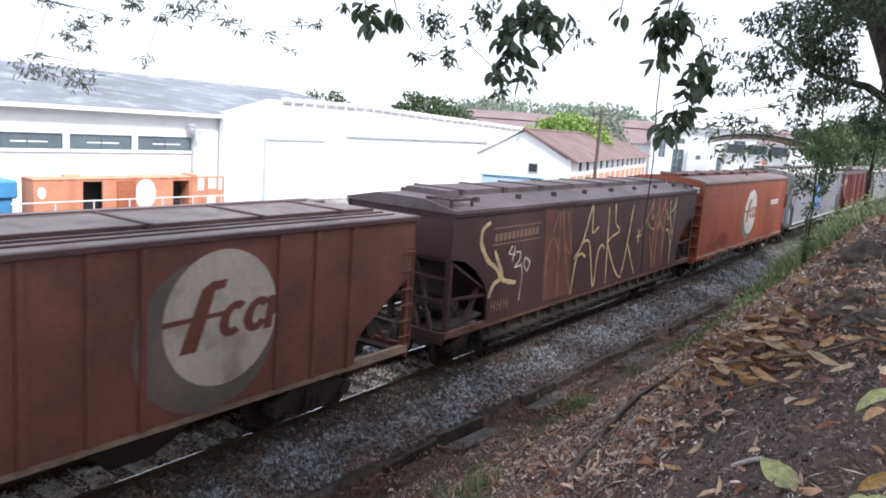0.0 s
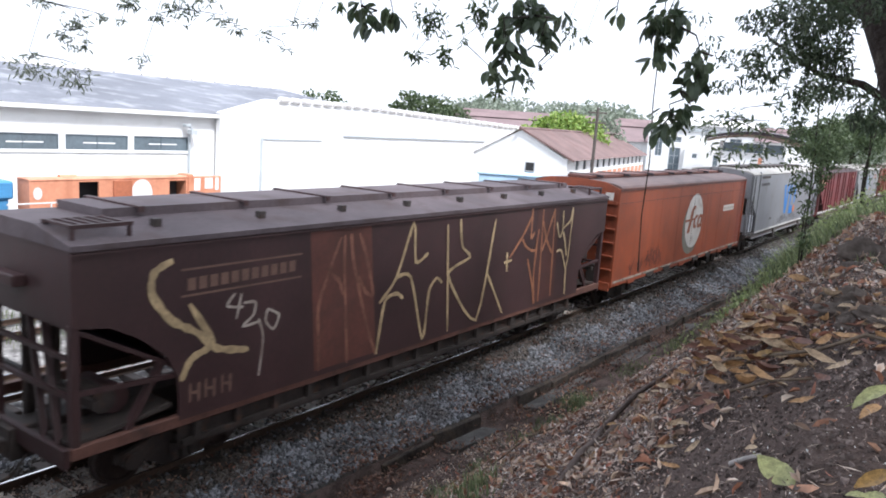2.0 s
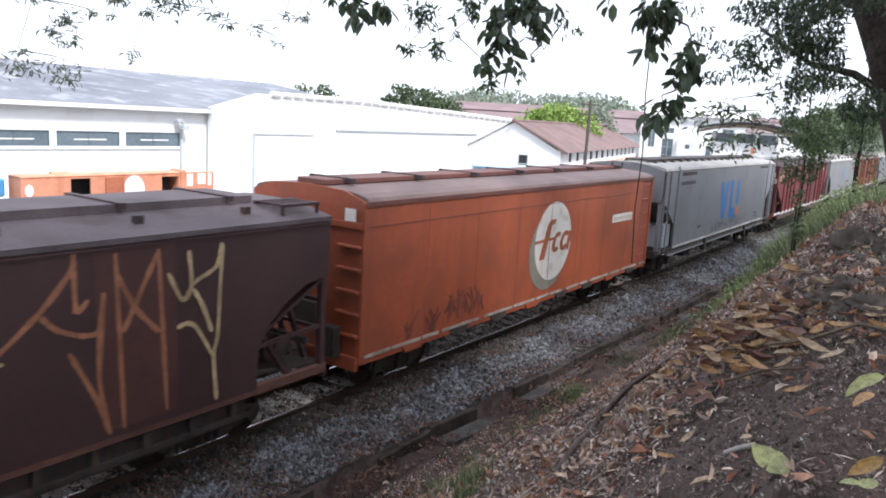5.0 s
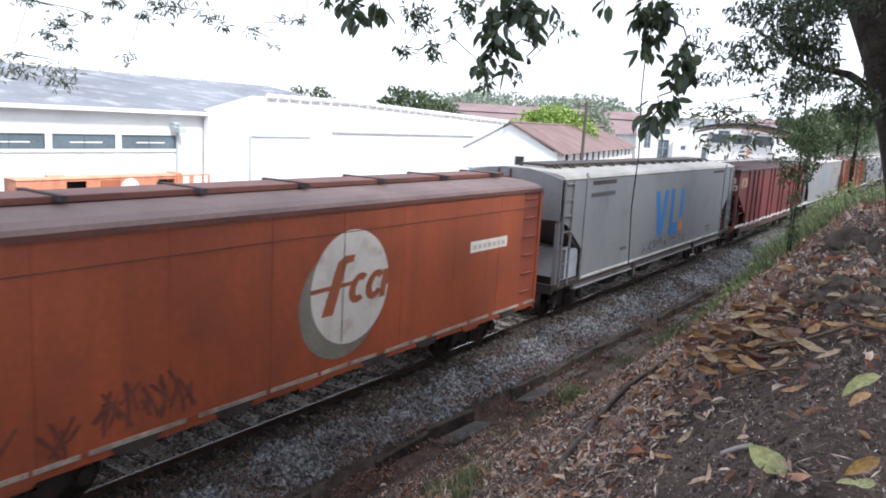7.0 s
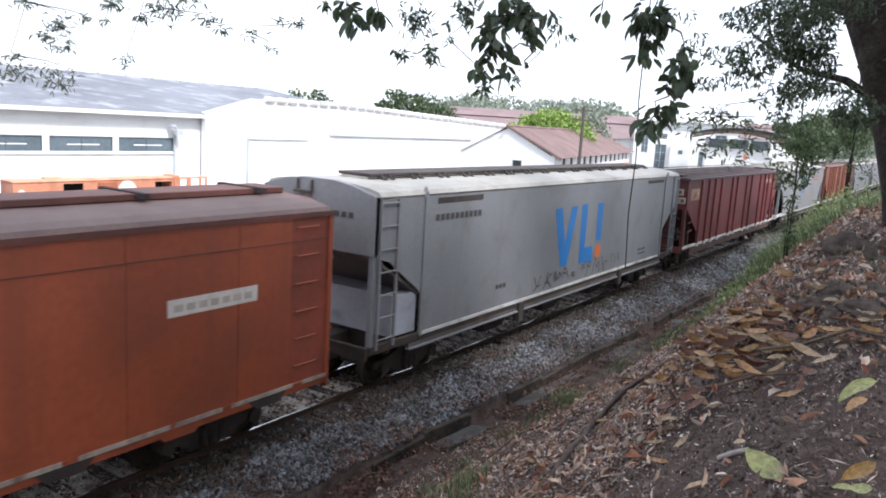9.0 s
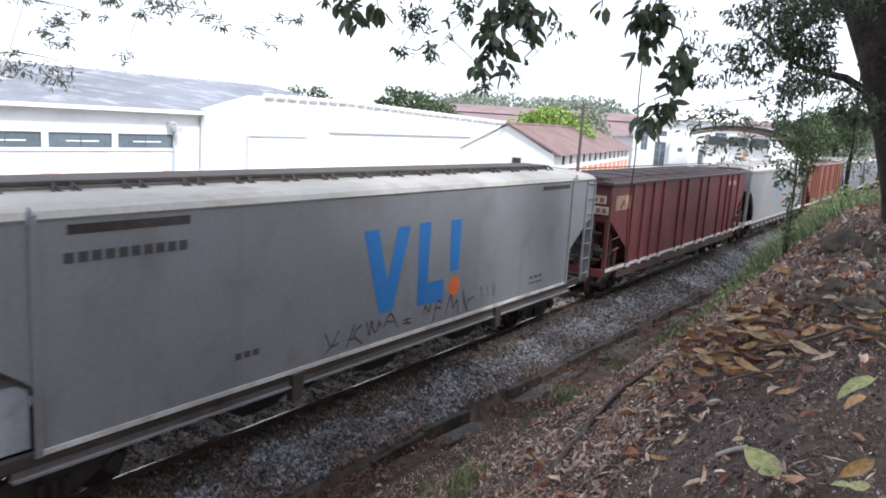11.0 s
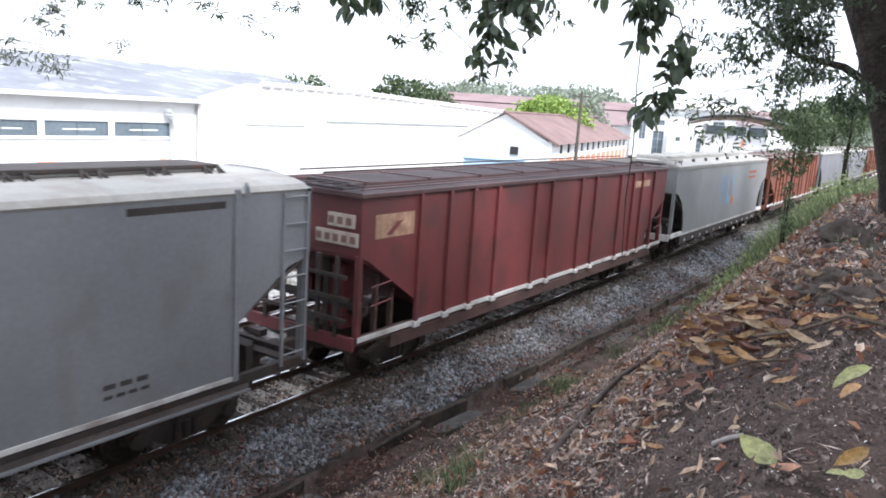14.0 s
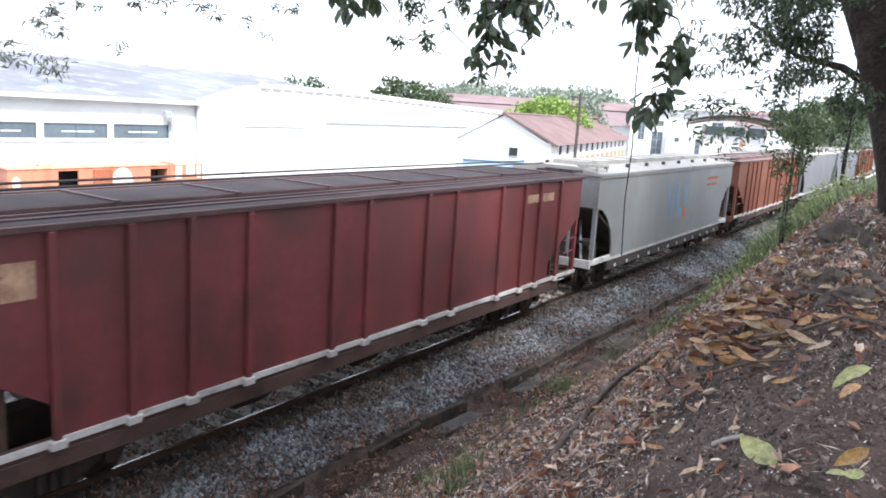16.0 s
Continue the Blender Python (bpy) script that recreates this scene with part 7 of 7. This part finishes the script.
def leaf_mesh(seed, curl, fold):
    """One broad leaf with a folded midrib, a curled length and wavy edges."""
    rnd = random.Random(seed)
    b, n = Build(), 8
    wave = [rnd.uniform(-0.03, 0.03) for _ in range(2 * n + 2)]
    def at(i, k):
        u = i / n
        half = 0.24 * (math.sin(math.pi * u ** 1.15) ** 0.8) + 0.006
        a = curl * (u - 0.5)
        x = u if abs(curl) < 0.05 else 0.5 + math.sin(a) / curl
        z = 0.0 if abs(curl) < 0.05 else (1 - math.cos(a)) / curl
        return (x, k * half, z + abs(k) * half * fold + wave[i + (n if k > 0 else 0)] * abs(k))
    b.sheet(range(n + 1), (-1, -0.5, 0, 0.5, 1), at)
    stem = Build().tube([(-0.12, 0, 0.03), (0.0, 0, 0.004), (0.5, 0, 0.004)], [0.008, 0.008, 0.003], 4)
    b.add(stem.v, stem.f)
    return b.mesh("fallen_leaf", 0.0, True)


TONES = {"leaf_tan": "large tan dry leaf on the bank", "leaf_rust": "rust-brown curled dry leaf on the bank", "leaf_pale": "pale curled dry leaf on the bank",
         "leaf_gold": "golden-yellow fallen leaf on the litter", "leaf_yellow": "fresh yellow-green fallen leaf on dark soil"}
SHAPES = {}


def fallen_leaf(x, y, size, turn, tone, shape=0, tip=0.0, lift=0.03, wide=1.0):
    key = (tone, shape)
    if key not in SHAPES:
        me = leaf_mesh(shape * 13 + 5, (0.6, 1.7, -1.1, 2.6)[shape], (0.3, 0.6, 0.2, 0.9)[shape])
        me.materials.append(M[tone])
        SHAPES[key] = me
    ob = new("fallen_leaf", SHAPES[key])
    flat = Matrix(slope_turns([(x, y, 0.0)])[0].tolist()).to_4x4()
    ob.matrix_basis = Matrix.Translation((x, y, bank_z(x, y) + lift)) @ flat @ pose(0, 0, 0, tip * 0.6, tip, turn) @ Matrix.Diagonal((size, size, size, 1))
    return tagged(ob, TONES[tone], "leaf", "large fallen leaves")


def propped_leaf(stem, tip, wide, tone, shape):
    """A large leaf lying from its stem to its tip."""
    a, b = Vector(stem), Vector(tip)
    ob = fallen_leaf(a.x, a.y, 0.2, 0, tone, shape)
    ax, size = (b - a).normalized(), (b - a).length
    up = (Vector((-0.45, 0.1, 1.0)) - ax * ax.dot(Vector((-0.45, 0.1, 1.0)))).normalized()
    m = Matrix((ax, up.cross(ax), up)).transposed().to_4x4()
    ob.matrix_basis = Matrix.Translation(a) @ m @ Matrix.Diagonal((size, size * wide, size * 0.8, 1))
    return ob


def leaning_leaf(x, y, size, angle, tone, shape, lift, wide=1.0, roll=0.0):
    """A leaf propped on the litter, turned to the slope."""
    ob = fallen_leaf(x, y, size, 0, tone, shape)
    right, rise = Vector((0.56, -0.83, 0.0)), Vector((0.76, 0.51, 0.42)).normalized()
    a = radians(angle)
    ax = (right * math.cos(a) + rise * math.sin(a)).normalized()
    up = right.cross(rise).normalized()
    m = Matrix((ax, up.cross(ax), up)).transposed().to_4x4()
    ob.matrix_basis = Matrix.Translation((x, y, bank_z(x, y) + lift)) @ m @ pose(0, 0, 0, roll, 0, 0) @ Matrix.Diagonal((size, size * wide, size, 1))
    return ob


# single large leaves, from stem to tip
propped_leaf((2.93, 0.53, 4.14), (2.84, 0.375, 4.1), 1.2, "leaf_yellow", 0)
propped_leaf((3.67, 0.32, 4.2), (3.82, 0.18, 4.3), 0.62, "leaf_yellow", 2)
propped_leaf((3.54, 0.27, 4.2), (3.65, 0.2, 4.25), 0.7, "leaf_tan", 2)
propped_leaf((2.76, 0.19, 4.19), (2.86, 0.1, 4.25), 0.85, "leaf_gold", 0)
propped_leaf((2.68, 0.16, 4.21), (2.67, 0.09, 4.23), 1.35, "leaf_yellow", 0)
propped_leaf((2.66, 0.21, 4.21), (2.65, 0.14, 4.23), 0.75, "leaf_yellow", 2)
propped_leaf((4.15, 0.64, 3.99), (4.19, 0.5, 4.04), 0.65, "leaf_tan", 0)
propped_leaf((5.19, 1.11, 3.86), (5.15, 0.9, 3.97), 0.75, "leaf_gold", 1)
propped_leaf((5.44, 1.1, 3.99), (5.37, 0.91, 4.02), 0.6, "leaf_tan", 1)
propped_leaf((5.28, 0.9, 4.06), (5.21, 0.7, 4.07), 0.7, "leaf_rust", 0)
propped_leaf((5.55, 1.32, 3.79), (5.6, 1.18, 3.88), 0.9, "leaf_tan", 1)
propped_leaf((5.6, 1.47, 3.75), (5.53, 1.3, 3.72), 0.7, "leaf_tan", 2)
propped_leaf((5.44, 1.31, 3.76), (5.36, 1.16, 3.76), 0.7, "leaf_tan", 2)
propped_leaf((5.79, 1.33, 3.92), (5.85, 1.16, 4.0), 0.5, "leaf_pale", 1)
propped_leaf((5.73, 1.2, 3.98), (5.77, 1.04, 4.04), 0.45, "leaf_tan", 0)
propped_leaf((5.95, 1.19, 4.02), (5.98, 1.09, 4.08), 0.9, "leaf_rust", 1)
propped_leaf((5.01, 0.67, 4.1), (5.05, 0.57, 4.19), 0.9, "leaf_tan", 3)
propped_leaf((5.04, 0.6, 4.19), (4.96, 0.42, 4.21), 0.5, "leaf_tan", 1)
propped_leaf((4.5, 0.59, 4.07), (4.41, 0.48, 4.07), 0.8, "leaf_rust", 1)
propped_leaf((4.61, 0.55, 4.08), (4.64, 0.42, 4.16), 0.6, "leaf_pale", 0)
propped_leaf((4.64, 0.78, 3.94), (4.69, 0.66, 4.04), 0.4, "leaf_pale", 3)
propped_leaf((4.65, 1.28, 3.63), (4.72, 1.13, 3.73), 0.8, "leaf_rust", 3)
propped_leaf((4.78, 1.44, 3.51), (4.75, 1.27, 3.61), 0.6, "leaf_rust", 1)
propped_leaf((4.56, 1.2, 3.64), (4.62, 1.1, 3.73), 0.7, "leaf_rust", 0)
propped_leaf((4.06, 1.28, 3.57), (4.11, 1.16, 3.59), 0.35, "leaf_pale", 1)
propped_leaf((3.93, 1.07, 3.64), (3.98, 1.0, 3.72), 0.6, "leaf_pale", 1)
propped_leaf((3.78, 1.15, 3.61), (3.72, 1.01, 3.64), 0.4, "leaf_tan", 1)
propped_leaf((3.39, 0.67, 3.98), (3.41, 0.62, 4.0), 1.0, "leaf_pale", 2)
propped_leaf((2.85, 0.32, 4.12), (2.85, 0.29, 4.12), 0.8, "leaf_tan", 1)
fallen_leaf(6.87, 3.1, 0.16, 30, "leaf_gold", 0, 6, 0.05)
fallen_leaf(9.6, 3.4, 0.2, 60, "leaf_gold", 0, 10, 0.05)


def leaf_pile():
    """The thick heap of large leaves below the tree."""
    rnd = random.Random(77)
    for i in range(310):
        x = rnd.gauss(5.95, 0.62)
        y = 1.08 + 0.3 * (x - 5.6) + rnd.gauss(0, 0.26)
        if i > 180:
            x, y = rnd.uniform(4.6, 11.0), rnd.uniform(0.5, 3.0)
        if math.hypot(x - 10.1, y - 0.5) < 0.7 or x < 4.6:
            continue
        tone = rnd.choice(["leaf_tan"] * 4 + ["leaf_rust"] * 5 + ["leaf_pale"] * 3)
        size = rnd.uniform(0.13, 0.22) if i <= 180 else rnd.uniform(0.09, 0.16)
        if 180 < i < 225:
            x, y = rnd.uniform(4.75, 5.9), rnd.uniform(0.25, 0.95)
        leaning_leaf(x, y, size, rnd.gauss(0, 24) + 180 * (i % 2), tone, rnd.randrange(4), rnd.uniform(0.01, 0.07), rnd.uniform(0.4, 0.8), rnd.gauss(0, 30))


leaf_pile()


def stick(label, pts, r0, r1, material="twig"):
    """A stick that lies along the ground."""
    ob = part("stick", Build().tube([(x, y, bank_z(x, y) + h) for x, y, h in pts], [r0 + (r1 - r0) * i / (len(pts) - 1) for i in range(len(pts))], 7), M[material], None, smooth=True)
    tagged(ob, label, "stick", "sticks on the bank")


stick("dark fallen branch lying down the bank", [(9.3, 2.3, 0.12), (8.7, 2.58, 0.16), (8.3, 2.68, 0.15), (7.9, 2.76, 0.14), (7.4, 2.74, 0.13), (7.0, 2.73, 0.12), (6.6, 2.66, 0.1), (6.2, 2.6, 0.09), (5.8, 2.52, 0.07), (5.3, 2.4, 0.03)], 0.024, 0.04, "branch_wood")
stick("split dark branch lying down the bank", [(8.5, 2.5, 0.05), (7.9, 2.58, 0.09), (7.3, 2.55, 0.1), (6.7, 2.5, 0.09), (6.3, 2.48, 0.05)], 0.014, 0.026, "branch_wood")
stick("thin pale stick beside the fallen branch", [(8.0, 2.42, 0.06), (7.3, 2.42, 0.1), (6.6, 2.36, 0.08), (6.1, 2.34, 0.04)], 0.01, 0.015)
stick("long thin grey stick over the leaves", [(4.7, 0.12, 0.1), (4.86, 0.4, 0.12), (5.0, 0.66, 0.13), (5.15, 0.95, 0.14), (5.4, 1.25, 0.12), (5.7, 1.55, 0.06)], 0.013, 0.009)
stick("pale broken stick on the soil", [(3.5, 0.74, 0.02), (3.42, 0.66, 0.025), (3.38, 0.6, 0.03)], 0.014, 0.011, "bleached")
stick("thin grey stick on the leaf litter", [(4.66, 0.62, 0.05), (4.75, 0.85, 0.07), (4.9, 1.1, 0.07), (5.2, 1.4, 0.04)], 0.008, 0.011)
stick("thin dry twig by the drain", [(9.6, 5.9, 0.03), (9.1, 6.05, 0.16), (8.6, 6.1, 0.08)], 0.008, 0.006)
stick("thin dry twig by the drain", [(12.0, 5.2, 0.03), (11.4, 5.5, 0.14), (10.9, 5.6, 0.06)], 0.012, 0.006)
rnd_s = random.Random(12)
for k in range(16):
    sx, sy, sa, sl = rnd_s.uniform(4.6, 8.8), rnd_s.uniform(1.5, 3.6), rnd_s.uniform(-0.5, 0.9), rnd_s.uniform(0.15, 0.4)
    stick("thin dry stick on the leaf litter", [(sx + sl * q * math.cos(sa), sy + sl * q * math.sin(sa) + 0.02 * math.sin(q * 5 + k), 0.06 + 0.02 * math.sin(q * 3 + k)) for q in (-1, -0.4, 0.2, 1)], 0.009, 0.005, "twig" if k % 3 else "bleached")
stick("crooked dry twig on the slope", [(8.6, 3.9, 0.03), (8.2, 4.2, 0.1), (7.7, 4.2, 0.09), (7.4, 4.5, 0.03)], 0.014, 0.008)


def rock(x, y, size, seed, squash=0.6, rise=0.35):
    b = Build()
    n, m = 26, 16
    def at(i, k):
        a, e = 2 * math.pi * i / n, math.pi * (k / (m - 1) - 0.5)
        d = Vector((math.cos(a) * math.cos(e), math.sin(a) * math.cos(e), math.sin(e)))
        q = size * (1 + 0.55 * noise.noise(d * 1.9 + Vector((seed, 0, seed))) + 0.3 * noise.noise(d * 4.5 + Vector((0, seed, seed))) + 0.12 * noise.noise(d * 11.0 + Vector((seed, seed, 0))))
        return (d.x * q, d.y * q, d.z * q * squash)
    b.sheet(range(n + 1), range(m), at)
    ob = part("rock", b, M["rock"], None, smooth=True)
    ob.location = (x, y, bank_z(x, y) + size * squash * rise)
    tagged(ob, "rough grey-brown lump bedded in leaf litter", "rock", "rocks under the tree")


for i, (x, y, size) in enumerate(((5.95, 0.76, 0.1), (6.1, 0.62, 0.12), (6.35, 0.8, 0.07), (6.2, 0.42, 0.09), (5.7, 0.6, 0.06), (7.3, 0.75, 0.09), (5.5, 0.4, 0.06), (3.75, 0.62, 0.03), (3.6, 0.52, 0.022), (11.6, 6.3, 0.12), (13.5, 6.35, 0.1), (16.0, 6.3, 0.14), (5.62, 0.42, 0.11))):
    rock(x, y, size, i * 3.1)
# mounds of brown soil and roots, built with the rock shape
for x, y, size, squash in ((5.9, 0.62, 0.13, 0.5), (5.78, 0.4, 0.12, 0.6), (6.05, 0.3, 0.13, 0.5), (5.6, 0.56, 0.08, 0.7), (8.15, 0.8, 0.2, 0.8), (7.95, 0.62, 0.16, 0.8), (7.5, 0.78, 0.13, 0.5), (7.3, 0.56, 0.14, 0.5), (8.7, 0.5, 0.2, 0.6)):
    rock(x, y, size, x * 7.7, squash, -0.1)


def build_stones():
    rng = np.random.default_rng(61)
    n = 52000
    x = 2 + 46 * rng.uniform(0, 1, n) ** 1.7
    edge = np.array([ditch_y(a) + 0.06 - TRACK_Y for a in x])
    off = np.where(rng.uniform(size=n) < 0.74, edge + (-0.5 - edge) * rng.uniform(0, 1, n), rng.uniform(-0.5, 2.2, n))
    y = TRACK_Y + off
    z = np.array([-0.14 - 0.26 * ease((abs(o) - 0.95) / 1.15) for o in off]) + rng.uniform(-0.005, 0.025, n)
    size = rng.uniform(0.018, 0.054, n) * (1 + x / 60)
    clear = (np.abs((x + 0.3) % 0.6 - 0.3) > 0.13) | (np.abs(off) > 1.08) | (rng.uniform(size=n) < 0.12)
    x, y, z, off, size = x[clear], y[clear], z[clear], off[clear], size[clear]
    n = len(x)
    R = turns(rng, n, *(rng.uniform(0, 6.28, (3, n))))
    shape = STONE_V[None] * rng.uniform(0.6, 1.3, (n, 6, 1)) * size[:, None, None]
    v = np.einsum("nij,nkj->nki", R, shape) + np.stack([x, y, z], -1)[:, None]
    pale = (np.abs(off) < 0.5) & (rng.uniform(size=n) < 0.7)
    # dark band along the rails: oil plus the train's shade, painted by stone colour
    oily_shaded = ~pale & (np.abs(off) < 1.24 + 0.16 * np.sin(x * 1.3) + 0.12 * np.sin(x * 3.7)) & (rng.uniform(size=n) < 0.88)
    for name, pick, mat, label in (("pale_stones", pale, "lit_grit", "stones between the rails, paled for the light on them"), ("ballast_stones", ~oily_shaded & ~pale, "stone", "loose broken grey ballast stones"), ("oily_shaded_stones", oily_shaded, "stone_oily_shaded", "ballast stones by the rails, dark with oil and painted train shade")):
        k = int(pick.sum())
        f = STONE_F[None] + (np.arange(k) * 6)[:, None, None]
        tagged(soup(name, v[pick].reshape(-1, 3), f.reshape(-1, 3), M[mat]), label, "stones", kind="stuff")


build_stones()


def build_grass():
    rng = np.random.default_rng(71)
    spots = []
    # centre, spread and height of each patch of grass or weeds
    for x, y, r, n, h in ((9.3, 6.1, 0.35, 260, 0.16), (12.2, 6.15, 0.5, 200, 0.13), (15, 6.3, 0.8, 500, 0.1), (18, 6.2, 1.1, 900, 0.11), (21.5, 6.1, 1.4, 1300, 0.13), (26, 5.8, 1.8, 1500, 0.2), (7.0, 6.4, 0.3, 140, 0.15), (10.4, 5.9, 0.4, 90, 0.12),
                          (11.2, 2.4, 0.35, 50, 0.12), (24, 4.2, 2.2, 2200, 0.28), (29, 4.4, 2.6, 2600, 0.6), (35, 4.6, 3.0, 2400, 0.7), (42, 4.8, 3.2, 1800, 0.8), (52, 5.0, 4.0, 1500, 0.8), (20, 4.6, 1.5, 900, 0.14), (19, 2.9, 1.4, 1500, 0.45), (23, 2.9, 1.8, 2600, 0.75), (18.2, 2.5, 0.9, 900, 0.75), (20.5, 2.8, 1.0, 1200, 0.9), (17, 4.3, 1.0, 600, 0.2), (14.5, 5.0, 0.9, 500, 0.16), (28, 3.2, 2.0, 1800, 0.8), (7.6, 0.8, 0.3, 70, 0.1), (6.6, 4.0, 0.25, 120, 0.2), (5.9, 3.6, 0.2, 80, 0.18), (14.8, 6.3, 0.5, 420, 0.2), (13.2, 6.2, 0.4, 260, 0.18), (10.6, 6.2, 0.3, 150, 0.18), (6.6, 4.3, 0.3, 45, 0.2), (7.8, 6.0, 0.6, 140, 0.12), (8.8, 5.4, 0.5, 120, 0.12), (9.0, 4.6, 0.4, 150, 0.12), (10.5, 4.6, 0.5, 160, 0.12)):
        q = rng.normal(size=(n, 2)) * r * 0.5 + np.array([x, y])
        for a, b in q[q[:, 1] < ditch_y(x) - 0.65]:
            spots.append((a, b, bank_z(a, b) - 0.02, h))
    # the grassy strip between the yard's tracks
    for a, b in zip(3 + 60 * rng.uniform(0, 1, 9000) ** 1.3, rng.uniform(15.6, 20.2, 9000)):
        if rough_at(a, b, 0.5, 31.0) > -0.12:
            spots.append((a, b, ground_z(a, b) - 0.02, 0.2))
    spots = np.array(spots)
    n = len(spots)
    h = spots[:, 3] * rng.uniform(0.5, 1.4, n)
    a = rng.uniform(0, 6.28, n)
    lean = rng.uniform(0.1, 0.9, n) * h
    wd = 0.006 + 0.012 * h
    base = spots[:, :3]
    d = np.stack([np.cos(a), np.sin(a), 0 * a], -1)
    s = np.stack([-np.sin(a), np.cos(a), 0 * a], -1) * wd[:, None]
    up = np.array([0, 0, 1.0])
    mid = base + d * (lean * 0.35)[:, None] + up * (h * 0.6)[:, None]
    tip = base + d * lean[:, None] + up * h[:, None]
    v = np.stack([base - s, base + s, mid - s * 0.8, mid + s * 0.8, tip], 1)
    f = np.array([(0, 1, 3), (0, 3, 2), (2, 3, 4)])[None] + (np.arange(n) * 5)[:, None, None]
    tagged(soup("grass", v.reshape(-1, 3), f.reshape(-1, 3), M["grass"]), "tufts of green grass along the drain and bank", "grass", kind="stuff")
    # leafy weeds among the tall grass, their sunlight put into the leaf colour
    pts = []
    for x, y, r, n in ((18.5, 2.7, 1.2, 900), (21.5, 2.9, 1.6, 1500), (25, 3.4, 1.8, 1600), (20, 4.6, 1.5, 700), (20, 2.6, 1.2, 500), (24, 2.8, 1.6, 900), (23, 4.6, 1.6, 900), (28, 4.6, 2.2, 1100), (34, 4.8, 2.6, 1000), (42, 5, 3, 700)):
        q = rng.normal(size=(n, 2)) * r * 0.5 + np.array([x, y])
        pts += [(a, b, bank_z(a, b) + rng.uniform(0.05, 0.5 + 0.5 * ease((a - 17) / 5)) * rng.uniform(0.4, 1.0)) for a, b in q[q[:, 1] < 6.4]]
    for x, y, r, n, h in ((19.2, 2.45, 0.7, 800, 1.0), (21, 2.75, 0.9, 1700, 1.25), (23.2, 3.0, 1.0, 1900, 1.4), (25.5, 3.1, 1.1, 1700, 1.5)):
        q = rng.normal(size=(n, 2)) * r * 0.5 + np.array([x, y])
        pts += [(a, b, bank_z(a, b) + h * rng.uniform(0.05, 1.0) * (0.6 + 0.4 * math.sin(a * 5.1 + b * 3.3))) for a, b in q]
    v, f = leaves(rng, np.array(pts), rng.uniform(0.06, 0.16, len(pts)), 0.6)
    tagged(soup("weeds", v, f, M["weed_leaf"]), "leafy weeds on the far bank, sunlight in their pale green", "weeds", kind="stuff")


build_grass()

motions()
